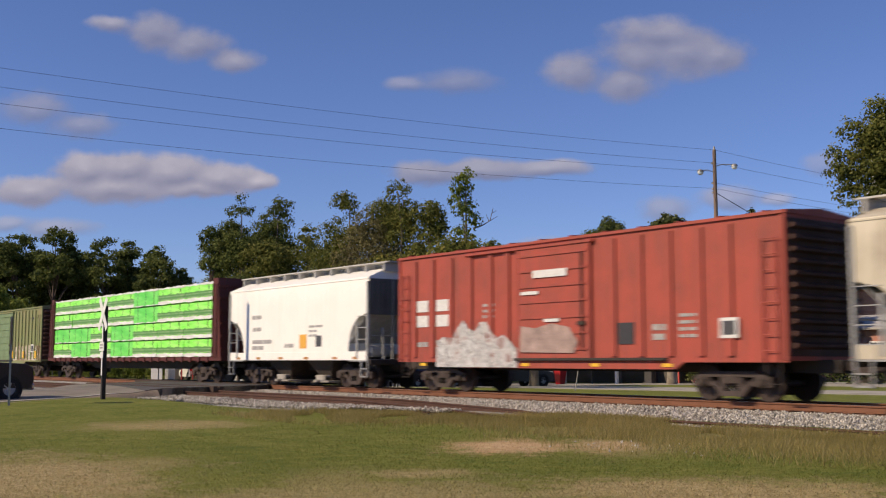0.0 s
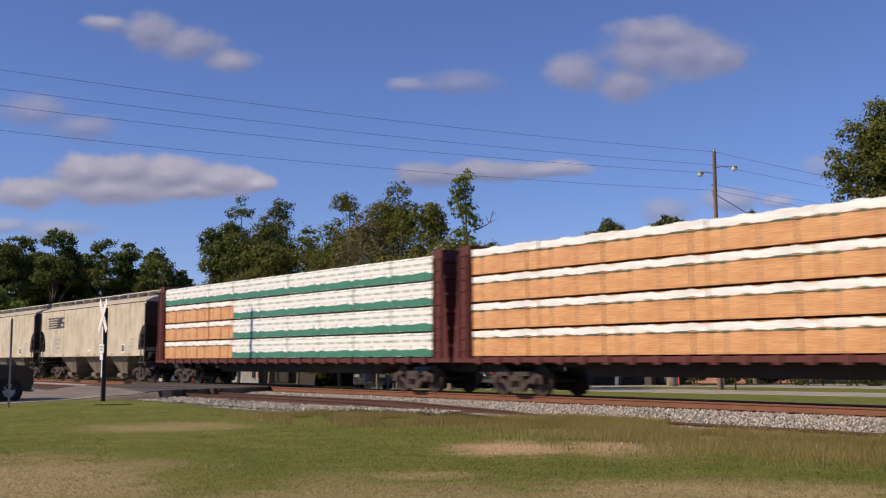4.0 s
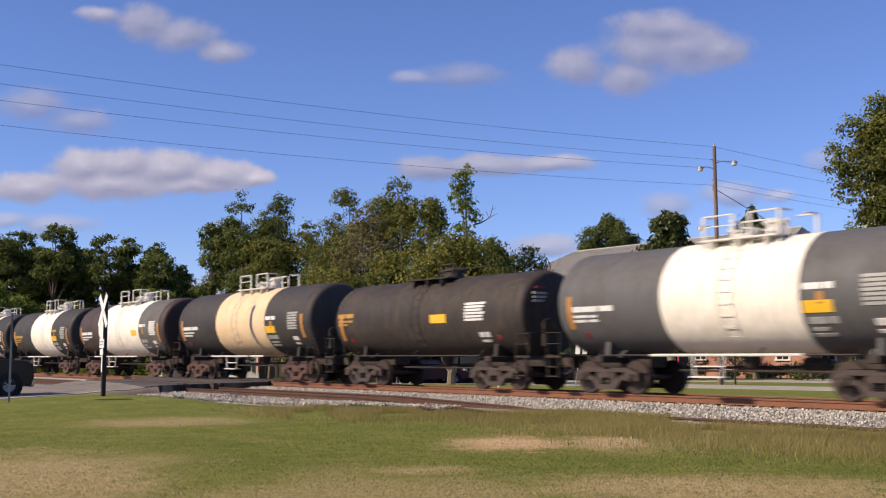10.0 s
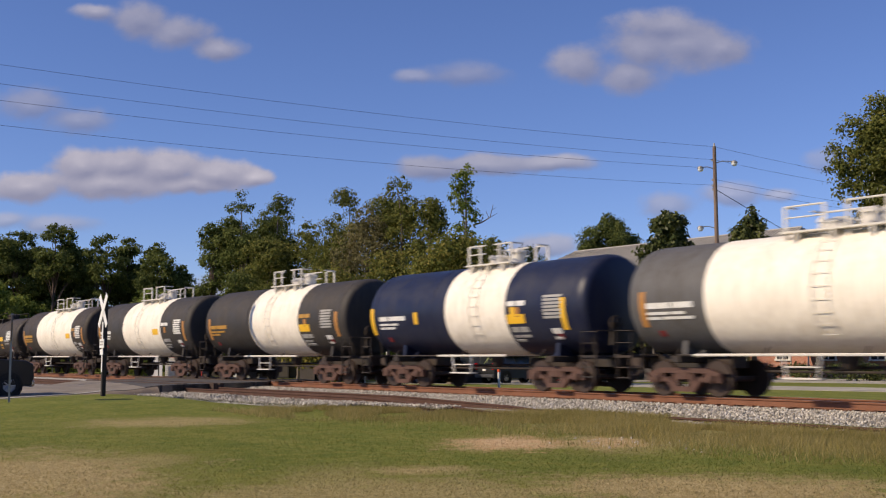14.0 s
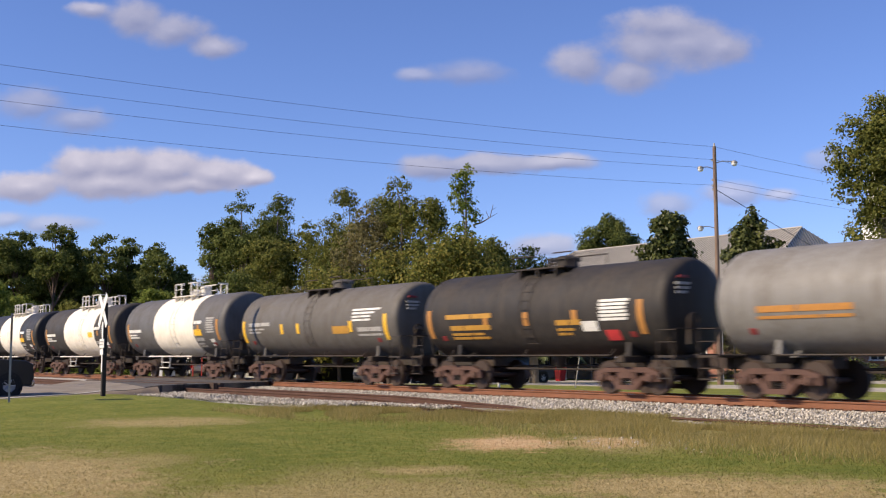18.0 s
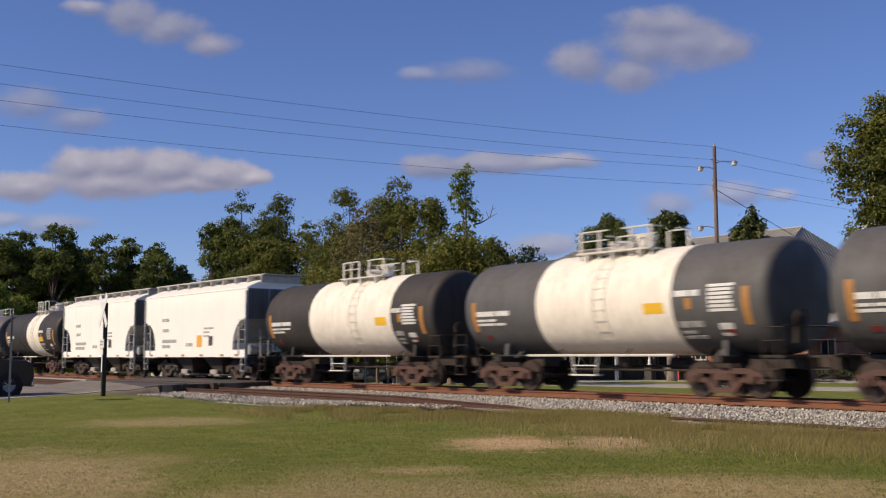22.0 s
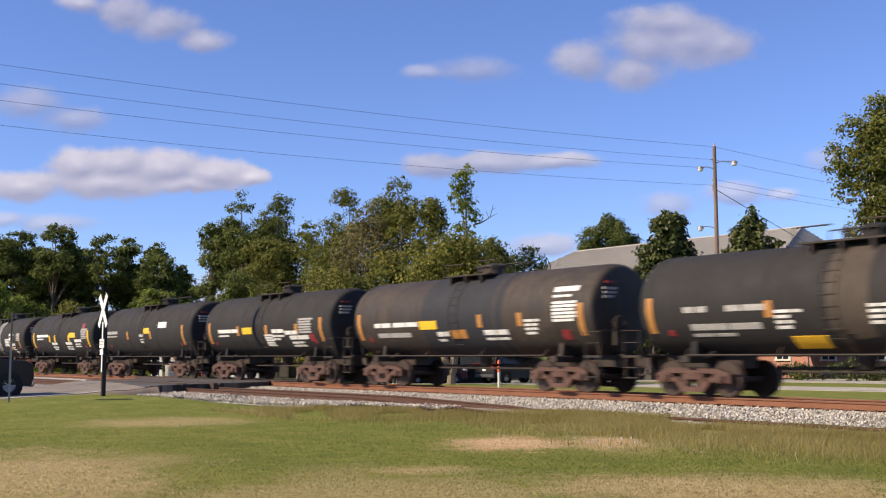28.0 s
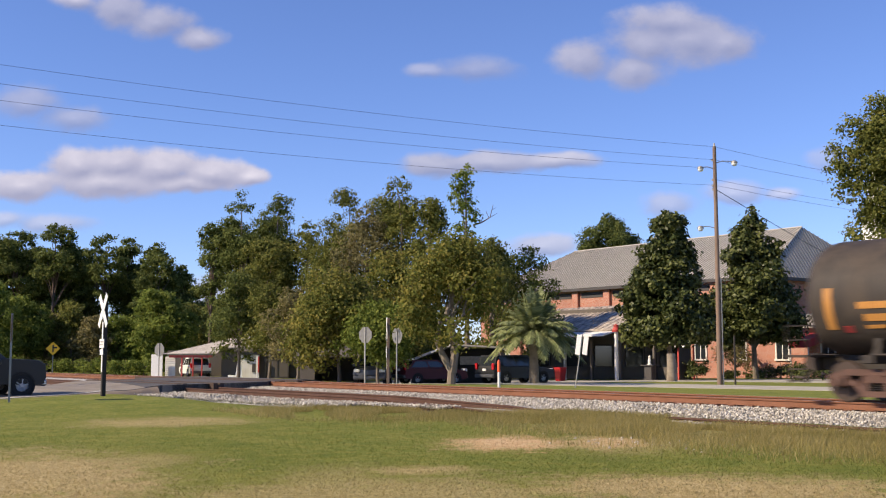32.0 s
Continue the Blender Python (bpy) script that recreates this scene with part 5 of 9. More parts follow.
def blade_mat():
    def build(nt, p):
        c, fine, tiny = lawn_colour(nt)
        geo = nt.nodes.new("ShaderNodeNewGeometry")
        v = ramp(nt, geo.outputs["Random Per Island"], [(0.0, GREY(0.40)), (1.0, GREY(0.66))])
        c = mix(nt, 0.6, c, v, "OVERLAY")
        nt.links.new(c, p.inputs["Base Color"])
        tr, ms = nt.nodes.new("ShaderNodeBsdfTranslucent"), nt.nodes.new("ShaderNodeMixShader")
        nt.links.new(c, tr.inputs["Color"])
        ms.inputs[0].default_value = 0.55
        nt.links.new(p.outputs[0], ms.inputs[1])
        nt.links.new(tr.outputs[0], ms.inputs[2])
        nt.links.new(ms.outputs[0], nt.nodes["Material Output"].inputs["Surface"])
        p.inputs["Roughness"].default_value = 0.7
        p.inputs["Specular IOR Level"].default_value = 0.2
    return material("grass_blades", build)


def leaf_mat(name, dark, mid, light, through=0.25, rough=0.6, gloss=0.06):
    def build(nt, p):
        geo = nt.nodes.new("ShaderNodeNewGeometry")
        a = noise_tex(nt, geo.outputs["Position"], 0.55, 4, 0.65)
        f = mix(nt, 0.38, a, geo.outputs["Random Per Island"])
        c = ramp(nt, f, [(0.27, dark), (0.5, mid), (0.76, light)])
        nt.links.new(c, p.inputs["Base Color"])
        p.inputs["Roughness"].default_value = rough
        p.inputs["Specular IOR Level"].default_value = gloss
        tr, ms = nt.nodes.new("ShaderNodeBsdfTranslucent"), nt.nodes.new("ShaderNodeMixShader")
        nt.links.new(c, tr.inputs["Color"])
        ms.inputs[0].default_value = through
        nt.links.new(p.outputs[0], ms.inputs[1])
        nt.links.new(tr.outputs[0], ms.inputs[2])
        nt.links.new(ms.outputs[0], nt.nodes["Material Output"].inputs["Surface"])
    return material(name, build)


def stone_mat(name, stops, scale=2.0):
    def build(nt, p):
        geo = nt.nodes.new("ShaderNodeNewGeometry")
        f = mix(nt, 0.6, noise_tex(nt, geo.outputs["Position"], scale, 4, 0.6), geo.outputs["Random Per Island"])
        nt.links.new(ramp(nt, f, stops), p.inputs["Base Color"])
        p.inputs["Roughness"].default_value = 0.9
    return material(name, build)


def bed_mat():
    def build(nt, p):
        geo = nt.nodes.new("ShaderNodeNewGeometry")
        v = nt.nodes.new("ShaderNodeTexVoronoi")
        v.inputs["Scale"].default_value = 16
        nt.links.new(geo.outputs["Position"], v.inputs["Vector"])
        sep = nt.nodes.new("ShaderNodeSeparateXYZ")
        nt.links.new(geo.outputs["Position"], sep.inputs[0])
        grey = ramp(nt, v.outputs["Color"], [(0.1, (0.16, 0.15, 0.14)), (0.5, (0.34, 0.33, 0.31)), (0.9, (0.56, 0.55, 0.52))])
        rust = ramp(nt, v.outputs["Color"], [(0.1, (0.07, 0.036, 0.022)), (0.9, (0.18, 0.09, 0.05))])
        r = nt.nodes.new("ShaderNodeMapRange")
        ab = nt.nodes.new("ShaderNodeMath")
        ab.operation = "ABSOLUTE"
        nt.links.new(sep.outputs[1], ab.inputs[0])
        wob = noise_tex(nt, geo.outputs["Position"], 1.5, 3)
        ad = nt.nodes.new("ShaderNodeMath")
        ad.operation = "ADD"
        nt.links.new(ab.outputs[0], ad.inputs[0])
        nt.links.new(wob, ad.inputs[1])
        nt.links.new(ad.outputs[0], r.inputs["Value"])
        r.inputs["From Min"].default_value, r.inputs["From Max"].default_value = 1.75, 1.35
        nt.links.new(mix(nt, r.outputs[0], grey, rust), p.inputs["Base Color"])
        p.inputs["Roughness"].default_value = 0.95
        bump(nt, p, v.outputs["Distance"], 0.9, 0.04)
    return material("crushed_stone_bed", build)


def asphalt(name, col, spread=0.3):
    def build(nt, p):
        geo = nt.nodes.new("ShaderNodeNewGeometry")
        a = noise_tex(nt, geo.outputs["Position"], 0.6, 5, 0.65)
        b = noise_tex(nt, geo.outputs["Position"], 38, 2, 0.6)
        lo, hi = tuple(k * (1 - spread) for k in col), tuple(k * (1 + spread) for k in col)
        nt.links.new(mix(nt, 0.35, ramp(nt, a, [(0.3, lo), (0.7, hi)]), ramp(nt, b, [(0.3, GREY(0.3)), (0.7, GREY(0.7))]), "OVERLAY"), p.inputs["Base Color"])
        p.inputs["Roughness"].default_value = 0.9
        bump(nt, p, b, 0.4, 0.01)
    return material(name, build)


M.update({
    "lawn": lawn_mat(), "blades": blade_mat(), "bed": bed_mat(),
    "stone": stone_mat("pale_crushed_stone", [(0.15, (0.14, 0.125, 0.10)), (0.5, (0.36, 0.33, 0.28)), (0.85, (0.64, 0.59, 0.51))]),
    "weed": leaf_mat("dry_weeds", (0.20, 0.180, 0.055), (0.32, 0.270, 0.095), (0.48, 0.395, 0.18), 0.5),
    "rail": paint("rusty_rail_steel", (0.20, 0.085, 0.045), 0.75, 0.45, (0.12, 0.055, 0.03), streak=False),
    "rail_top": plain("polished_rail_head", (0.42, 0.40, 0.38), 0.28, 0.85),
    "rail_old": paint("dark_rusted_rail", (0.085, 0.042, 0.028), 0.8, 0.5, (0.045, 0.026, 0.018), streak=False),
    "tie": paint("rust_stained_tie", (0.17, 0.085, 0.050), 0.9, 0.5, (0.08, 0.05, 0.035), streak=False),
    "tie_dark": paint("creosoted_timber", (0.055, 0.036, 0.028), 0.9, 0.5, (0.10, 0.075, 0.055), streak=False),
    "asphalt": asphalt("worn_grey_asphalt", (0.205, 0.175, 0.138)),
    "asphalt_dark": asphalt("dark_patched_asphalt", (0.070, 0.064, 0.060)),
    "dirt": asphalt("gravelly_brown_dirt", (0.20, 0.155, 0.11), 0.45),
    "road_line": asphalt("worn_white_edge_line", (0.50, 0.48, 0.44), 0.25),
    "drive": asphalt("pale_sandy_street", (0.36, 0.33, 0.27)),
})


def sheet(name, xs, ys, mat, lift=0.0, height=gz):
    nx, ny = len(xs), len(ys)
    v = [(x, y, height(x, y) + lift) for x in xs for y in ys]
    f = [(i * ny + j, (i + 1) * ny + j, (i + 1) * ny + j + 1, i * ny + j + 1) for i in range(nx - 1) for j in range(ny - 1)]
    me = bpy.data.meshes.new(name)
    me.from_pydata(v, [], f)
    me.shade_smooth()
    me.materials.append(mat)
    return new(name, me)


def spread_out(near, far, n, reach):
    out = [near + (far - near) * i / n for i in range(n + 1)]
    lo, hi = [], []
    d = (far - near) / n
    while near - sum(lo) > -reach:
        d *= 1.45
        lo.append(d)
    a, b, left, right = near, far, [], []
    for k in lo:
        a -= k
        b += k
        left.insert(0, a)
        right.append(b)
    return left + out + right


ground = sheet("ground", spread_out(-110, 10, 120, 2600), spread_out(-26, 60, 86, 2600), M["lawn"])
tagged(ground, "mown green lawn with straw-coloured dry patches", "ground", kind="structure")


# ---- track ----
RAIL = [(-0.070, 0), (0.070, 0), (0.066, 0.012), (0.012, 0.03), (0.009, 0.115), (0.034, 0.13), (0.036, 0.16), (0.028, 0.168), (-0.028, 0.168), (-0.036, 0.16), (-0.034, 0.13), (-0.009, 0.115), (-0.012, 0.03), (-0.066, 0.012)]


def rail_shape(x0, x1, y, top, head=True):
    return Shape().slab_x([(y + a, top - 0.168 + b) for a, b in RAIL], x0, x1)


track = thing("main_track", (0, 0, 0), "rusty railway track on pale crushed stone", "track", kind="structure")
bed = Shape().slab_x([(-3.5, -0.62), (-3.35, -0.36), (-2.1, -0.21), (2.1, -0.21), (3.3, -0.45), (3.5, -0.7)], -1500, 1500)
part("ballast_bed", bed, M["bed"], track)
for y in (-0.7525, 0.7525):
    part("rail", rail_shape(-1500, 1500, y, 0.0), M["rail"], track)
    part("rail_head", Shape().box(-1500, 1500, y - 0.026, y + 0.026, -0.004, 0.002), M["rail_top"], track, "bright worn running band")
for i in range(150):
    part("tie", lambda: Shape().box(-0.115, 0.115, -1.3, 1.3, -0.36, -0.172, 0.015), M["tie"], track, at=(-84 + i * 0.54, random.uniform(-0.03, 0.03), random.uniform(-0.012, 0.004)), key="tie")
    for y in (-0.7525, 0.7525):
        if i > 70:
            part("tie_plate", lambda: Shape().box(-0.1, 0.1, -0.17, 0.17, -0.176, -0.160, 0.004), M["rail"], track, at=(-84 + i * 0.54, y, 0.0), key="tie_plate")

siding = thing("siding_track", (0, 0, 0), "disused siding with dark rusted rails sunk in weeds", "track", kind="structure")
SY = -5.05
part("ballast_bed", Shape().slab_x([(SY - 3.0, -0.60), (SY - 2.5, -0.40), (SY - 1.7, -0.31), (SY + 1.9, -0.31), (SY + 2.4, -0.5)], -140, -27), M["bed"], siding)
part("ballast_bed", Shape().slab_x([(SY - 1.5, -0.70), (SY - 1.1, -0.42), (SY + 1.9, -0.32), (SY + 2.4, -0.6)], -27.0, -21.5), M["bed"], siding)
SINK = ([-140, -27, -22, -18, 60], [-0.13, -0.13, -0.27, -0.46, -0.50])
SINK_FAR = ([-140, -27, -22, -19, -16.5, -11.5, -9.5, 60], [-0.13, -0.13, -0.25, -0.40, -0.31, -0.31, -0.42, -0.46])
for y, sink in ((SY - 0.7525, SINK), (SY + 0.7525, SINK_FAR)):
    part("rail", Shape().loft([[(x, y + a, float(np.interp(x, *sink)) - 0.168 + b) for a, b in RAIL] for x in sink[0]]), M["rail_old"], siding)
for i in range(150):
    x = -92 + i * 0.56
    part("tie", lambda: Shape().box(-0.115, 0.115, -1.25, 1.25, -0.2, 0.0, 0.015), M["tie_dark"], siding, at=(x, SY + random.uniform(-0.06, 0.06), float(np.interp(x, *SINK)) - 0.165 - (0.06 if x > -22 else 0) + random.uniform(-0.02, 0.005)), key="tie_dark")


verge = Shape()
for x in range(82):
    verge.v += [(-21.5 + x, yy, zz) for yy, zz in ((-5.6, -0.47), (-4.8, -0.405), (-3.9, -0.365), (-3.5 + 0.1 * math.sin(x * 1.9), -0.35), (-3.35, -0.45), (-5.6, -0.8))]
    if x:
        verge.f += [(6 * x - 6 + j, 6 * x + j, 6 * x + (j + 1) % 6, 6 * x - 6 + (j + 1) % 6) for j in range(6)]
tagged(part("grass_verge", verge, M["lawn"]), "grass verge grown over the buried siding", "verge", kind="structure")


# ---- the road over the tracks ----
ROAD_R = [(-14.0, -52.0), (-25.0, -31.0), (-34.7, -14.4), (-36.9, -9.9), (-38.4, -6.9), (-41.2, -1.2), (-47.5, 6.0), (-54.0, 14.0)]
ROAD_L = [(-24.0, -58.0), (-33.5, -36.0), (-42.5, -16.0), (-46.3, -8.6), (-49.6, -4.6), (-54.5, 1.0), (-60.5, 8.0), (-66.0, 16.0)]


def along(line, t):
    k = min(len(line) - 2, int(t))
    u = t - k
    return tuple(line[k][i] + (line[k + 1][i] - line[k][i]) * u for i in (0, 1))


def road_z(x, y):
    return gz(x, y) + (-0.02 - gz(x, y)) * smooth((9.0 - abs(y + 2.2)) / 4.5) + 0.012


def ribbon(name, a, b, t0, t1, mat, lift=0.0, n=60, m=6, depth=0.25):
    rows = []
    for i in range(n + 1):
        t = t0 + (t1 - t0) * i / n
        p, q = along(a, t), along(b, t)
        row = []
        for j in range(m + 1):
            x, y = p[0] + (q[0] - p[0]) * j / m, p[1] + (q[1] - p[1]) * j / m
            row.append((x, y, road_z(x, y) + lift))
        rows.append(row + [(x, y, z - depth) for x, y, z in reversed(row)])
    return Shape().loft(rows)


road = part("road", ribbon("road", ROAD_R, ROAD_L, 0, 7, M["asphalt"]), M["asphalt"])
tagged(road, "worn grey asphalt road crossing the tracks", "road", kind="structure")
rows = []
for i in range(31):
    t = 1.6 + 2.3 * i / 30
    (x, y), (lx, ly) = along(ROAD_R, t), along(ROAD_L, t)
    k = math.hypot(x - lx, y - ly)
    row = []
    for j in range(4):
        d = (-0.15, 0.35, 0.85 + 0.15 * math.sin(i * 1.7), 1.5 + 0.25 * math.sin(i * 1.1))[j] * 0.55
        qx, qy = x + (x - lx) / k * d, y + (y - ly) / k * d
        row.append((qx, qy, [road_z(x, y) - 0.012, road_z(x, y) - 0.03, (road_z(x, y) + gz(qx, qy)) / 2, gz(qx, qy) - 0.03][j]))
    rows.append(row + [(a, b, c - 0.4) for a, b, c in reversed(row)])
shoulder = part("road_shoulder", Shape().loft(rows), M["dirt"])
tagged(shoulder, "bare gravelly dirt shoulder beside the road", "road shoulder", kind="structure")
inner = [tuple(r[i] + (l[i] - r[i]) * 0.035 for i in (0, 1)) for r, l in zip(ROAD_R, ROAD_L)]
outer = [tuple(r[i] + (l[i] - r[i]) * 0.010 for i in (0, 1)) for r, l in zip(ROAD_R, ROAD_L)]
line = part("edge_line", ribbon("edge_line", outer, inner, 0.2, 3.3, None, 0.004, 40, 1, 0.01), M["road_line"])
tagged(line, "worn white line along the road's edge", "road marking", kind="structure")
dark = part("crossing_surface", ribbon("crossing_surface", ROAD_R, ROAD_L, 3.72, 6.0, None, 0.010, 30, 6, 0.3), M["asphalt_dark"])
tagged(dark, "dark patched asphalt between and beside the rails", "road", kind="structure")
for y, top in ((-0.7525, 0.0), (0.7525, 0.0), (SY - 0.7525, 0.0), (SY + 0.7525, 0.0)):
    for side in (-0.13, 0.13):
        p = part("crossing_timber", Shape().box(-56.0 if y > -2 else -49.0, -41.5 if y > -2 else -39.2, y + side - 0.09, y + side + 0.09, -0.2, 0.028, 0.012), M["tie_dark"])
        tagged(p, "dark timber plank beside the rail at the crossing", "timber", "crossing timbers")

street_s = [(60, 27), (-20, 19.3), (-30, 17.0), (-39, 13.8), (-48, 11.5), (-60, 10.5), (-90, 10.0), (-160, 10)]
street_n = [(60, 34), (-24, 25.5), (-34, 23.2), (-44, 22.0), (-54, 19.8), (-64, 18.0), (-92, 17.0), (-160, 17)]


def flat_ribbon(a, b, lift, n=70, m=4):
    rows = []
    for i in range(n + 1):
        t = (len(a) - 1) * i / n
        p, q = along(a, t), along(b, t)
        row = [(p[0] + (q[0] - p[0]) * j / m, p[1] + (q[1] - p[1]) * j / m) for j in range(m + 1)]
        rows.append([(x, y, gz(x, y) + lift) for x, y in row] + [(x, y, gz(x, y) - 0.2) for x, y in reversed(row)])
    return Shape().loft(rows)


st = part("street", flat_ribbon(street_s, street_n, 0.02), M["drive"])
tagged(st, "pale sandy street running beside the railway", "road", kind="structure")
lot = part("parking_lot", flat_ribbon([(-20, 33), (-36, 32), (-45, 29), (-54, 21.5), (-66, 19.5)], [(-24, 44), (-42, 42), (-56, 38.6), (-64.5, 36.8), (-76, 32)], 0.014), M["drive"])
tagged(lot, "pale worn forecourt before the shops", "pavement", kind="structure")


# ---- loose stones and grass ----
def fast_mesh(name, verts, faces_n, idx, mat):
    """verts: (n, 3) array; idx: flat corner list of faces with faces_n corners."""
    me = bpy.data.meshes.new(name)
    nf = len(idx) // faces_n
    me.vertices.add(len(verts))
    me.vertices.foreach_set("co", np.ascontiguousarray(verts, dtype=np.float32).ravel())
    me.loops.add(len(idx))
    me.loops.foreach_set("vertex_index", np.ascontiguousarray(idx, dtype=np.int32))
    me.polygons.add(nf)
    me.polygons.foreach_set("loop_start", np.arange(0, len(idx), faces_n, dtype=np.int32))
    me.update(calc_edges=True)
    me.materials.append(mat)
    return me


def stones(pts, size, rng, mat, name):
    n = len(pts)
    octa = np.array([(1, 0, 0), (-1, 0, 0), (0, 1, 0), (0, -1, 0), (0, 0, 1), (0, 0, -1)], float)
    tri = np.array([0, 2, 4, 2, 1, 4, 1, 3, 4, 3, 0, 4, 2, 0, 5, 1, 2, 5, 3, 1, 5, 0, 3, 5])
    s = size * rng.uniform(0.55, 1.35, (n, 1, 1)) * rng.uniform(0.6, 1.2, (n, 1, 3))
    v = octa[None] * s * rng.uniform(0.7, 1.25, (n, 6, 1))
    a = rng.uniform(0, 6.28, n)
    c, sn = np.cos(a)[:, None], np.sin(a)[:, None]
    t = rng.uniform(-0.7, 0.7, n)[:, None]
    x, y, z = v[..., 0], v[..., 1], v[..., 2]
    y, z = y * np.cos(t) - z * np.sin(t), y * np.sin(t) + z * np.cos(t)
    v = np.stack([x * c - y * sn, x * sn + y * c, z], -1) + pts[:, None, :]
    idx = (tri[None] + 6 * np.arange(n)[:, None]).ravel()
    return new(name, fast_mesh(name, v.reshape(-1, 3), 3, idx, mat))


rs = np.random.RandomState(4)
n = 20000
xs = -8 - 50 * rs.beta(1.0, 1.6, n)
ys = rs.uniform(-3.5, -1.25, n)
ys = -1.25 + (ys + 1.25) * np.interp(xs, [-23, -18, -13, -9], [1.0, 1.12, 1.0, 0.8])
zs = np.interp(ys, [-3.8, -3.5, -3.35, -2.1, -1.2], [-0.37, -0.36, -0.35, -0.21, -0.21]) + rs.uniform(-0.01, 0.03, n)
p1 = np.stack([xs, ys, zs], 1)
n = 5200
xs = rs.uniform(-38.4, -22.5, n)
ys = SY - rs.uniform(1.2, 3.4, n) * np.clip((-xs - 21.0) / 8, 0.35, 1.0)
xs = np.maximum(xs, np.interp(ys, [-9.9, -6.9], [-36.7, -38.2]))
zs = np.interp(ys, [SY - 3.4, SY - 2.5, SY - 1.7, SY - 0.9], [-0.30, -0.33, -0.29, -0.29]) + rs.uniform(-0.01, 0.05, n)
p2 = np.stack([xs, ys, zs], 1)
n = 700
xs = rs.uniform(-16.5, -10.5, n)
ys = rs.normal(SY + 0.45, 0.22, n)
k3 = np.abs(np.abs(ys - SY) - 0.7525) > 0.13
xs, ys = xs[k3], ys[k3]
n = len(xs)
p3 = np.stack([xs, ys, np.full(n, -0.415) + rs.uniform(0, 0.03, n)], 1)
n = 90
xs, ys = rs.normal(-12.9, 1.1, n), rs.normal(-9.2, 0.55, n)
p4 = np.stack([xs, ys, np.array([gz(x, y) for x, y in zip(xs, ys)]) - 0.014], 1)
b = stones(np.concatenate([p1, p2, p3, p4]), 0.034, rs, M["stone"], "ballast_stones")
tagged(b, "pale grey crushed stones beside the rails", "ballast", kind="stuff")


def blades(pts, high, wide, rng, mat, name, lean=0.5):
    n = len(pts)
    a = rng.uniform(0, 6.283, n)
    h = high * rng.uniform(0.5, 1.4, n)
    w = wide * rng.uniform(0.6, 1.4, n)
    dx, dy = np.cos(a) * w, np.sin(a) * w
    lx, ly = rng.normal(0, lean, n) * h, rng.normal(0, lean, n) * h
    v = np.stack([np.stack([pts[:, 0] - dx, pts[:, 1] - dy, pts[:, 2] - 0.01], 1), np.stack([pts[:, 0] + dx, pts[:, 1] + dy, pts[:, 2] - 0.01], 1), np.stack([pts[:, 0] + lx, pts[:, 1] + ly, pts[:, 2] + h], 1)], 1)
    return new(name, fast_mesh(name, v.reshape(-1, 3), 3, np.arange(3 * n), mat))


ground_z = np.vectorize(gz)


def gzv(x, y):
    """The ground's height with the verge on it."""
    return np.where((x > -21.5) & (y > -5.6), np.interp(y, [-5.6, -4.8, -3.9, -3.5], [-0.47, -0.405, -0.365, -0.35]), ground_z(x, y))


n = 200000
r = 10.5 + 26 * rs.beta(1.0, 1.7, n)
turn = YAW + rs.uniform(-0.43, 0.43, n)
xs, ys = EYE.x - np.sin(turn) * r, EYE.y + np.cos(turn) * r
keep = (ys < np.where(xs > -22.5, -3.7, SY - 1.6 - 1.4 * np.clip((-xs - 24) / 5, 0, 1))) & ~((xs < -30.5) & (ys > -15.5 + (-31 - xs) * 1.6))
xs, ys, r = xs[keep], ys[keep], r[keep]
pts = np.stack([xs, ys, gzv(xs, ys)], 1)
lawn = blades(pts, 0.022, 0.006, rs, M["blades"], "lawn_grass", 1.5)
tagged(lawn, "short mown grass, green and straw-coloured", "grass", kind="stuff")
n = 110000
xs = rs.uniform(-27, -5, n)
ys = SY - 1.25 + 2.2 * np.clip((xs + 23) / 3, 0, 1) - 0.9 * np.clip((xs + 17) / 2, 0, 1) + rs.uniform(0, 0.3, n) - np.abs(rs.normal(0, 2.1, n))
clump = np.array([noise.noise((x * 0.55, y * 0.8, 3.0)) for x, y in zip(xs, ys)])
keep = (clump > -0.22) & (ys > -10.5)
xs, ys, c2 = xs[keep], ys[keep], clump[keep]
pts = np.stack([xs, ys, gzv(xs, ys)], 1)
weeds = blades(pts, 0.13, 0.006, rs, M["weed"], "tall_weeds", 0.5)
tagged(weeds, "taller half-dry weeds along the track side", "grass", kind="stuff")
n = 5000
xs, ys = rs.uniform(-10.2, -9.0, n), rs.normal(SY + 0.15, 0.30, n)
pts = np.stack([xs, ys, np.full(n, -0.36)], 1)
tuft = blades(pts, 0.24, 0.006, rs, M["blades"], "grass_tuft", 0.6)
tagged(tuft, "grass tuft growing over the disused rail", "grass", kind="stuff")


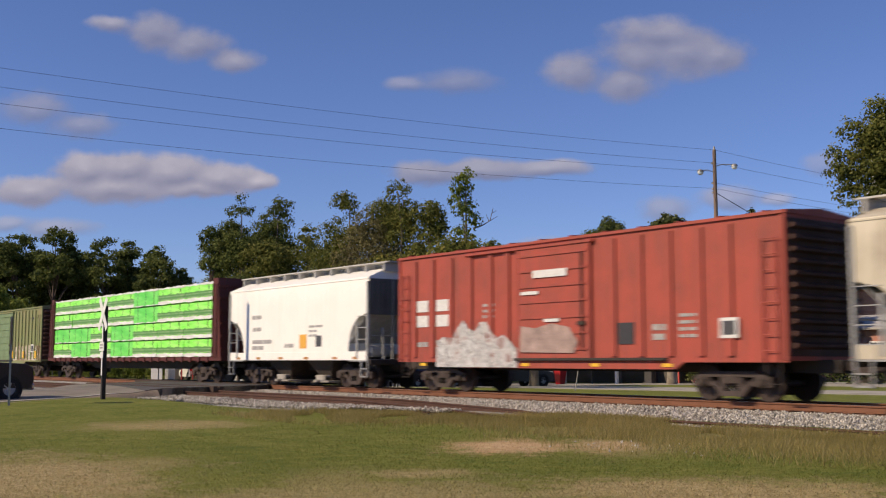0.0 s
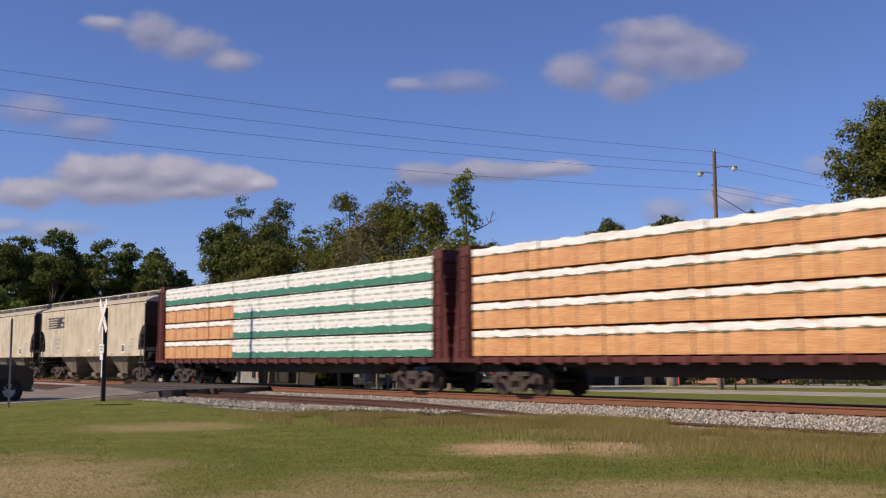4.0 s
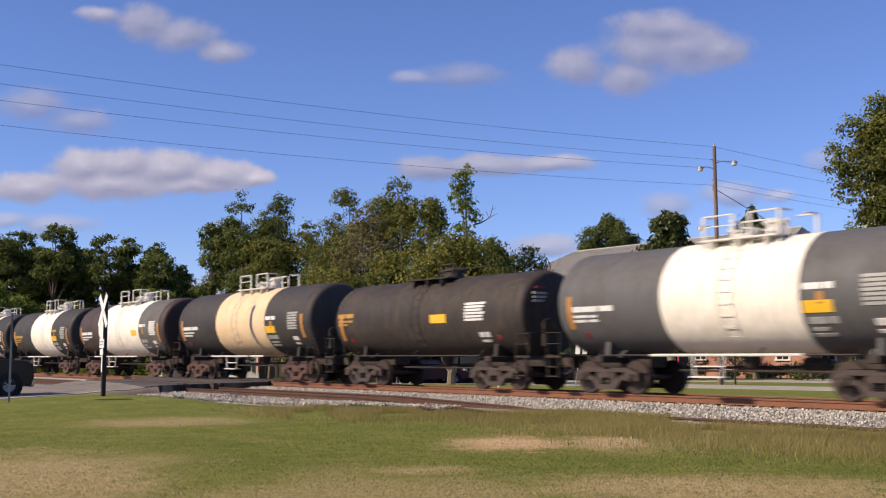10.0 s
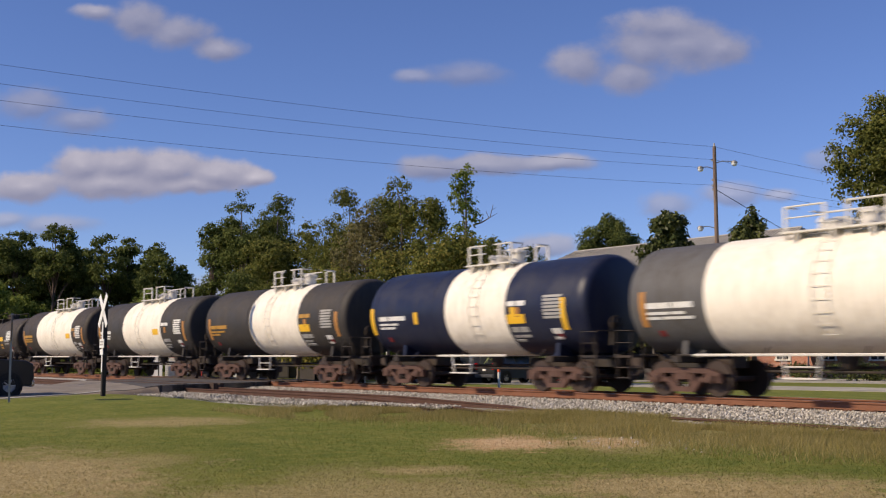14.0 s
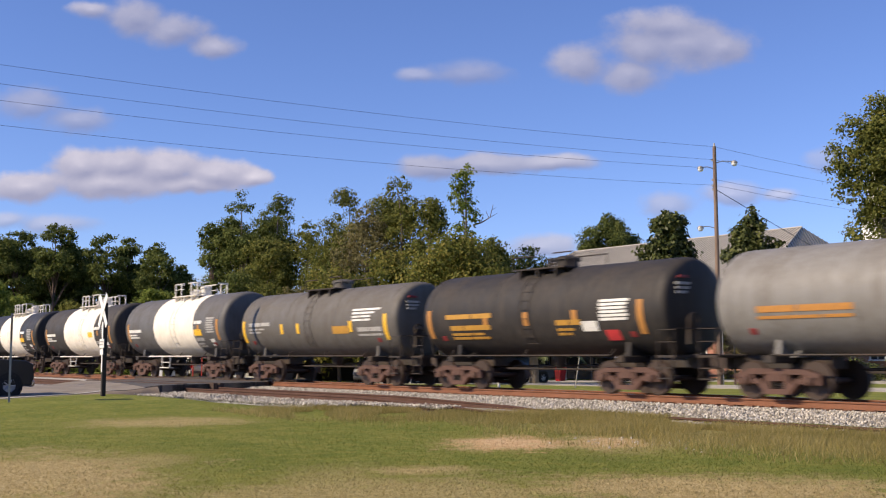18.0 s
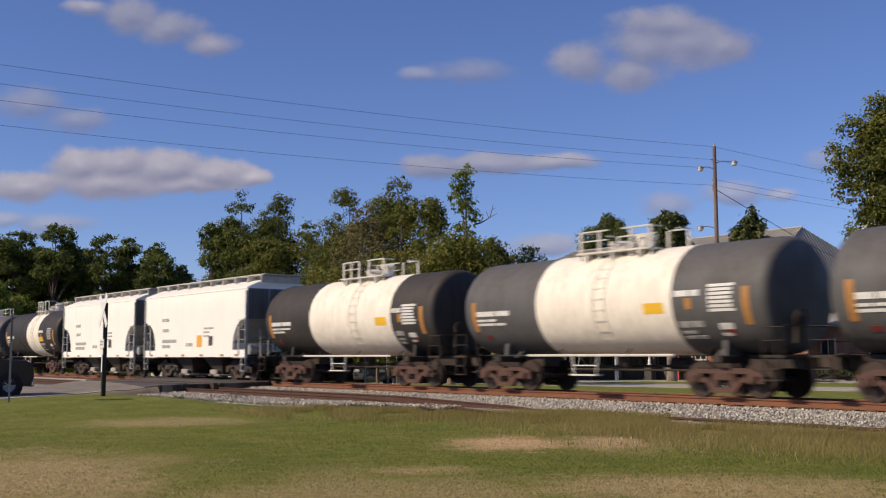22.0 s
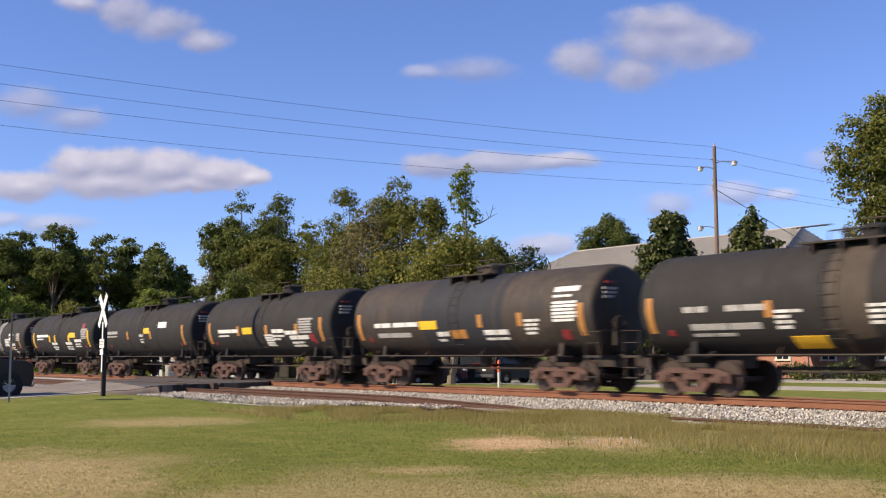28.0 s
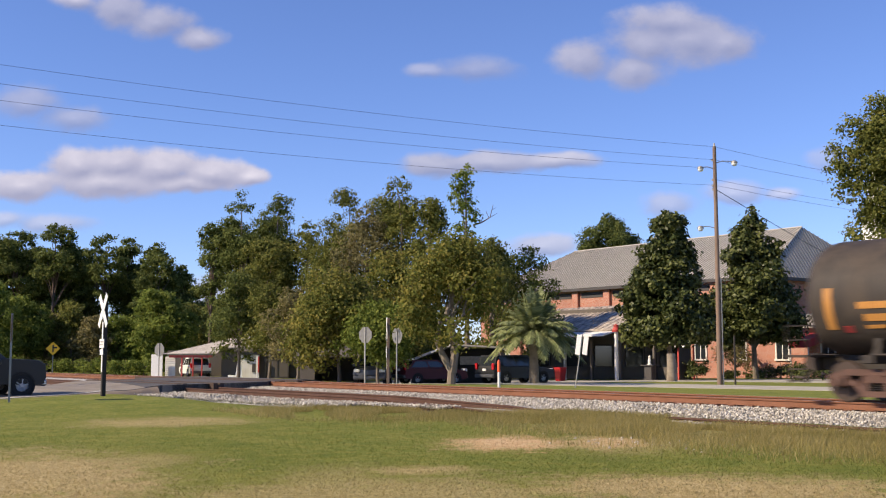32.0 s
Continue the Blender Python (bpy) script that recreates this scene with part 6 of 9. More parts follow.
# ---- trees ----
M.update({
    "bark": paint("grey_bark", (0.20, 0.165, 0.13), 0.9, 0.6, (0.07, 0.055, 0.045)),
    "bark_pale": paint("pale_smooth_bark", (0.22, 0.18, 0.14), 0.9, 0.5, (0.16, 0.12, 0.09)),
    "bark_pine": paint("brown_pine_bark", (0.12, 0.085, 0.065), 0.9, 0.6, (0.05, 0.035, 0.03)),
    "leaf_oak": leaf_mat("olive_leaves", (0.070, 0.086, 0.020), (0.158, 0.172, 0.043), (0.285, 0.27, 0.075), 0.45),
    "leaf_gold": leaf_mat("yellowing_leaves", (0.080, 0.100, 0.022), (0.175, 0.183, 0.042), (0.34, 0.28, 0.072), 0.45),
    "leaf_green": leaf_mat("fresh_green_leaves", (0.075, 0.110, 0.022), (0.17, 0.215, 0.042), (0.30, 0.33, 0.075), 0.45),
    "leaf_dark": leaf_mat("dark_glossy_leaves", (0.024, 0.034, 0.011), (0.062, 0.078, 0.020), (0.17, 0.18, 0.055), 0.2, 0.4, 0.2),
    "leaf_pine": leaf_mat("pine_needles", (0.050, 0.072, 0.020), (0.118, 0.145, 0.04), (0.22, 0.235, 0.07), 0.4),
    "leaf_brown": leaf_mat("grey_brown_twigs", (0.11, 0.10, 0.045), (0.20, 0.18, 0.08), (0.31, 0.27, 0.12), 0.42),
    "palm_leaf": leaf_mat("grey_green_fronds", (0.16, 0.19, 0.085), (0.3, 0.34, 0.15), (0.46, 0.47, 0.25), 0.45),
    "palm_bark": paint("ringed_palm_trunk", (0.26, 0.22, 0.17), 0.9, 0.6, (0.11, 0.085, 0.06), streak=False),
})


def leaf_cloud(centres, sigma, per, size, rng, out=None):
    """Leaves in loose tufts round the centres; out: the way each tuft faces."""
    n = len(centres) * per
    c = np.repeat(centres, per, axis=0)
    sg = np.repeat(np.asarray(sigma), per)[:, None] if np.ndim(sigma) else sigma
    d = rng.normal(0, 1, (n, 3))
    p = c + d * sg * np.array([1, 1, 0.7])
    nrm = rng.normal(0, 0.75, (n, 3)) + np.array([0, 0, 0.45])
    if out is not None:
        nrm += np.repeat(out, per, axis=0) * 0.7 + d * 0.4
    nrm /= np.linalg.norm(nrm, axis=1)[:, None] + 1e-9
    u = np.cross(nrm, rng.normal(0, 1, (n, 3)))
    u /= np.linalg.norm(u, axis=1)[:, None] + 1e-9
    w = np.cross(nrm, u)
    s = size * rng.uniform(0.6, 1.4, (n, 1))
    u, w = u * s * 0.62, w * s * 0.40
    v = np.stack([p - u, p - u * 0.1 - w, p + u, p - u * 0.1 + w], 1)
    return v.reshape(-1, 3)


def tree(kind, x, y, h, wide, seed, leaf="leaf_oak", size=0.22, dense=1.0, bark="bark", label="", low=None, category="tree", name=None, lean=0.0, r0=None, group="", extra=()):
    """A trunk with limbs and a crown of many leaves; h: height, wide: crown's width; extra: further lobes (aside, height, radius)."""
    rng = np.random.RandomState(seed)
    z0 = gz(x, y)
    top = thing(name or {"pine": "pine_tree", "shrub": "shrub", "cone": "magnolia_tree"}.get(kind, "broadleaf_tree"), (x, y, z0), label, category, group)
    R = wide / 2
    lobes = []
    if kind == "oak":
        low = 0.16 if low is None else low
        for i in range(int(22 + wide * 1.6)):
            u = rng.uniform(0, 1) ** 0.8
            z = h * (low + (0.93 - low) * u)
            env = R * (0.55 + 0.45 * math.sin(math.pi * min(1, 0.18 + 0.82 * u))) * (1.0 if u < 0.75 else 0.75)
            a, q = rng.uniform(0, 6.283), env * 0.86 * math.sqrt(rng.uniform(0.10, 0.85))
            lr = rng.uniform(0.20, 0.37) * R + 0.42
            lobes.append((q * math.cos(a) + lean * u, q * math.sin(a), z, lr, lr * rng.uniform(0.6, 0.9)))
        lobes.append((lean, 0, h - 0.16 * R - 0.3, 0.20 * R + 0.3, 0.16 * R + 0.3))
    elif kind == "tall":
        low = 0.30 if low is None else low
        for i in range(int(14 + h * 0.6)):
            u = rng.uniform(0, 1)
            z = h * (low + (0.96 - low) * u)
            env = R * (1.0 - 0.55 * u) * (0.75 + 0.5 * rng.rand())
            a, q = rng.uniform(0, 6.283), env * math.sqrt(rng.uniform(0.02, 0.8))
            lr = rng.uniform(0.24, 0.42) * R * (1.1 - 0.4 * u) + 0.30
            lobes.append((q * math.cos(a) + lean * u, q * math.sin(a), z, lr, lr * rng.uniform(0.6, 0.95)))
        lobes.append((lean, 0, h - 0.45, 0.55, 0.5))
    elif kind == "pine":
        low = 0.55 if low is None else low
        for i in range(int(15 + wide)):
            u = rng.uniform(0, 1)
            z = h * (low + (0.95 - low) * u)
            env = R * (1.05 - 0.65 * abs(u - 0.35))
            a, q = rng.uniform(0, 6.283), env * rng.uniform(0.25, 0.95)
            lr = rng.uniform(0.22, 0.34) * R + 0.4
            lobes.append((q * math.cos(a) + lean * u, q * math.sin(a), z, lr, lr * 0.55))
        lobes.append((lean, 0, h - 0.4, 0.3 * R + 0.2, 0.45))
    elif kind == "cone":
        low = 0.24 if low is None else low
        for i in range(int(62 + wide * 4)):
            u = rng.uniform(0, 1) ** 1.35
            z = h * (low + (0.94 - low) * u)
            env = R * max(0.06, 1 - u) ** 0.62 * rng.uniform(0.8, 1.05) * (0.80 + 0.20 * min(1, u / 0.12))
            a, q = rng.uniform(0, 6.283), env * math.sqrt(rng.uniform(0.2, 0.9))
            lr = (rng.uniform(0.14, 0.27) * R + 0.28) * (1.1 - 0.4 * u)
            lobes.append((q * math.cos(a), q * math.sin(a), z, lr, lr * 0.8))
        lobes.append((0, 0, h - 0.35, 0.28, 0.5))
    else:
        low = 0.1
        for i in range(int(7 + wide * 1.5)):
            a, q = rng.uniform(0, 6.283), R * math.sqrt(rng.uniform(0, 0.8))
            z = h * rng.uniform(0.25, 0.78) * (1 - 0.35 * (q / R) ** 2)
            lr = 0.24 * min(R, h) + 0.15
            lobes.append((q * math.cos(a), q * math.sin(a), z, lr, lr * 0.85))
    lobes += [(math.cos(YAW) * a, math.sin(YAW) * a, z, q, q * 0.8) for a, z, q in extra]
    cen, sig, way = [], [], []
    for lx, ly, lz, lr, lh in lobes:
        k = max(6, int(dense * 13.0 * lr * lr / (size / 0.22) ** 0.6))
        d = rng.normal(0, 1, (k, 3)) + np.array([0, 0, 0.25])
        d /= np.linalg.norm(d, axis=1)[:, None]
        rad = rng.uniform(0.35, 1.0, (k, 1)) ** 0.5
        cen.append(np.array([lx, ly, lz]) + d * rad * np.array([lr, lr, lh]))
        way.append(d)
        sig += list((0.11 + 0.095 * lr) * rng.uniform(0.7, 1.3, k))
    v = leaf_cloud(np.concatenate(cen), np.array(sig), 20, size, rng, np.concatenate(way))
    me = fast_mesh("crown", v, 4, np.arange(len(v)), M[leaf])
    crown = new("crown", me)
    crown.parent = top
    r0 = r0 or max(0.05, 0.011 * h + 0.012 * R)
    s = Shape()
    bend = [(lean * u * 0.9 + 0.12 * R * 0.2 * math.sin(5 * u + seed), 0.05 * R * math.sin(3 * u + seed * 2), h * u * 0.9) for u in (0, 0.08, 0.2, 0.35, 0.5, 0.65, 0.8, 1.0)]
    bend[0] = (0, 0, -0.15)
    s.tube(bend, r0 * 1.25, 9, r0 * 0.22)
    part("trunk", s, M[bark], top)
    order = sorted(range(len(lobes)), key=lambda i: -lobes[i][3])[:12 if kind != "shrub" else 4]
    for i in order:
        lx, ly, lz, lr, lh = lobes[i]
        f = min(0.92, max(0.12, lz / h * 0.72))
        k = f / 0.9
        bx = lean * k * 0.9
        b0 = Vector((bx, 0, h * f * 0.95))
        b1 = Vector((lx, ly, lz))
        mid = b0.lerp(b1, 0.5) + Vector((0, 0, 0.12 * (b1 - b0).length))
        part("limb", Shape().tube([b0, mid, b1], r0 * 0.42 * (1.1 - 0.6 * f) + 0.015, 5, 0.02), M[bark], top)
    return top


def bare_twig(parent, base, seed):
    """A dead forked branch."""
    rng = random.Random(seed)
    s = Shape()
    b = Vector(base)
    s.tube([b, b + Vector((0.4, 0.5, 0.2)), b + Vector((0.8, 1.05, 0.6)), b + Vector((0.95, 1.25, 1.6))], 0.07, 5, 0.02)
    for t, d in ((Vector((0.4, 0.5, 0.2)), Vector((0.1, 0.15, 0.7))), (Vector((0.8, 1.05, 0.6)), Vector((0.35, 0.45, 0.35))), (Vector((0.75, 1.0, 0.55)), Vector((-0.15, -0.2, 0.6))), (Vector((0.9, 1.2, 1.2)), Vector((0.2, 0.25, 0.2)))):
        s.tube([b + t, b + t + d], 0.03, 4, 0.012)
    part("dead_branch", s, M["bark"], parent, "bare dead branch forking at its tip")


def fork(ob, mat):
    """A pale forked trunk standing free under the crown."""
    part("limb", Shape().tube([(0, 0, -0.1), (0.02, 0.02, 0.7), (-0.25, -0.36, 1.5), (-0.42, -0.62, 2.3), (-0.30, -0.45, 3.2)], 0.24, 8, 0.11), mat, ob)
    part("limb", Shape().tube([(0.03, 0.05, 0.6), (0.12, 0.14, 1.5), (0.05, 0.08, 2.6), (-0.15, -0.2, 3.5), (0.1, 0.1, 4.6)], 0.24, 8, 0.10), mat, ob)
    part("limb", Shape().tube([(0.02, 0.05, 2.8), (0.35, 0.5, 3.5), (0.5, 0.7, 4.6)], 0.10, 6, 0.05), mat, ob)


tree("oak", -148.0, 13.4, 16.3, 10.8, 100, "leaf_pine", label="tall dark leafy tree at the wood edge", size=0.245, dense=1.05)
tree("pine", -144.3, 18.3, 17.7, 7.9, 101, "leaf_pine", bark="bark_pine", label="tall pine with a bare trunk and ragged crown", size=0.245, dense=1.05)
tree("pine", -139.4, 21.5, 18.5, 6.4, 102, "leaf_pine", bark="bark_pine", label="tall pine with a bare trunk and ragged crown", size=0.245, dense=1.05)
tree("oak", -148.9, 22.1, 16.3, 11.3, 103, "leaf_pine", label="tall dark leafy tree at the wood edge", size=0.245, dense=1.05)
tree("oak", -143.3, 26.2, 15.0, 6.7, 104, "leaf_pine", label="tall dark leafy tree at the wood edge", size=0.245, dense=1.05)
tree("pine", -135.5, 26.6, 17.1, 5.7, 105, "leaf_pine", bark="bark_pine", label="tall pine with a bare trunk and ragged crown", size=0.245, dense=1.05)
tree("pine", -139.6, 31.0, 17.3, 5.9, 106, "leaf_pine", bark="bark_pine", label="tall pine with a bare trunk and ragged crown", size=0.245, dense=1.05)
tree("pine", -133.9, 32.0, 15.7, 5.8, 107, "leaf_pine", bark="bark_pine", label="tall pine with a bare trunk and ragged crown", size=0.245, dense=1.05)
tree("oak", -141.0, 32.5, 14.0, 9.8, 108, "leaf_pine", label="tall dark leafy tree at the wood edge", size=0.245, dense=1.05)
tree("oak", -141.8, 38.0, 12.8, 6.2, 109, "leaf_pine", label="tall dark leafy tree at the wood edge", size=0.245, dense=1.05)
tree("pine", -144.9, 42.3, 12.0, 5.6, 110, "leaf_pine", bark="bark_pine", label="tall pine with a bare trunk and ragged crown", size=0.245, dense=1.05)
tree("oak", -152.4, 48.9, 10.5, 6.8, 111, "leaf_pine", label="tall dark leafy tree at the wood edge", size=0.245, dense=1.05)
tree("oak", -129.7, 30.9, 15.9, 6.3, 112, "leaf_pine", label="tall dark leafy tree at the wood edge", size=0.245, dense=1.05)
tree("oak", -129.7, 34.1, 13.5, 4.3, 113, "leaf_pine", label="tall dark leafy tree at the wood edge", size=0.245, dense=1.05)
tree("oak", -141.8, 24.9, 15.9, 8.0, 114, "leaf_pine", label="tall dark leafy tree at the wood edge", size=0.245, dense=1.05)
tree("oak", -148.5, 17.7, 17.1, 8.8, 115, "leaf_pine", label="tall dark leafy tree at the wood edge", size=0.245, dense=1.05)
tree("oak", -121.5, 12.0, 7.9, 7.9, 116, "leaf_green", label="leafy young tree at the wood edge", size=0.235, low=0.12)
tree("oak", -120.0, 17.2, 7.8, 3.7, 117, "leaf_oak", label="leafy young tree at the wood edge", size=0.235, low=0.12)
tree("oak", -123.5, 15.9, 6.3, 5.6, 118, "leaf_brown", label="leafy young tree at the wood edge", size=0.235, low=0.12)
tree("oak", -116.5, 18.5, 5.9, 4.9, 119, "leaf_brown", label="leafy young tree at the wood edge", size=0.235, low=0.12)
tree("oak", -115.7, 21.3, 6.2, 5.5, 120, "leaf_green", label="leafy young tree at the wood edge", size=0.235, low=0.12)
tree("oak", -110.2, 23.4, 8.5, 7.2, 121, "leaf_green", label="leafy young tree at the wood edge", size=0.235, low=0.12)
tree("oak", -116.7, 29.9, 7.7, 5.8, 122, "leaf_oak", label="leafy young tree at the wood edge", size=0.235, low=0.12)
tree("oak", -124.7, 7.7, 7.1, 7.3, 123, "leaf_oak", label="leafy young tree at the wood edge", size=0.235, low=0.12)
tree("oak", -117.0, 7.9, 9.1, 6.3, 124, "leaf_green", label="leafy young tree at the wood edge", size=0.187, low=0.1)
tree("pine", -99.7, 24.0, 14.9, 4.2, 125, "leaf_pine", bark="bark_pine", label="slender pine with a bare trunk", size=0.203, dense=1.3, low=0.5)
tree("tall", -96.1, 25.4, 17.8, 5.0, 126, "leaf_pine", label="tall ragged tree with gaps in its crown", size=0.164, dense=1.5, low=0.3)
tree("tall", -95.8, 29.2, 17.9, 4.7, 127, "leaf_pine", label="tall narrow tree with gaps in its crown", size=0.164, dense=1.5, low=0.3)
tree("oak", -92.9, 26.4, 12.7, 7.5, 128, "leaf_oak", label="broad dark leafy tree by the cottage", size=0.187, low=0.1)
tree("oak", -90.6, 29.4, 14.7, 6.4, 129, "leaf_oak", label="broad olive-green leafy tree", size=0.187, low=0.1)
tree("oak", -85.7, 29.2, 12.2, 4.6, 130, "leaf_pine", label="dark leafy tree behind the line", size=0.187, low=0.1)
tree("oak", -97.8, 26.6, 10.3, 5.0, 131, "leaf_pine", label="dark leafy tree by the carport", size=0.187, low=0.2)
tree("oak", -78.4, 19.0, 7.5, 5.0, 132, "leaf_oak", label="low-hanging leafy tree before the cottage", size=0.156, low=0.3)
tree("oak", -81.6, 17.9, 8.6, 4.4, 167, "leaf_pine", label="dark leafy tree hanging over the cottage roof", size=0.156, low=0.19)
tree("oak", -73.6, 18.8, 6.6, 5.2, 133, "leaf_brown", label="grey-brown leafy tree by the garage", size=0.156, low=0.25)
tree("oak", -100.4, 26.4, 15.9, 5.7, 134, "leaf_pine", label="dense dark leafy tree behind the cottage", size=0.164, low=0.3, dense=1.1)
tree("oak", -98.2, 29.3, 16.6, 6.2, 135, "leaf_pine", label="dense dark leafy tree behind the cottage", size=0.164, low=0.3, dense=1.1)
tree("oak", -80.4, 26.2, 14.2, 5.3, 136, "leaf_oak", label="olive-green leafy tree behind the street", size=0.156, low=0.3, dense=1.1)
tree("oak", -75.1, 28.4, 15.1, 6.1, 137, "leaf_oak", label="olive-green leafy tree behind the street", size=0.156, low=0.3, dense=1.1)
tree("tall", -76.3, 25.1, 15.7, 3.9, 138, "leaf_oak", label="tall olive-green leafy tree", size=0.156, dense=1.4, low=0.3)
tree("oak", -73.7, 25.2, 14.0, 5.9, 139, "leaf_brown", label="thinning grey-brown tree behind the street", size=0.156, low=0.15, dense=0.8)
tree("tall", -71.2, 26.9, 16.2, 5.4, 140, "leaf_oak", label="tall spreading tree with a thin top", size=0.156, dense=1.4, low=0.2)
tree("oak", -69.1, 28.0, 14.4, 4.9, 141, "leaf_oak", label="broad olive-green leafy tree", size=0.172, low=0.15)
tree("tall", -65.7, 29.0, 16.6, 3.9, 142, "leaf_green", label="tall ragged tree with a dead branch", size=0.172, low=0.35, name="ragged_tree")
tree("oak", -61.5, 28.0, 10.7, 3.7, 143, "leaf_oak", label="olive-green tree behind the shops", size=0.164, low=0.15)
tree("oak", -64.1, 34.5, 10.5, 4.0, 144, "leaf_pine", label="dark tree with a thin crown", size=0.156, low=0.2, dense=0.7)
tree("oak", -59.2, 17.9, 8.8, 5.6, 145, "leaf_gold", label="yellowing leafy tree beside the street", size=0.160, low=0.15, dense=1.4)
tree("oak", -56.3, 11.8, 6.4, 6.1, 146, "leaf_gold", label="low spreading yellow-green tree", size=0.155, low=0.20, dense=1.5)
tree("oak", -52.4, 12.0, 4.5, 4.5, 147, "leaf_green", label="fresh green leafy tree by the street", size=0.145, low=0.30, dense=1.5)
tree("oak", -44.6, 11.2, 7.3, 5.8, 148, "leaf_gold", label="yellow-green street tree with a forked pale trunk", size=0.150, low=0.33, dense=1.4, name="street_tree", r0=0.12, bark="bark_pale")
tree("oak", -67.1, 33.8, 10.3, 5.4, 149, "leaf_oak", label="olive-green leafy tree beside the street", size=0.133, low=0.3)
tree("oak", -90.2, 69.6, 18.6, 7.2, 150, "leaf_pine", bark="bark_pine", label="distant pine behind the roof", size=0.203, dense=1.3, low=0.6)
tree("oak", -90.3, 72.7, 17.1, 4.7, 151, "leaf_pine", label="distant dark tree behind the roof", size=0.234)
tree("cone", -49.8, 33.7, 11.5, 7.0, 152, "leaf_dark", label="dense dark magnolia with a pale trunk", size=0.230, dense=1.9, low=0.27)
tree("cone", -51.2, 44.9, 12.7, 7.6, 153, "leaf_dark", label="dense dark magnolia beside the brick building", size=0.230, dense=1.8, low=0.26)
tree("oak", -33.8, 34.6, 16.2, 4.8, 154, "leaf_oak", label="big leafy tree before the white steeple", size=0.150, low=0.52, dense=1.9, extra=((-2.7, 13.0, 0.9), (-3.0, 12.0, 0.8), (-2.0, 14.5, 0.9), (-0.7, 15.7, 0.9), (-2.5, 10.8, 0.8), (-1.1, 9.4, 1.0), (-2.0, 8.6, 0.8), (-2.2, 11.7, 0.9), (-0.9, 13.6, 1.1)))
tree("oak", -35.0, 39.7, 15.6, 5.8, 155, "leaf_oak", label="big leafy tree beside the street", size=0.156, low=0.35)
tree("shrub", -52.5, 39.8, 1.75, 2.1, 156, "leaf_dark", label="rounded dark green clipped bush", category="bush", size=0.120, dense=3)
tree("shrub", -51.3, 48.0, 1.5, 1.9, 157, "leaf_dark", label="rounded dark green clipped bush", category="bush", size=0.120, dense=3)
tree("shrub", -52.4, 46.6, 0.7, 1.6, 158, "leaf_dark", label="rounded dark green clipped bush", category="bush", size=0.120, dense=3)
tree("shrub", -53.7, 44.9, 0.7, 1.3, 159, "leaf_dark", label="rounded dark green clipped bush", category="bush", size=0.120, dense=3)
for hx, hy, hh, hw, hs, tone in ((-38.6, 37.9, 1.5, 3.0, 171, "leaf_dark"), (-36.2, 40.1, 1.7, 3.2, 172, "leaf_green"), (-41.6, 37.3, 1.3, 2.6, 173, "leaf_dark"), (-33.5, 41.0, 1.6, 3.2, 174, "leaf_green")):
    tree("shrub", hx, hy, hh, hw, hs, tone, label="dense green hedge bush on the lawn", category="bush", size=0.120, dense=2.5)
tree("oak", -57.2, 50.1, 3.2, 3.2, 160, "leaf_brown", label="small half-bare tree by the brick wall", size=0.109, dense=0.5)
tree("shrub", -109.7, 11.0, 1.7, 5.0, 161, "leaf_green", label="low green brush along the wood edge", category="bush", size=0.172, dense=2)
tree("shrub", -107.1, 14.3, 1.8, 5.0, 162, "leaf_green", label="low green brush along the wood edge", category="bush", size=0.172, dense=2)
tree("shrub", -104.8, 17.4, 1.8, 5.0, 163, "leaf_green", label="low green brush along the wood edge", category="bush", size=0.172, dense=2)
tree("shrub", -111.5, 8.6, 1.6, 4.4, 164, "leaf_green", label="low green brush along the wood edge", category="bush", size=0.172, dense=2)
tree("shrub", -103.6, 18.9, 1.8, 3.3, 165, "leaf_green", label="low green brush along the wood edge", category="bush", size=0.172, dense=2)
tree("shrub", -113.5, 5.9, 1.4, 5.0, 166, "leaf_green", label="low green brush along the wood edge", category="bush", size=0.172, dense=2)
for ob in list(scene.objects):
    if ob.name == "ragged_tree":
        bare_twig(ob, (0.3, 0.4, 11.9), 3)
    if ob.name == "street_tree":
        fork(ob, M["bark_pale"])


# ---- the wood that closes the distance ----
def wood(name, x0, y0, x1, y1, deep, high, n, seed, label):
    rng = np.random.RandomState(seed)
    t = rng.uniform(0, 1, n)
    d = rng.uniform(0, deep, n)
    L = math.hypot(x1 - x0, y1 - y0)
    nx, ny = -(y1 - y0) / L, (x1 - x0) / L
    top = high * (0.72 + 0.28 * np.sin(t * L * 0.13 + 1.0) * np.sin(t * L * 0.045) + 0.12 * np.sin(t * L * 0.6 + 2))
    z = top * rng.uniform(0.0, 1.0, n) ** 0.8 - 0.8
    c = np.stack([x0 + (x1 - x0) * t + nx * d, y0 + (y1 - y0) * t + ny * d, z], 1)
    v = leaf_cloud(c, 0.8, 14, 0.55, rng)
    ob = new(name, fast_mesh(name, v, 4, np.arange(len(v)), M["leaf_pine"]))
    return tagged(ob, label, "woodland", kind="stuff")


wood("distant_wood", -150.0, -5.0, -118.0, 62.0, 10, 9.0, 5200, 7, "dense dark woodland behind the wood edge")
wood("distant_wood", -118.0, 40.0, -70.0, 110.0, 10, 7.0, 3600, 8, "dense dark woodland behind the houses")


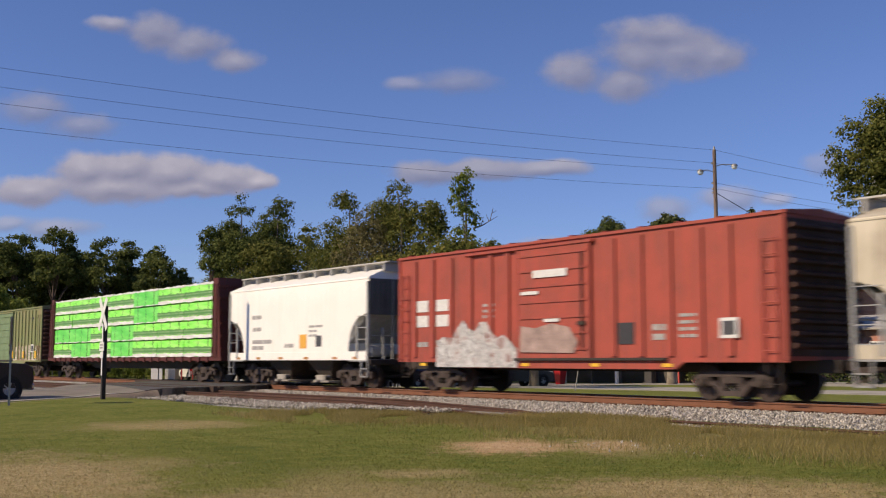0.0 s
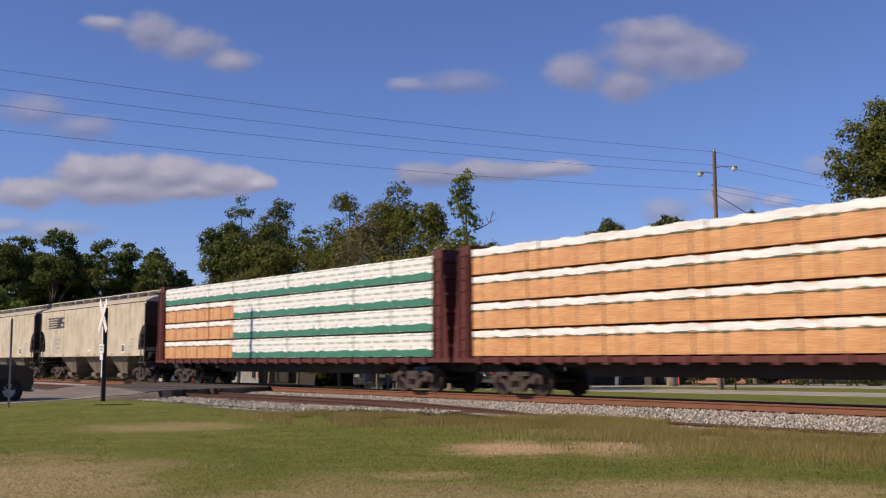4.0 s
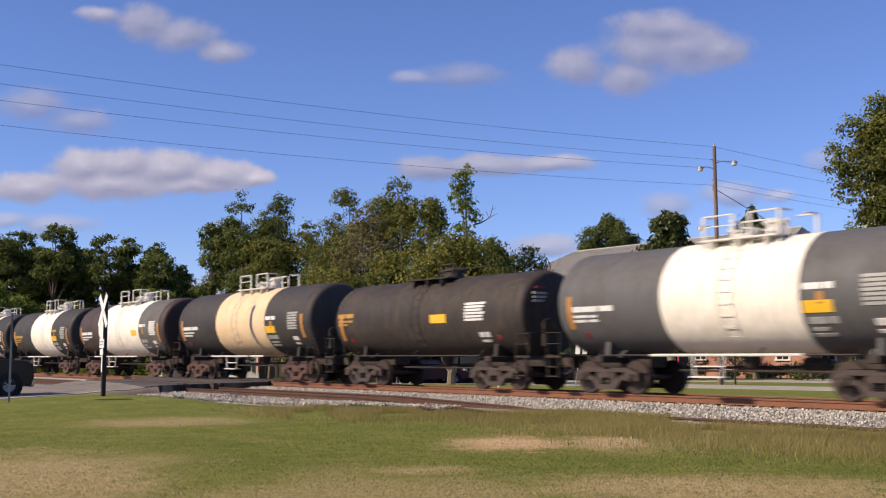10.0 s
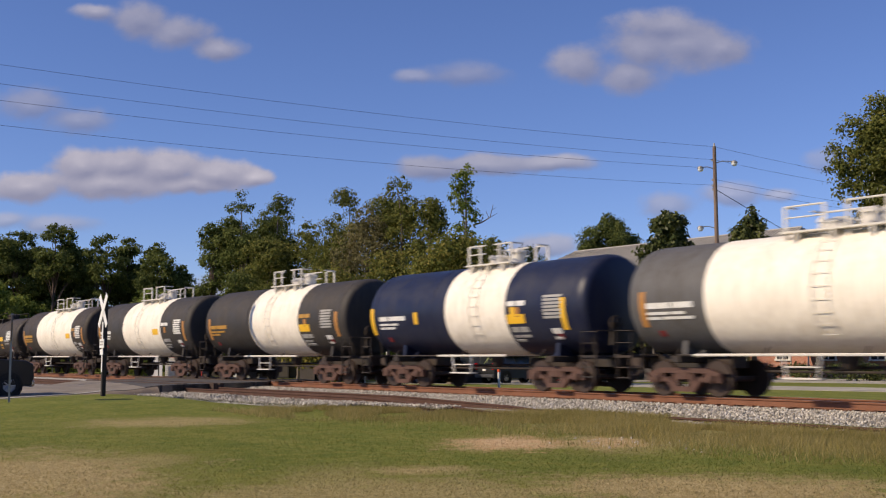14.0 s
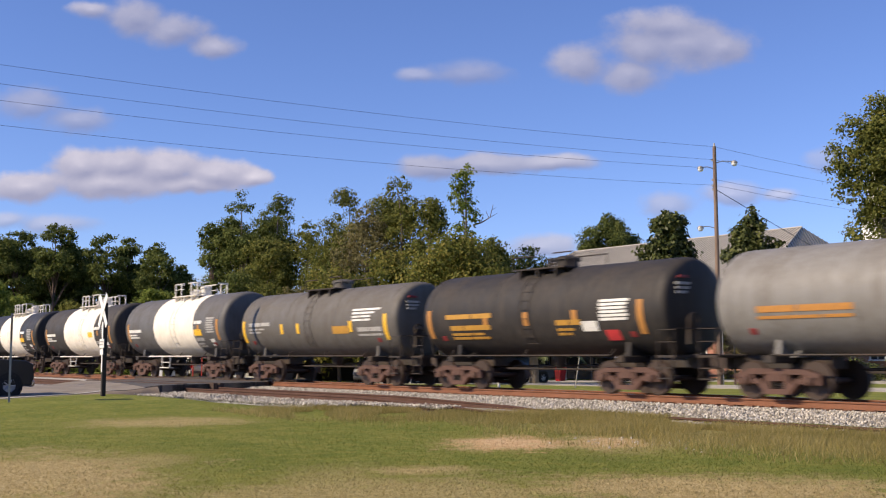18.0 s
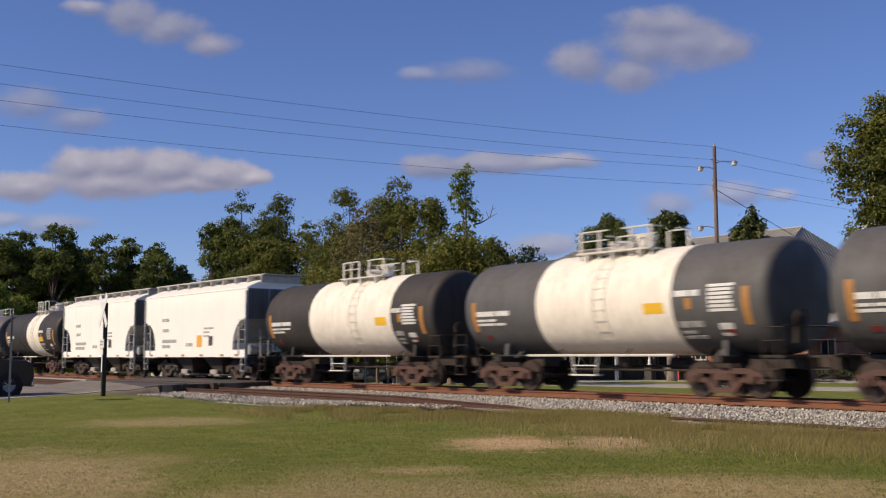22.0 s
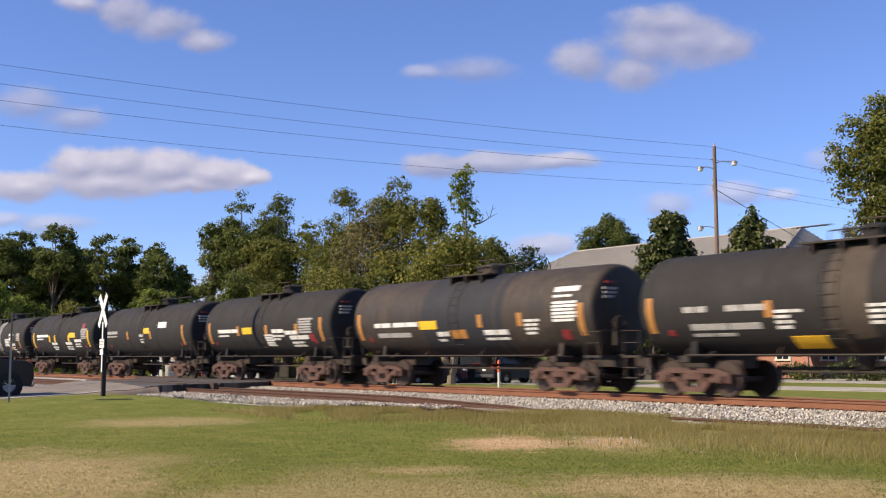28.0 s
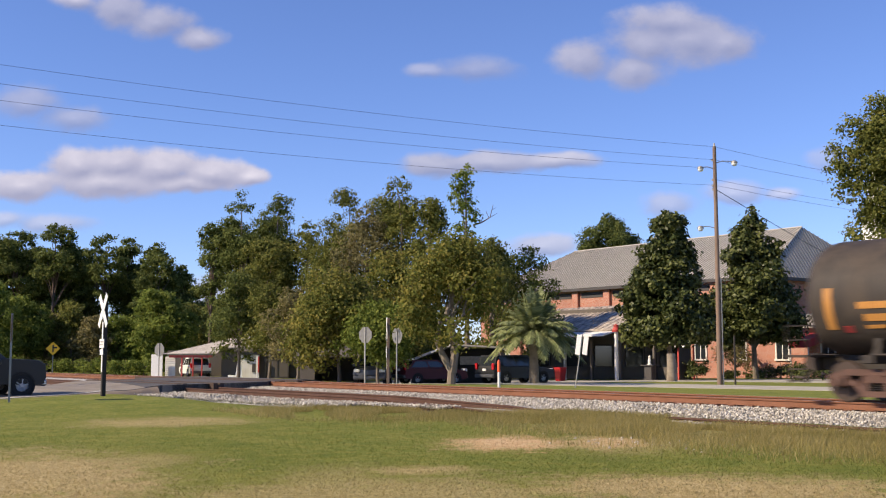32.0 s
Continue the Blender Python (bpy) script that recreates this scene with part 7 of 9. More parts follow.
# ---- buildings, signs and vehicles beyond the line ----
def brick_mat():
    def build(nt, p):
        br, tc, mp = nt.nodes.new("ShaderNodeTexBrick"), nt.nodes.new("ShaderNodeTexCoord"), nt.nodes.new("ShaderNodeMapping")
        mp.inputs["Rotation"].default_value = (radians(90), 0, 0)
        nt.links.new(tc.outputs["Object"], mp.inputs["Vector"])
        nt.links.new(mp.outputs[0], br.inputs["Vector"])
        br.inputs["Color1"].default_value, br.inputs["Color2"].default_value, br.inputs["Mortar"].default_value = (0.40, 0.15, 0.095, 1), (0.32, 0.11, 0.07, 1), (0.42, 0.34, 0.28, 1)
        br.inputs["Scale"].default_value, br.inputs["Brick Width"].default_value, br.inputs["Row Height"].default_value, br.inputs["Mortar Size"].default_value = 1.0, 0.22, 0.075, 0.008
        a = noise_tex(nt, coords(nt), 0.5, 4)
        nt.links.new(mix(nt, 0.5, br.outputs["Color"], ramp(nt, a, [(0.3, GREY(0.35)), (0.7, GREY(0.65))]), "OVERLAY"), p.inputs["Base Color"])
        p.inputs["Roughness"].default_value = 0.9
    return material("red_brick", build)


def glass_mat():
    def build(nt, p):
        p.inputs["Base Color"].default_value = (0.02, 0.025, 0.03, 1)
        p.inputs["Roughness"].default_value = 0.08
        p.inputs["Specular IOR Level"].default_value = 0.7
    return material("dark_window_glass", build)


M.update({
    "brick": brick_mat(), "glass": glass_mat(),
    "roof_metal": paint("grey_standing_seam_metal", (0.40, 0.375, 0.335), 0.6, 0.4, (0.22, 0.20, 0.17)),
    "roof_tin": paint("dark_blotched_tin_roof", (0.50, 0.43, 0.36), 0.75, 0.95, (0.10, 0.08, 0.075), streak=False),
    "trim": plain("white_trim_paint", (0.72, 0.70, 0.66), 0.6),
    "clapboard": paint("white_clapboard", (0.68, 0.67, 0.63), 0.7, 0.3, (0.35, 0.32, 0.28)),
    # board colour darkened to carry the shade under trees and porches
    "shade_wall": paint("shade_dark_grey_boards", (0.11, 0.098, 0.085), 0.85, 0.5, (0.12, 0.10, 0.09)),
    "dark_front": plain("dark_shop_front", (0.05, 0.045, 0.045), 0.7),
    "red_paint": plain("red_painted_wood", (0.42, 0.05, 0.04), 0.6),
    "orange_cap": plain("orange_plastic", (0.80, 0.12, 0.03), 0.5),
    "sign_white": plain("white_sign_sheet", (0.74, 0.73, 0.70), 0.5, var=0.12),
    "sign_back": plain("grey_aluminium", (0.16, 0.16, 0.155), 0.6),
    "sign_yellow": plain("yellow_sign_sheet", (0.88, 0.50, 0.02), 0.5, var=0.1),
    "pole_wood": paint("weathered_pole_wood", (0.22, 0.155, 0.115), 0.9, 0.5, (0.10, 0.07, 0.05)),
    "post_dark": plain("dark_creosote_post", (0.028, 0.024, 0.022), 0.9),
    "steel_post": plain("galvanised_steel", (0.30, 0.29, 0.27), 0.5, 0.5),
    "wire": plain("black_cable", (0.015, 0.015, 0.017), 0.6),
    "lamp_glass": plain("frosted_lamp_glass", (0.72, 0.76, 0.76), 0.25),
    "car_navy": plain("dark_navy_car_paint", (0.006, 0.007, 0.010), 0.35, var=0.1),
    "car_dark": plain("dark_grey_car_paint", (0.012, 0.013, 0.014), 0.45, var=0.1),
    # silver and the darker red below have the trees' shade in their colour
    "car_silver": plain("silver_car_paint", (0.09, 0.095, 0.105), 0.4, 0.3, var=0.1),
    "car_red_shaded": plain("shade_darkened_red_car_paint", (0.085, 0.005, 0.008), 0.55, var=0.1),
    "car_red": plain("red_car_paint", (0.42, 0.015, 0.02), 0.3, var=0.1),
    "car_white": plain("white_car_paint", (0.70, 0.68, 0.62), 0.35, var=0.1),
    "rubber": plain("tyre_rubber", (0.014, 0.014, 0.014), 0.85),
    "chrome": plain("bright_metal", (0.55, 0.55, 0.56), 0.25, 0.9, var=0.08),
    "rim_grey": plain("cast_alloy_rim", (0.42, 0.42, 0.42), 0.45, 0.0, var=0.1),
    # brighter white with the sunshine put into the colour
    "sunny_white": plain("sunlit_white_paint", (0.80, 0.79, 0.75), 0.6, var=0.08),
    "roof_tin_pale": paint("pale_tin_roof", (0.50, 0.46, 0.42), 0.6, 0.6, (0.22, 0.18, 0.15)),
    "awning_red": plain("dull_red_canvas", (0.30, 0.02, 0.03), 0.8),
    "roof_seam": plain("shadowed_roof_seam", (0.22, 0.205, 0.18), 0.7),
    "lens_red": plain("red_lens", (0.45, 0.01, 0.015), 0.2),
    "lens_clear": plain("clear_lens", (0.62, 0.63, 0.62), 0.15),
})

# the long brick building with its hipped metal roof
hall = thing("brick_building", (0, 0, 0), "long red-brick building under a grey standing-seam hip roof", "building")
XL, XR, YF, YB, ZE, ZR = -97.0, -58.6, 56.0, 76.0, 8.0, 13.25
part("wall", Shape().box(XL, XR, YF, YB, -1.2, ZE), M["brick"], hall)
RL, RR, YR = -92.0, -61.4, 66.0
roof = Shape().add([(XL - 0.6, YF - 0.6, ZE), (XR + 0.6, YF - 0.6, ZE), (XR + 0.6, YB + 0.6, ZE), (XL - 0.6, YB + 0.6, ZE), (RL, YR, ZR), (RR, YR, ZR)], [(0, 1, 5, 4), (1, 2, 5), (2, 3, 4, 5), (3, 0, 4), (0, 3, 2, 1)])
rf = part("roof", roof, M["roof_metal"], hall, smooth=False)
part("fascia", Shape().box(XL - 0.62, XR + 0.62, YF - 0.66, YF - 0.55, ZE - 0.26, ZE + 0.03).box(XR + 0.55, XR + 0.66, YF - 0.6, YB + 0.6, ZE - 0.26, ZE + 0.03), M["dark_front"], hall)
for i in range(96):
    x = XL + (XR - XL) * (i + 0.5) / 96
    if x > RR:
        t = (XR + 0.6 - x) / (XR + 0.6 - RR)
    elif x < RL:
        t = (x - XL + 0.6) / (RL - XL + 0.6)
    else:
        t = 1.0
    y1, z1 = YF - 0.6 + (YR - YF + 0.6) * t, ZE + (ZR - ZE) * t
    part("roof_seam", Shape().tube([(x, YF - 0.6, ZE + 0.02), (x, y1, z1 + 0.02)], 0.055, 4), M["roof_seam"], rf)
for i in range(44):
    y = YF - 0.5 + (YB - YF + 1.0) * (i + 0.5) / 44
    t = (y - YF + 0.6) / (YR - YF + 0.6) if y < YR else (YB + 0.6 - y) / (YB + 0.6 - YR)
    part("roof_seam", Shape().tube([(XR + 0.6, y, ZE + 0.02), (XR + 0.6 + (RR - XR - 0.6) * t, y, ZE + (ZR - ZE) * t + 0.02)], 0.055, 4), M["roof_seam"], rf)
part("ridge_cap", Shape().tube([(RL, YR, ZR + 0.03), (RR, YR, ZR + 0.03), (XR + 0.6, YF - 0.6, ZE + 0.04)], 0.09, 5), M["roof_metal"], rf)
for i in range(9):
    x = XL + 2.2 + i * 4.45
    part("pilaster", lambda: Shape().box(-0.42, 0.42, -0.30, 0.0, -1.2, ZE - 0.25, 0.03), M["brick"], hall, at=(x, YF, 0), key="pilaster")
    if i < 8:
        # flat dark strip painted in for the shaded recess under the eave
        part("dark_recess", lambda: Shape().box(-1.5, 1.5, -0.05, 0.03, 0, 0.55), M["dark_front"], hall, at=(x + 2.2, YF, 7.05), key="hall_dark_recess")
        for z0 in (1.2,):
            w = part("window", lambda: Shape().box(-0.55, 0.55, -0.06, 0.03, 0, 1.5), M["glass"], hall, at=(x + 2.2, YF, z0), key="hall_window")
            part("frame", lambda: Shape().box(-0.62, -0.5, -0.10, 0.02, -0.05, 1.55).box(0.5, 0.62, -0.10, 0.02, -0.05, 1.55).box(-0.62, 0.62, -0.10, 0.02, 1.45, 1.57).box(-0.03, 0.03, -0.09, 0.02, 0, 1.5).box(-0.5, 0.5, -0.09, 0.02, 0.72, 0.78), M["trim"], w, key="hall_frame")
            part("sill", lambda: Shape().box(-0.7, 0.7, -0.16, 0.02, -0.12, -0.04, 0.01), M["trim"], w, key="hall_sill")
low = thing("low_brick_wing", (0, 0, 0), "low red-brick wing with white sash windows", "building")
part("wall", Shape().box(-66.0, -40.0, 53.0, 55.9, -1.0, 3.4), M["brick"], low)
part("roof", Shape().slab_x([(52.4, 3.35), (52.4, 3.5), (55.95, 4.6), (55.95, 3.35)], -66.4, -39.6), M["roof_metal"], low)
for i in range(6):
    w = part("window", lambda: Shape().box(-0.6, 0.6, -0.05, 0.03, 0, 1.5), M["glass"], low, at=(-63.0 + i * 4.2, 53.0, 0.9), key="wing_window")
    part("frame", lambda: Shape().box(-0.68, -0.56, -0.10, 0.02, -0.05, 1.57).box(0.56, 0.68, -0.10, 0.02, -0.05, 1.57).box(-0.68, 0.68, -0.10, 0.02, 1.47, 1.58).box(-0.03, 0.03, -0.08, 0.02, 0, 1.5), M["trim"], w, key="wing_frame")
    part("sill", lambda: Shape().box(-0.75, 0.75, -0.18, 0.02, -0.14, -0.04, 0.01), M["trim"], w, key="wing_sill")
aw = thing("entrance_awning", (-51.6, 51.8, gz(-51.6, 51.8)), "small red entrance awning on white posts", "awning")
part("canopy", Shape().slab_x([(-1.0, 2.35), (-1.0, 2.95), (1.4, 3.6), (1.4, 2.9)], -0.9, 0.9), M["awning_red"], aw)
for x in (-0.8, 0.8):
    part("post", Shape().tube([(x, -0.9, 0), (x, -0.9, 2.4)], 0.05, 6), M["trim"], aw)

# shop row with a blotched tin roof over a shaded porch
shop = thing("shop_row", (0, 0, 0), "shaded shop front under a blotched tin porch roof", "shop")
# wall, low porch roof and some posts painted dark for the porch's shade
part("wall", Shape().box(-73.0, -58.6, 41.6, 44.0, -1.2, 5.0).box(-58.6, -56.5, 41.6, 42.3, -1.2, 3.15), M["shade_wall"], shop)
part("porch_roof", Shape().slab_x([(37.6, 3.05), (37.6, 3.15), (43.0, 5.25), (44.3, 5.35), (44.3, 5.05), (43.0, 5.0)], -70.5, -58.6), M["roof_tin"], shop, "tin roof with dark blotches")
for i in range(18):
    x = -70.3 + i * 0.68
    part("roof_rib", lambda: Shape().slab_x([(37.6, 3.14), (37.6, 3.19), (43.0, 5.30), (43.0, 5.25)], -0.03, 0.03), M["roof_tin"], shop, at=(x, 0, 0), key="porch_rib")
part("awning", Shape().slab_x([(36.4, 2.60), (36.4, 2.70), (37.7, 3.02), (37.7, 2.92)], -63.5, -58.6), M["trim"], shop, "pale sagging awning")
part("porch_roof", Shape().slab_x([(38.4, 2.75), (38.4, 2.95), (41.7, 3.3), (41.7, 3.1)], -58.6, -55.2), M["shade_wall"], shop)
for x in (-68.5, -65.0, -62.0, -58.9, -55.5):
    part("porch_post", lambda: Shape().box(-0.09, 0.09, -0.09, 0.09, -1.0, 3.1, 0.01), M["trim" if x < -64 else "shade_wall"], shop, at=(x, 38.6, 0), key=("porch_post", x < -64))
for i, x in enumerate((-71.0, -67.2, -63.6, -60.2, -56.6)):
    w = part("window", lambda: Shape().box(-1.0, 1.0, -0.05, 0.03, 0, 1.7), M["glass"], shop, at=(x, 41.6, 0.3), key="shop_window")
    part("frame", lambda: Shape().box(-1.08, -0.96, -0.09, 0.02, -0.05, 1.78).box(0.96, 1.08, -0.09, 0.02, -0.05, 1.78).box(-1.08, 1.08, -0.09, 0.02, 1.66, 1.8), M["dark_front"], w, key="shop_frame")
part("door", Shape().box(-58.9, -57.9, 41.52, 41.62, -0.7, 1.5, 0.01), M["dark_front"], shop)
red = thing("red_booth", (-53.0, 39.4, gz(-53, 39.4)), "red timber booth with a white ribbed awning", "booth")
part("post", Shape().box(-0.45, -0.35, -0.6, -0.5, 0, 2.4), M["red_paint"], red)
part("side_wall", Shape().box(-0.45, -0.38, -0.5, 0.8, 0, 2.4), M["dark_front"], red)
part("post", Shape().box(0.2, 0.3, 0.3, 0.4, 0, 2.4), M["red_paint"], red)
for i in range(5):
    part("awning_slat", Shape().slab_x([(-1.0 + i * 0.32, 2.35 + i * 0.13), (-1.0 + i * 0.32, 2.42 + i * 0.13), (-0.72 + i * 0.32, 2.54 + i * 0.13), (-0.72 + i * 0.32, 2.47 + i * 0.13)], -0.9, 0.5), M["trim"], red)
part("bench", Shape().box(-1.6, -0.6, -0.5, -0.1, 0.42, 0.48).box(-1.5, -1.4, -0.5, -0.1, 0, 0.42), M["red_paint"], red)
fig = part("lawn_statue", Shape().lathe([(0, 0.16), (0.06, 0.17), (0.10, 0.10), (0.30, 0.14), (0.45, 0.09), (0.50, 0.06), (0.56, 0.10), (0.66, 0.08), (0.70, 0.0)], "z", n=12), M["trim"], at=(-55.6, 38.2, gz(-55.6, 38.2) + 1.13))
tagged(fig, "small white garden statue on a dark pedestal", "statue")
ped = part("pedestal", Shape().box(-0.5, 0.5, -0.3, 0.3, 0, 0.08, 0.01).box(-0.35, 0.35, -0.22, 0.22, 0.06, 1.05, 0.02).box(-0.6, 0.6, -0.35, 0.35, 1.05, 1.13, 0.01), M["dark_front"], at=(-55.6, 38.2, gz(-55.6, 38.2)))
tagged(ped, "dark square pedestal beside the shop porch", "pedestal")
bp = thing("barber_style_post", (-57.4, 36.6, gz(-57.4, 36.6)), "white post with a red lantern-shaped cap", "post")
part("shaft", Shape().box(-0.11, 0.11, -0.11, 0.11, 0, 3.65, 0.02), M["trim"], bp)
part("cap", Shape().lathe([(3.6, 0.30), (3.75, 0.32), (3.95, 0.18), (4.1, 0.20), (4.2, 0.0)], "z", n=10), M["red_paint"], bp)
ac = thing("old_tree_stump", (-46.9, 30.6, gz(-46.9, 30.6)), "pale tall cut tree stump", "stump")
part("stump", Shape().tube([(0, 0, -0.1), (0.02, 0, 0.3), (0, 0.02, 1.0), (-0.03, 0, 1.75)], 0.36, 10, 0.26), M["palm_bark"], ac)
cart = part("red_bin", Shape().loft([[(-x, -y, z), (x, -y, z), (x, y, z), (-x, y, z)] for x, y, z in ((0.25, 0.22, 0.0), (0.33, 0.30, 0.9), (0.36, 0.33, 0.95), (0.36, 0.33, 1.02))]), M["car_red"], at=(-60.6, 33.9, gz(-60.6, 33.9)))
tagged(cart, "red plastic bin before the shop", "bin")

# house with a red-framed carport, and its white neighbour
cp = thing("carport_house", (-95.3, 16.7, gz(-95.3, 16.7)), "white clapboard house with a red-framed carport", "house", turn=YAW)
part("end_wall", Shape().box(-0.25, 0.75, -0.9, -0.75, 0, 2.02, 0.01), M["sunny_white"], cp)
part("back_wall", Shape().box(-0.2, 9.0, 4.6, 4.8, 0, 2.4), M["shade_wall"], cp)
for i in range(9):
    part("board", Shape().slab_x([(-0.30, 0.02 + i * 0.2), (-0.26, 0.23 + i * 0.2), (-0.22, 0.23 + i * 0.2), (-0.22, 0.02 + i * 0.2)], 0.85, 1.75), M["clapboard"], cp)
tin = Shape()
for dz in (0.0, 0.07):
    tin.v += [(0.75, -0.9, 2.04 + dz), (5.6, -0.9, 2.10 + dz), (6.75, 3.2, 3.70 + dz), (4.2, 3.2, 2.62 + dz)]
tin.f = [(0, 1, 2, 3), (7, 6, 5, 4), (0, 4, 5, 1), (1, 5, 6, 2), (2, 6, 7, 3), (3, 7, 4, 0)]
part("carport_roof", tin, M["roof_tin_pale"], cp, "pale metal roof sweeping up to the house", smooth=False)
part("beam", Shape().box(1.3, 5.2, -0.75, -0.63, 1.74, 1.95), M["red_paint"], cp)
for x in (2.45, 3.45, 4.25):
    part("post", lambda: Shape().box(-0.055, 0.055, -0.75, -0.63, 0, 1.9), M["red_paint"], cp, at=(x, 0, 0), key="carport_post")
# house wall takes the shade-darkened boards
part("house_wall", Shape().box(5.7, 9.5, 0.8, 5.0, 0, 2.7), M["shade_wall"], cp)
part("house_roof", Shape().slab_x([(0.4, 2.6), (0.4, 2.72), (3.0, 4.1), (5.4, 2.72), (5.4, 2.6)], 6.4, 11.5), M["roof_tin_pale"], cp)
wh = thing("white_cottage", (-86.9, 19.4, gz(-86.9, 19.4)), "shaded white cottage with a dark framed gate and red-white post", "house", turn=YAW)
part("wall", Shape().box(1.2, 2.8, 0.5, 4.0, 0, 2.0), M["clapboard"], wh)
# side wall and roof of the white cottage painted as shaded
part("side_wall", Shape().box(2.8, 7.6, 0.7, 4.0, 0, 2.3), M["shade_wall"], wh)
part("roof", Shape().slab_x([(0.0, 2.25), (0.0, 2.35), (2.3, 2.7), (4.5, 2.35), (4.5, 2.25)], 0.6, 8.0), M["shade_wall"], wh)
part("window", Shape().box(2.2, 2.48, 0.44, 0.52, 0.5, 1.25), M["dark_front"], wh)
g = part("gate", Shape().box(3.5, 5.35, 0.24, 0.26, 0.12, 1.5), M["shade_wall"], wh, "dark mesh gate")
for x in (3.4, 4.36, 5.3):
    part("gate_frame", lambda: Shape().box(0, 0.10, 0.2, 0.3, 0, 1.62), M["dark_front"], g, at=(x, 0, 0), key="gate_upright")
for z in (0.05, 1.54):
    part("gate_frame", lambda: Shape().box(3.5, 5.3, 0.21, 0.29, 0, 0.09), M["dark_front"], g, at=(0, 0, z), key="gate_bar")
part("corner_post", Shape().box(2.66, 2.80, -0.2, -0.06, 0, 1.9), M["sunny_white"], wh)
part("corner_post", Shape().box(2.80, 2.92, -0.2, -0.06, 0.5, 1.85), M["red_paint"], wh)
lb = part("leaning_board", Shape().slab([(0.86, 0), (1.06, 0), (1.22, 1.85), (1.12, 1.85)], -0.2, -0.12), M["sunny_white"], wh, "white boards leaning together")
part("leaning_board", Shape().slab([(1.30, 0), (1.52, 0), (1.24, 1.85), (1.14, 1.85)], -0.12, -0.04), M["sunny_white"], wh)
part("trough", Shape().box(0.25, 0.85, -0.2, 0.2, 0.0, 0.25, 0.02), M["sunny_white"], wh)
dg = thing("dark_garage", (-68.4, 15.6, gz(-68.4, 15.6)), "open garage with a deep dark doorway and grey side wall", "garage", turn=YAW)
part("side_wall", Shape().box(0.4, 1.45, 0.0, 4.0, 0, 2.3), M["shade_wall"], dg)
# inner walls painted near black for the shade inside the doorway
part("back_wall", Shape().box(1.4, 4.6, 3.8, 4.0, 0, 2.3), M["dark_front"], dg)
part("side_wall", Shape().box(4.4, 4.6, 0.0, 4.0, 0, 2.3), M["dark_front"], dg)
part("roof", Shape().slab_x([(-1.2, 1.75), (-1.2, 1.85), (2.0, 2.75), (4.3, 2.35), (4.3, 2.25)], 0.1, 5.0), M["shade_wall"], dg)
sh = thing("open_shed", (-57.2, 19.4, gz(-57, 19.4)), "open shed with a low white-edged roof", "shed", turn=radians(50))
part("roof", Shape().slab([(-1.6, 1.35), (-1.6, 1.45), (1.3, 2.55), (4.6, 2.35), (4.6, 2.25), (1.3, 2.45)], -1.2, 3.0), M["roof_metal"], sh)
part("roof_edge", Shape().slab([(-1.65, 1.32), (-1.65, 1.46), (1.3, 2.58), (1.3, 2.44)], -1.24, -1.16), M["trim"], sh)
for x in (-1.2, 1.4, 4.3):
    for y in (-1.0, 2.8):
        part("post", lambda: Shape().box(-0.07, 0.07, -0.07, 0.07, 0, 2.3), M["shade_wall"], sh, at=(x, y, -0.9 if x < -1 else 0), key=("shed_post", x))
part("back_wall", Shape().box(-1.4, 4.4, 2.9, 3.0, -0.2, 2.3), M["dark_front"], sh)
part("back_window", Shape().box(1.7, 3.2, 2.85, 2.92, 1.2, 1.75), M["trim"], sh)

# church steeple far behind the trees
ste = thing("church_steeple", (-83.2, 115.1, 0), "slender white church steeple with a pointed spire", "steeple")
part("tower", Shape().box(-1.5, 1.5, -1.5, 1.5, -1.2, 20.0, 0.1), M["trim"], ste)
part("belfry", Shape().lathe([(20.0, 1.35), (20.2, 1.45), (20.4, 1.1), (23.6, 1.0), (23.8, 1.2), (24.1, 1.15)], "z", n=8), M["trim"], ste)
part("spire", Shape().lathe([(24.0, 1.0), (26.0, 0.62), (34.5, 0.05), (34.6, 0.0)], "z", n=8), M["trim"], ste)

# ---- pole and wires ----
px0, py0 = -37.80, 23.96
pole = thing("utility_pole", (px0, py0, gz(px0, py0)), "tall weathered wooden utility pole with three lamp arms", "utility pole")
PT = 12.37 - gz(px0, py0)
part("pole", Shape().tube([(0, 0, -0.3), (0, 0, 4), (0.02, 0, 8), (0, 0, PT)], 0.145, 10, 0.095), M["pole_wood"], pole)
part("pole_cap", Shape().lathe([(PT, 0.11), (PT + 0.03, 0.06), (PT + 0.2, 0.03), (PT + 0.2, 0.0)], "z", n=8), M["steel_post"], pole)
LEFT = Vector((-0.606, -0.795, 0))
for zz, side, run_ in ((11.19, 1, 0.65), (11.5, -1, 0.95), (7.95, 1, 0.72)):
    z = zz - gz(px0, py0)
    d = LEFT * side
    arm = part("lamp_arm", Shape().tube([(0, 0, z - 0.05), d * 0.4 + Vector((0, 0, z + 0.08)), d * run_ + Vector((0, 0, z + 0.06))], 0.025, 6), M["steel_post"], pole)
    e = d * (run_ + 0.12)
    part("lamp_head", Shape().lathe([(z + 0.10, 0.0), (z + 0.10, 0.10), (z + 0.02, 0.17), (z - 0.03, 0.18)], "z", at=(e.x, e.y, 0), n=12), M["steel_post"], arm)
    part("lamp_lens", Shape().lathe([(z - 0.03, 0.16), (z - 0.12, 0.15), (z - 0.18, 0.09), (z - 0.20, 0.0)], "z", at=(e.x, e.y, 0), n=12), M["lamp_glass"], arm)
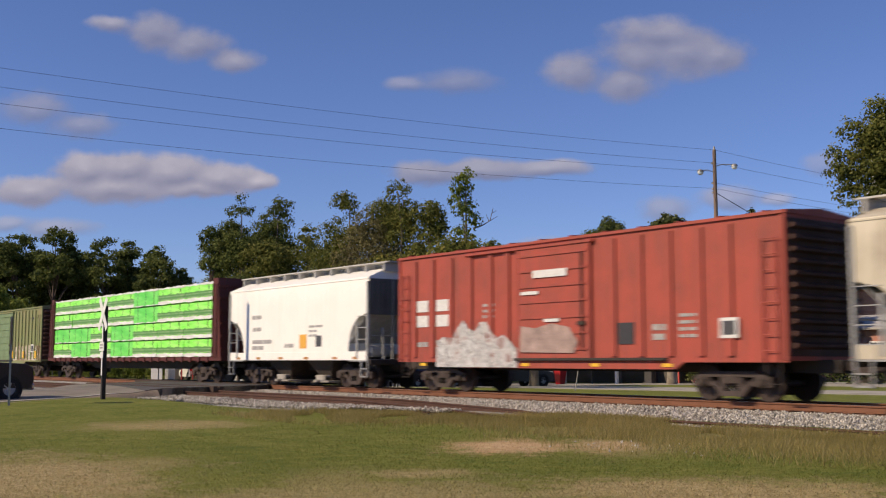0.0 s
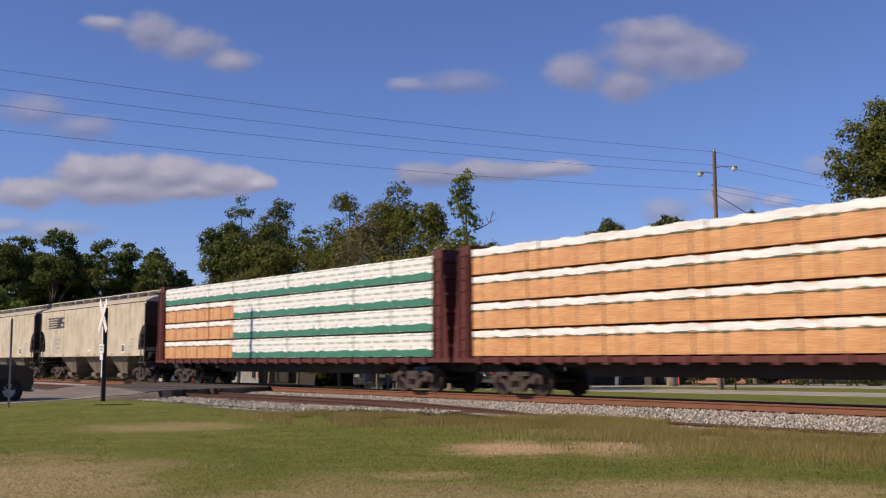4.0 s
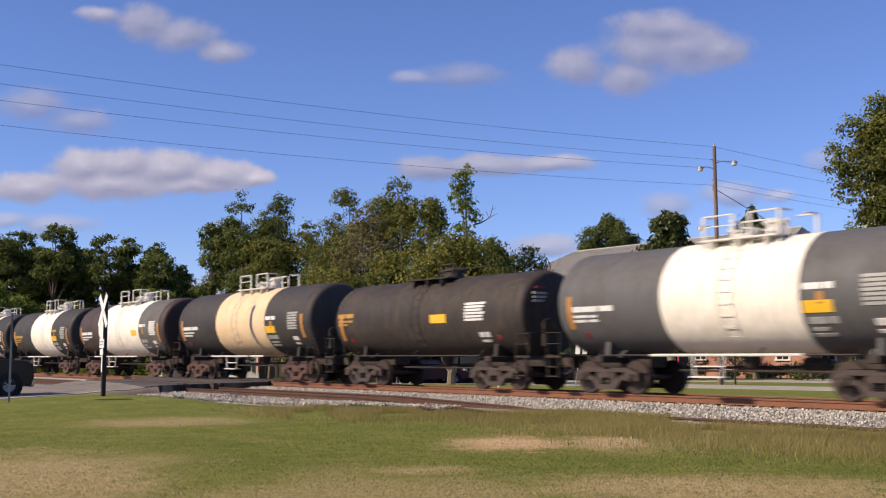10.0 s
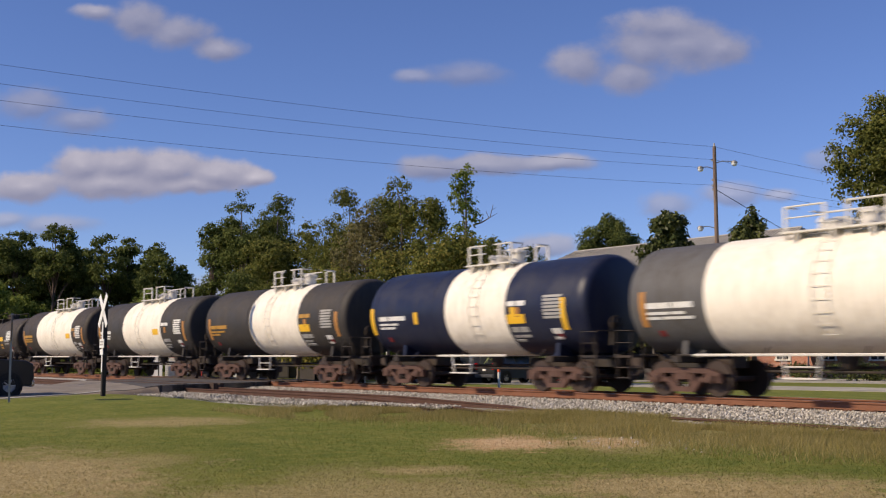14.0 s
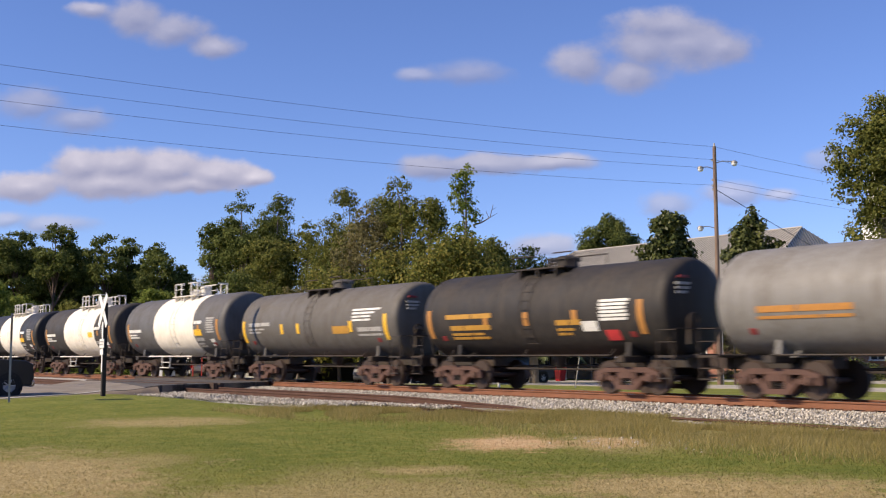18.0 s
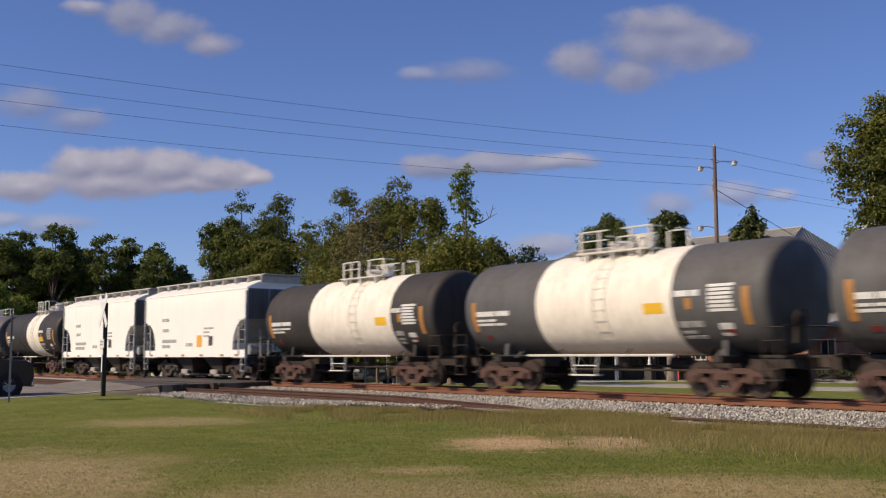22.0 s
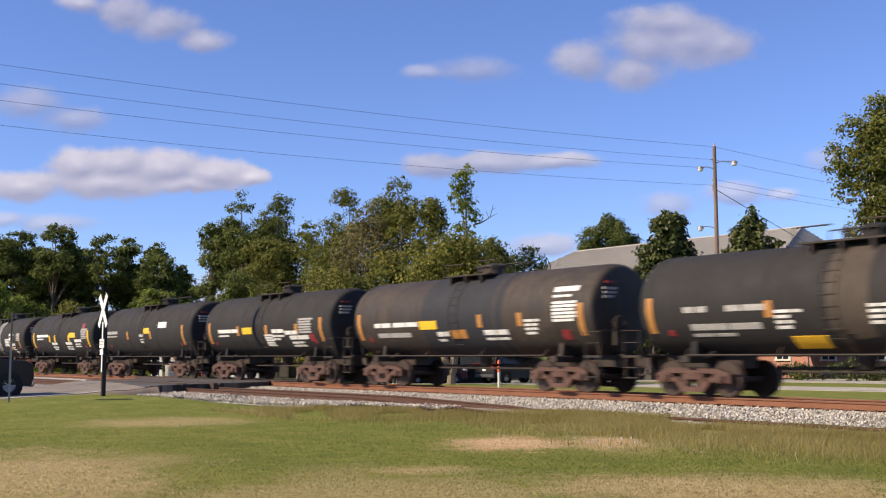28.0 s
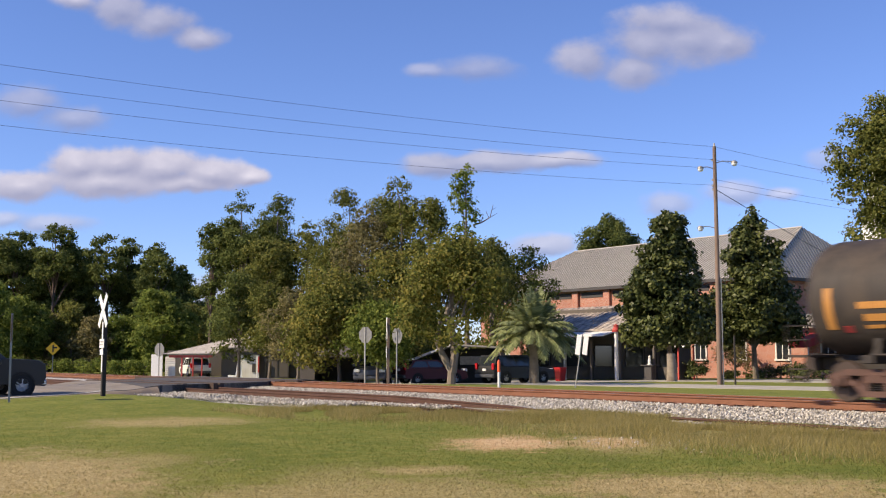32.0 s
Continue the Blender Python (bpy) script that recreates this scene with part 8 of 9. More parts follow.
for zz in (11.65, 10.57, 10.26, 10.05):
    z = zz - gz(px0, py0)
    part("insulator", lambda: Shape().lathe([(-0.06, 0.03), (-0.04, 0.055), (0.0, 0.04), (0.04, 0.055), (0.06, 0.0)], "z", n=8), M["steel_post"], pole, at=(-0.13, -0.05, z), key="insulator")
part("cable_riser", Shape().tube([(0.16, 0.1, 0.0), (0.15, 0.1, 5.6)], 0.035, 6), M["steel_post"], pole)
guy = part("steel_stake", Shape().tube([(0, 0, -0.2), (0, 0, 2.6)], 0.05, 6), M["post_dark"], at=(-37.3, 24.6, gz(-37.3, 24.6)))
tagged(guy, "thin dark stake beside the utility pole", "stake")


def wire(name, p0, p1, sag, r=0.0075, n=24):
    """A wire hanging between two points."""
    p0, p1 = Vector(p0), Vector(p1)
    pts = [p0.lerp(p1, i / n) - Vector((0, 0, 4 * sag * (i / n) * (1 - i / n))) for i in range(n + 1)]
    return tagged(part(name, Shape().tube(pts, r, 5), M["wire"]), "thin black overhead wire sagging between poles", "wire", "overhead wires", "structure")


P2 = (-46.6, -14.8)
for z0, z1, sag in ((12.37, 13.05, 0.33), (11.65, 12.25, 0.33), (11.19, 11.55, 0.35), (10.26, 10.52, 0.35)):
    wire("overhead_wire", (px0, py0, z0), (*P2, z1), sag)
for z0, z1 in ((12.37, 12.9), (11.65, 12.4), (10.57, 11.4), (10.26, 10.8)):
    wire("overhead_wire", (px0, py0, z0), (px0, 70.0, z1), 0.55)
drop = part("service_drop", Shape().tube([(px0, py0, 10.05), (-40.6, 33.0, 9.05), (-44.0, 42.0, 8.5), (-48.5, 53.0, 8.3)], 0.02, 5), M["wire"])
tagged(drop, "black service cable running to the brick building", "wire", "overhead wires", "structure")
far_pole = thing("utility_pole", (*P2, gz(*P2)), "weathered wooden utility pole beside the road", "utility pole")
part("pole", Shape().tube([(0, 0, -0.3), (0, 0, 13.7)], 0.17, 10, 0.11), M["pole_wood"], far_pole)
far_pole2 = thing("utility_pole", (px0, 70.0, gz(px0, 70)), "weathered wooden utility pole beyond the trees", "utility pole")
part("pole", Shape().tube([(0, 0, -0.3), (0, 0, 13.8)], 0.17, 10, 0.11), M["pole_wood"], far_pole2)


# ---- signs ----
def crossbuck(x, y, face, label, pole="post_dark", tall=2.95):
    s = thing("crossbuck_sign", (x, y, gz(x, y)), label, "railway sign", turn=face)
    part("post", Shape().box(-0.065, 0.065, -0.065, 0.065, -0.3, tall, 0.01), M[pole], s)
    part("reflective_strip", Shape().box(-0.05, 0.05, -0.075, -0.063, 0.75, 2.35), M["sign_white"], s)
    for k in (-1, 1):
        d = Vector((math.cos(radians(52 * k)), 0, math.sin(radians(52 * k))))
        u = Vector((-d.z, 0, d.x))
        c = Vector((0, 0, 2.70))
        q = [c + d * a * 0.62 + u * w * 0.105 for a, w in ((-1, -1), (1, -1), (1, 1), (-1, 1))]
        part("blade", Shape().slab([(p.x, p.z) for p in q], -0.083 - 0.006 * k, -0.073 - 0.006 * k), M["sign_white"], s, "white reflective crossbuck blade")
    pl = part("plate", Shape().box(-0.22, 0.22, -0.092, -0.076, 1.52, 1.80), M["sign_white"], s)
    part("plate_writing", Shape().box(-0.17, 0.17, -0.098, -0.091, 1.69, 1.74), M["stencil_grey"], pl)
    part("plate_writing", Shape().box(-0.17, 0.12, -0.098, -0.091, 1.60, 1.65), M["stencil_grey"], pl)
    part("plate", Shape().box(-0.15, 0.15, -0.092, -0.076, 1.30, 1.48), M["sign_white"], s)
    return s


crossbuck(-34.4, -10.6, radians(-3), "white crossbuck sign on a dark post by the road")
crossbuck(-44.0, 6.9, radians(-31), "white crossbuck sign on a wooden post beyond the tracks", "pole_wood", 3.2)


def octagon(x, y, face, hgt, label):
    s = thing("stop_sign", (x, y, gz(x, y)), label, "road sign", turn=face)
    part("post", Shape().box(-0.03, 0.03, -0.02, 0.02, -0.3, hgt + 0.36), M["steel_post"], s)
    pts = [(0.40 * math.cos(radians(22.5 + 45 * i)), hgt + 0.40 * math.sin(radians(22.5 + 45 * i))) for i in range(8)]
    part("plate", Shape().slab(pts, 0.022, 0.028), M["sign_back"], s, "grey aluminium back of the sign")
    part("face", Shape().slab(pts, 0.029, 0.033), M["red"], s)
    return s


octagon(-43.6, 5.3, radians(20), 2.35, "stop sign seen from its grey back")
octagon(-59.0, 1.6, radians(20), 1.72, "stop sign seen from its grey back beyond the crossing")
rd = thing("round_sign", (-46.0, 8.8, gz(-46, 8.8)), "round warning sign on a steel post, seen edge-on", "road sign", turn=radians(2))
part("post", Shape().box(-0.03, 0.03, -0.02, 0.02, -0.3, 2.8), M["steel_post"], rd)
part("plate", Shape().lathe([(0.022, 0.0), (0.022, 0.42), (0.03, 0.42), (0.03, 0.0)], "y", at=(0, 0, 2.45), n=24), M["sign_back"], rd)
dm = thing("street_sign", (-34.75, 10.75, gz(-34.75, 10.75)), "twin white plates on a leaning steel post", "road sign", turn=radians(30))
part("post", Shape().tube([(-0.30, 0, -0.2), (0.10, 0, 2.35)], 0.03, 6), M["steel_post"], dm)
for x in (-0.13, 0.19):
    part("plate", Shape().slab([(x - 0.12, 1.47), (x + 0.09, 1.42), (x + 0.20, 2.28), (x - 0.01, 2.33)], -0.055, -0.045), M["sign_white"], dm)
mk = thing("marker_post", (-34.2, 5.6, gz(-34.2, 5.6)), "white marker post with an orange top", "marker post")
part("shaft", Shape().lathe([(-0.2, 0.055), (0.70, 0.055)], "z", n=10), M["sign_white"], mk)
part("cap", Shape().lathe([(0.70, 0.062), (1.12, 0.062), (1.18, 0.04), (1.19, 0)], "z", n=10), M["orange_cap"], mk)
yl = thing("warning_sign", (-101.0, 9.2, gz(-101, 9.2)), "yellow diamond side-road warning sign", "road sign", turn=radians(75))
part("post", Shape().box(-0.035, 0.035, -0.02, 0.02, -0.3, 2.2), M["steel_post"], yl)
part("plate", Shape().slab([(0, 1.75), (0.62, 2.37), (0, 2.99), (-0.62, 2.37)], -0.045, -0.03), M["sign_yellow"], yl)
part("symbol", Shape().slab([(-0.06, 2.05), (0.06, 2.05), (0.06, 2.70), (-0.06, 2.70)], -0.052, -0.044).slab([(0.0, 2.38), (0.34, 2.38), (0.34, 2.52), (0.0, 2.52)], -0.052, -0.044), M["logo_black"], yl)
lp = thing("sign_post", (-32.9, -13.9, gz(-32.9, -13.9)), "thin rusty steel sign post seen edge-on", "road sign", turn=radians(74))
part("post", Shape().box(-0.03, 0.03, -0.03, 0.03, -0.3, 2.55), M["steel_post"], lp)
part("plate", Shape().box(-0.012, 0.012, -0.3, 0.3, 1.75, 2.5), M["pole_wood"], lp)

# ---- vehicles ----
def wheel_shape(r, w):
    return Shape().lathe([(-w, r * 0.55), (-w, r * 0.92), (-w * 0.7, r), (w * 0.7, r), (w, r * 0.92), (w, r * 0.55), (-w, r * 0.55)], "y", n=26, caps=False)


def rim_shape(r, w):
    s = Shape().lathe([(-w * 0.9, 0.0), (-w * 0.95, r * 0.16), (-w * 0.6, r * 0.2), (-w * 0.5, r * 0.52), (-w, r * 0.58), (w * 0.5, r * 0.58), (w * 0.5, 0.0)], "y", n=20)
    for j in range(5):
        a = 2 * math.pi * j / 5
        s.tube([(math.cos(a) * r * 0.15, -w * 0.75, math.sin(a) * r * 0.15), (math.cos(a) * r * 0.54, -w * 0.8, math.sin(a) * r * 0.54)], r * 0.07, 5)
    return s


def vehicle(name, x, y, turn, paint_key, L, W, body, cabin, axles, wr, label, category, rear_lamps=True):
    """body, cabin: side outlines in x (to the front) and z; the car's nose points along its own x."""
    car = thing(name, (x, y, gz(x, y) if name != "pickup_truck" else road_z(x, y)), label, category, turn=turn)
    h = W / 2
    rings = [[(px, -h * k, pz + dz * (1 if pz > 0.8 else 0)) for px, pz in body] for k, dz in ((1.0, -0.02), (0.97, 0.0), (-0.97, 0.0), (-1.0, -0.02))]
    part("body", Shape().loft(rings), M[paint_key], car)
    cab = part("cabin", Shape().loft([[(px, -h * (0.93 - 0.16 * (pz - 0.9)), pz) for px, pz in cabin], [(px, h * (0.93 - 0.16 * (pz - 0.9)), pz) for px, pz in cabin]]), M[paint_key], car)
    zs = [p[1] for p in cabin]
    zl, zh = min(zs), max(zs)

    def edge(z, front):
        pts = sorted([p for p in cabin], key=lambda p: p[0])
        lo = [p for p in cabin if abs(p[1] - zl) < 0.05]
        hi = [p for p in cabin if abs(p[1] - zh) < 0.08]
        a = (max if front else min)(p[0] for p in lo)
        b = (max if front else min)(p[0] for p in hi)
        return a + (b - a) * (z - zl) / (zh - zl)
    z0, z1 = zl + 0.10, zh - 0.10
    n = 3 if L > 4.8 else 2
    for side in (-1, 1):
        a0, a1 = edge(z0, False) + 0.14, edge(z0, True) - 0.14
        b0, b1 = edge(z1, False) + 0.12, edge(z1, True) - 0.12
        for i in range(n):
            u0, u1 = i / n + 0.02, (i + 1) / n - 0.02
            q = [(a0 + (a1 - a0) * u0, z0), (a0 + (a1 - a0) * u1, z0), (b0 + (b1 - b0) * u1, z1), (b0 + (b1 - b0) * u0, z1)]
            s = Shape()
            ring = [[(px, side * (h * (0.93 - 0.16 * (pz - 0.9)) + d), pz) for px, pz in q] for d in (-0.02, 0.008)]
            part("side_window", s.loft(ring), M["glass"], cab)
    for front in (False, True):
        xa, xb = edge(z0, front), edge(z1, front)
        d = 0.012 if front else -0.012
        wa, wb = h * (0.93 - 0.16 * (z0 - 0.9)) - 0.1, h * (0.93 - 0.16 * (z1 - 0.9)) - 0.1
        part("windscreen" if front else "rear_window", Shape().loft([[(xa + k, -wa, z0), (xa + k, wa, z0), (xb + k, wb, z1), (xb + k, -wb, z1)] for k in (-d, d)]), M["glass"], cab)
    wheels = []
    for ax in axles:
        for side in (-1, 1):
            arch = part("wheel_arch", lambda: Shape().lathe([(-0.03, wr * 0.98), (-0.03, wr * 1.16), (0.02, wr * 1.16), (0.02, wr * 0.98), (-0.03, wr * 0.98)], "y", n=24, caps=False), M["rubber"], car, at=(ax, side * (h - 0.005), wr), key=("arch", wr))
            w = part("wheel", lambda: wheel_shape(wr, 0.12), M["rubber"], car, key=("tyre", wr))
            w.matrix_parent_inverse = Matrix.Translation((ax, side * (h - 0.11), wr)) @ Matrix.Rotation(0 if side < 0 else math.pi, 4, "Z")
            part("rim", lambda: rim_shape(wr, 0.125), M["rim_grey"], w, key=("rim", wr))
            wheels.append((w, side))
    fx, rx = max(p[0] for p in body), min(p[0] for p in body)
    part("front_bumper", Shape().box(fx - 0.10, fx + 0.07, -h * 0.96, h * 0.96, 0.34, 0.56, 0.05), M["chrome" if name == "pickup_truck" else paint_key], car)
    part("rear_bumper", Shape().box(rx - 0.07, rx + 0.10, -h * 0.96, h * 0.96, 0.36, 0.58, 0.05), M["car_silver"], car)
    for side in (-1, 1):
        part("headlight", Shape().box(fx - 0.22, fx + 0.012, side * h * 0.78 - 0.16, side * h * 0.78 + 0.19 * 1, 0.74, 0.92, 0.03), M["lens_clear"], car)
        part("tail_light", Shape().box(rx - 0.012, rx + 0.10, side * h * 0.86 - 0.09, side * h * 0.86 + 0.12, 0.85, 1.25, 0.02), M["lens_red"], car)
        part("door_mirror", Shape().box(cabin[-1][0] - 0.5, cabin[-1][0] - 0.32, side * (h + 0.1) - 0.09, side * (h + 0.1) + 0.09, 1.05, 1.22, 0.03), M[paint_key], car)
    part("number_plate", Shape().box(rx - 0.02, rx + 0.02, -0.16, 0.16, 0.78, 0.92), M["sign_white"], car)
    return car, wheels


SUV_BODY = [(-2.30, 0.35), (2.25, 0.32), (2.38, 0.60), (2.30, 0.88), (1.2, 1.02), (-2.28, 1.05), (-2.40, 0.7)]
SUV_CAB = [(-2.26, 1.02), (-2.05, 1.72), (0.35, 1.76), (1.32, 1.00)]
vehicle("parked_minivan", -52.2, 22.1, radians(88), "car_dark", 4.8, 1.95, SUV_BODY, SUV_CAB, (-1.45, 1.5), 0.36, "dark grey minivan parked before the shops", "minivan")
vehicle("parked_wagon", -55.6, 13.8, radians(-40), "car_silver", 4.7, 1.9, SUV_BODY, SUV_CAB, (-1.45, 1.5), 0.35, "silver-blue car parked in tree shade", "car")
vehicle("parked_hatchback", -53.4, 16.4, radians(80), "car_red_shaded", 4.2, 1.8, [(-2.0, 0.33), (1.95, 0.30), (2.08, 0.55), (1.95, 0.80), (0.9, 0.92), (-1.98, 0.95), (-2.08, 0.6)], [(-1.9, 0.92), (-1.4, 1.42), (0.1, 1.45), (1.05, 0.90)], (-1.25, 1.3), 0.31, "red hatchback parked under the open shed", "car")
vehicle("parked_van", -95.0, 20.3, radians(142.7 + 25), "car_white", 4.9, 1.95, SUV_BODY, SUV_CAB, (-1.45, 1.5), 0.36, "white van parked under the carport", "van")
TRUCK_BODY = [(-2.85, 0.42), (2.6, 0.40), (2.72, 0.62), (2.68, 1.08), (2.45, 1.20), (1.45, 1.25), (-2.88, 1.22)]
TRUCK_CAB = [(-0.75, 1.20), (-0.62, 1.88), (0.65, 1.90), (1.45, 1.22)]
HX, HY = -0.13, 0.9915
ta = math.atan2(HY, HX)
pick, pwheels = vehicle("pickup_truck", -37.9, -14.70, ta, "car_navy", 5.7, 1.95, TRUCK_BODY, TRUCK_CAB, (-1.75, 1.90), 0.38, "dark navy pickup truck waiting at the crossing", "pickup truck")
part("bed_liner", Shape().box(-2.7, -0.85, -0.78, 0.78, 1.10, 1.15), M["rubber"], pick)
part("grille", Shape().box(2.60, 2.735, -0.55, 0.55, 0.66, 0.98, 0.02), M["chrome"], pick)


def creep(t):
    """How far the pickup has rolled on."""
    return 0.0 if t < 31.15 else 0.42 * ((t - 31.15) / 0.85) ** 1.6


TT = [0, 16, 31.0, 31.1, 31.2, 31.4, 31.6, 31.8, 32]
MOVERS.append((pick, [(t, Matrix.Translation((-37.9 + HX * creep(t), -14.70 + HY * creep(t), road_z(-37.9 + HX * creep(t), -14.70 + HY * creep(t)))) @ Matrix.Rotation(ta, 4, "Z")) for t in TT]))
for w, side in pwheels:
    MOVERS.append((w, [(t, pose(0, 0, 0, 0, (-1 if side > 0 else 1) * math.degrees(creep(t) / 0.38), 0)) for t in TT]))


# ---- the palm ----
def palm(x, y, h, seed):
    rng = random.Random(seed)
    top = thing("palm_tree", (x, y, gz(x, y)), "short palm with drooping grey-green feathery fronds", "palm tree")
    s = Shape()
    prof = []
    for i in range(26):
        z = h * i / 25
        prof.append((z, 0.30 - 0.09 * i / 25 + (0.025 if i % 2 else 0.0)))
    s.lathe(prof, "z", n=12)
    part("trunk", s, M["palm_bark"], top)
    for k in range(92):
        a = rng.uniform(0, 6.283)
        up = rng.uniform(-0.02, 1.5)
        Lf = rng.uniform(2.8, 3.6)
        pts = []
        for i in range(9):
            u = i / 8
            out = Lf * (math.cos(up) * u + 0.10 * u) * (1 - 0.18 * u)
            z = h + 0.05 + Lf * math.sin(up) * u - 1.75 * u * u * (0.30 + 0.75 * math.cos(up))
            pts.append(Vector((math.cos(a) * out, math.sin(a) * out, z)))
        f = Shape().tube(pts, 0.03, 4, 0.008)
        side = Vector((-math.sin(a), math.cos(a), 0))
        for i in range(1, 30):
            u = 0.12 + 0.88 * i / 30
            j = min(7, int(u * 8))
            b = pts[j].lerp(pts[j + 1], u * 8 - j)
            d = (pts[j + 1] - pts[j]).normalized()
            ll = 0.72 * math.sin(math.pi * (0.15 + 0.8 * u))
            for sg in (-1, 1):
                e = b + (side * sg * 0.75 + d * 0.6 + Vector((0, 0, -0.35 + rng.uniform(-0.2, 0.2)))) * ll
                w = d * 0.07
                f.add([b - w, b + w, e], [(0, 1, 2)])
        part("frond", f, M["palm_leaf"], top, smooth=False)
    return top


palm(-49.2, 21.0, 2.95, 3)


# ---- clouds ----
def cloud_mat(seed, blobs, strength, soft, wild, glow):
    """A soft cloud made of merging puffs: (across, up, half-width, half-height)."""
    m = bpy.data.materials.new("cloud_vapour")
    m.use_nodes = True
    nt = m.node_tree
    nt.nodes.remove(nt.nodes["Principled BSDF"])

    def mth(op, x, y, z=None):
        k = nt.nodes.new("ShaderNodeMath")
        k.operation = op
        for i, v in enumerate((x, y, z)):
            if isinstance(v, (int, float)):
                k.inputs[i].default_value = v
            elif v is not None:
                nt.links.new(v, k.inputs[i])
        return k.outputs[0]

    def vec(op, x, y):
        k = nt.nodes.new("ShaderNodeVectorMath")
        k.operation = op
        for i, v in enumerate((x, y)):
            if isinstance(v, tuple):
                k.inputs[i].default_value = v
            else:
                nt.links.new(v, k.inputs[i])
        return k.outputs[0]

    pos = coords(nt)
    at = vec("ADD", pos, (seed * 517.0, 0.0, seed * 311.0))
    swirl = nt.nodes.new("ShaderNodeTexNoise")
    swirl.inputs["Scale"].default_value, swirl.inputs["Detail"].default_value = 0.014, 3.0
    nt.links.new(at, swirl.inputs["Vector"])
    bent = vec("ADD", pos, vec("MULTIPLY", vec("SUBTRACT", swirl.outputs["Color"], (0.5, 0.5, 0.5)), (wild * 1.6, 0.0, wild)))

    def field(p):
        total = None
        for x, z, a, b in blobs:
            q = vec("MULTIPLY", vec("SUBTRACT", p, (x, 0.0, z)), (1 / a, 0.0, 1 / b))
            ln = nt.nodes.new("ShaderNodeVectorMath")
            ln.operation = "LENGTH"
            nt.links.new(q, ln.inputs[0])
            d = mth("SUBTRACT", 1.0, ln.outputs["Value"])
            total = d if total is None else mth("SMOOTH_MAX", total, d, 0.35)
        return total

    body, above = field(bent), field(vec("ADD", bent, (-8.0, 0.0, 15.0)))
    fine = noise_tex(nt, vec("MULTIPLY", at, (0.7, 1.0, 1.0)), 0.022, 5, 0.55)
    dens = mth("ADD", body, mth("MULTIPLY", mth("SUBTRACT", fine, 0.5), 1.0))
    al = nt.nodes.new("ShaderNodeMapRange")
    al.interpolation_type = "SMOOTHSTEP"
    al.inputs["From Min"].default_value, al.inputs["From Max"].default_value = -0.12, soft
    al.inputs["To Max"].default_value = strength
    nt.links.new(dens, al.inputs["Value"])
    # sunlit tops and grey undersides are painted into the cloud's own glow
    f = mth("ADD", mth("MULTIPLY", mth("SUBTRACT", body, above), 0.55), mth("ADD", mth("MULTIPLY", fine, 0.5), 0.06))
    c = ramp(nt, f, [(0.10, (0.33, 0.345, 0.42)), (0.42, (0.47, 0.475, 0.515)), (0.85, (0.74, 0.725, 0.70))])
    em, tr, ms = nt.nodes.new("ShaderNodeEmission"), nt.nodes.new("ShaderNodeBsdfTransparent"), nt.nodes.new("ShaderNodeMixShader")
    nt.links.new(c, em.inputs["Color"])
    em.inputs["Strength"].default_value = glow
    nt.links.new(al.outputs[0], ms.inputs[0])
    nt.links.new(tr.outputs[0], ms.inputs[1])
    nt.links.new(em.outputs[0], ms.inputs[2])
    nt.links.new(ms.outputs[0], nt.nodes["Material Output"].inputs["Surface"])
    return m


def sky_spot(px, py, far):
    """A place far off, by its bearing: px to the right and py down from the camera's level axis."""
    a, b = px / FOCAL, -py / FOCAL
    fw = Vector((-math.sin(YAW) * math.cos(PITCH), math.cos(YAW) * math.cos(PITCH), math.sin(PITCH)))
    rt = Vector((math.cos(YAW), math.sin(YAW), 0))
    return EYE + (fw + rt * a + rt.cross(fw) * b) * far


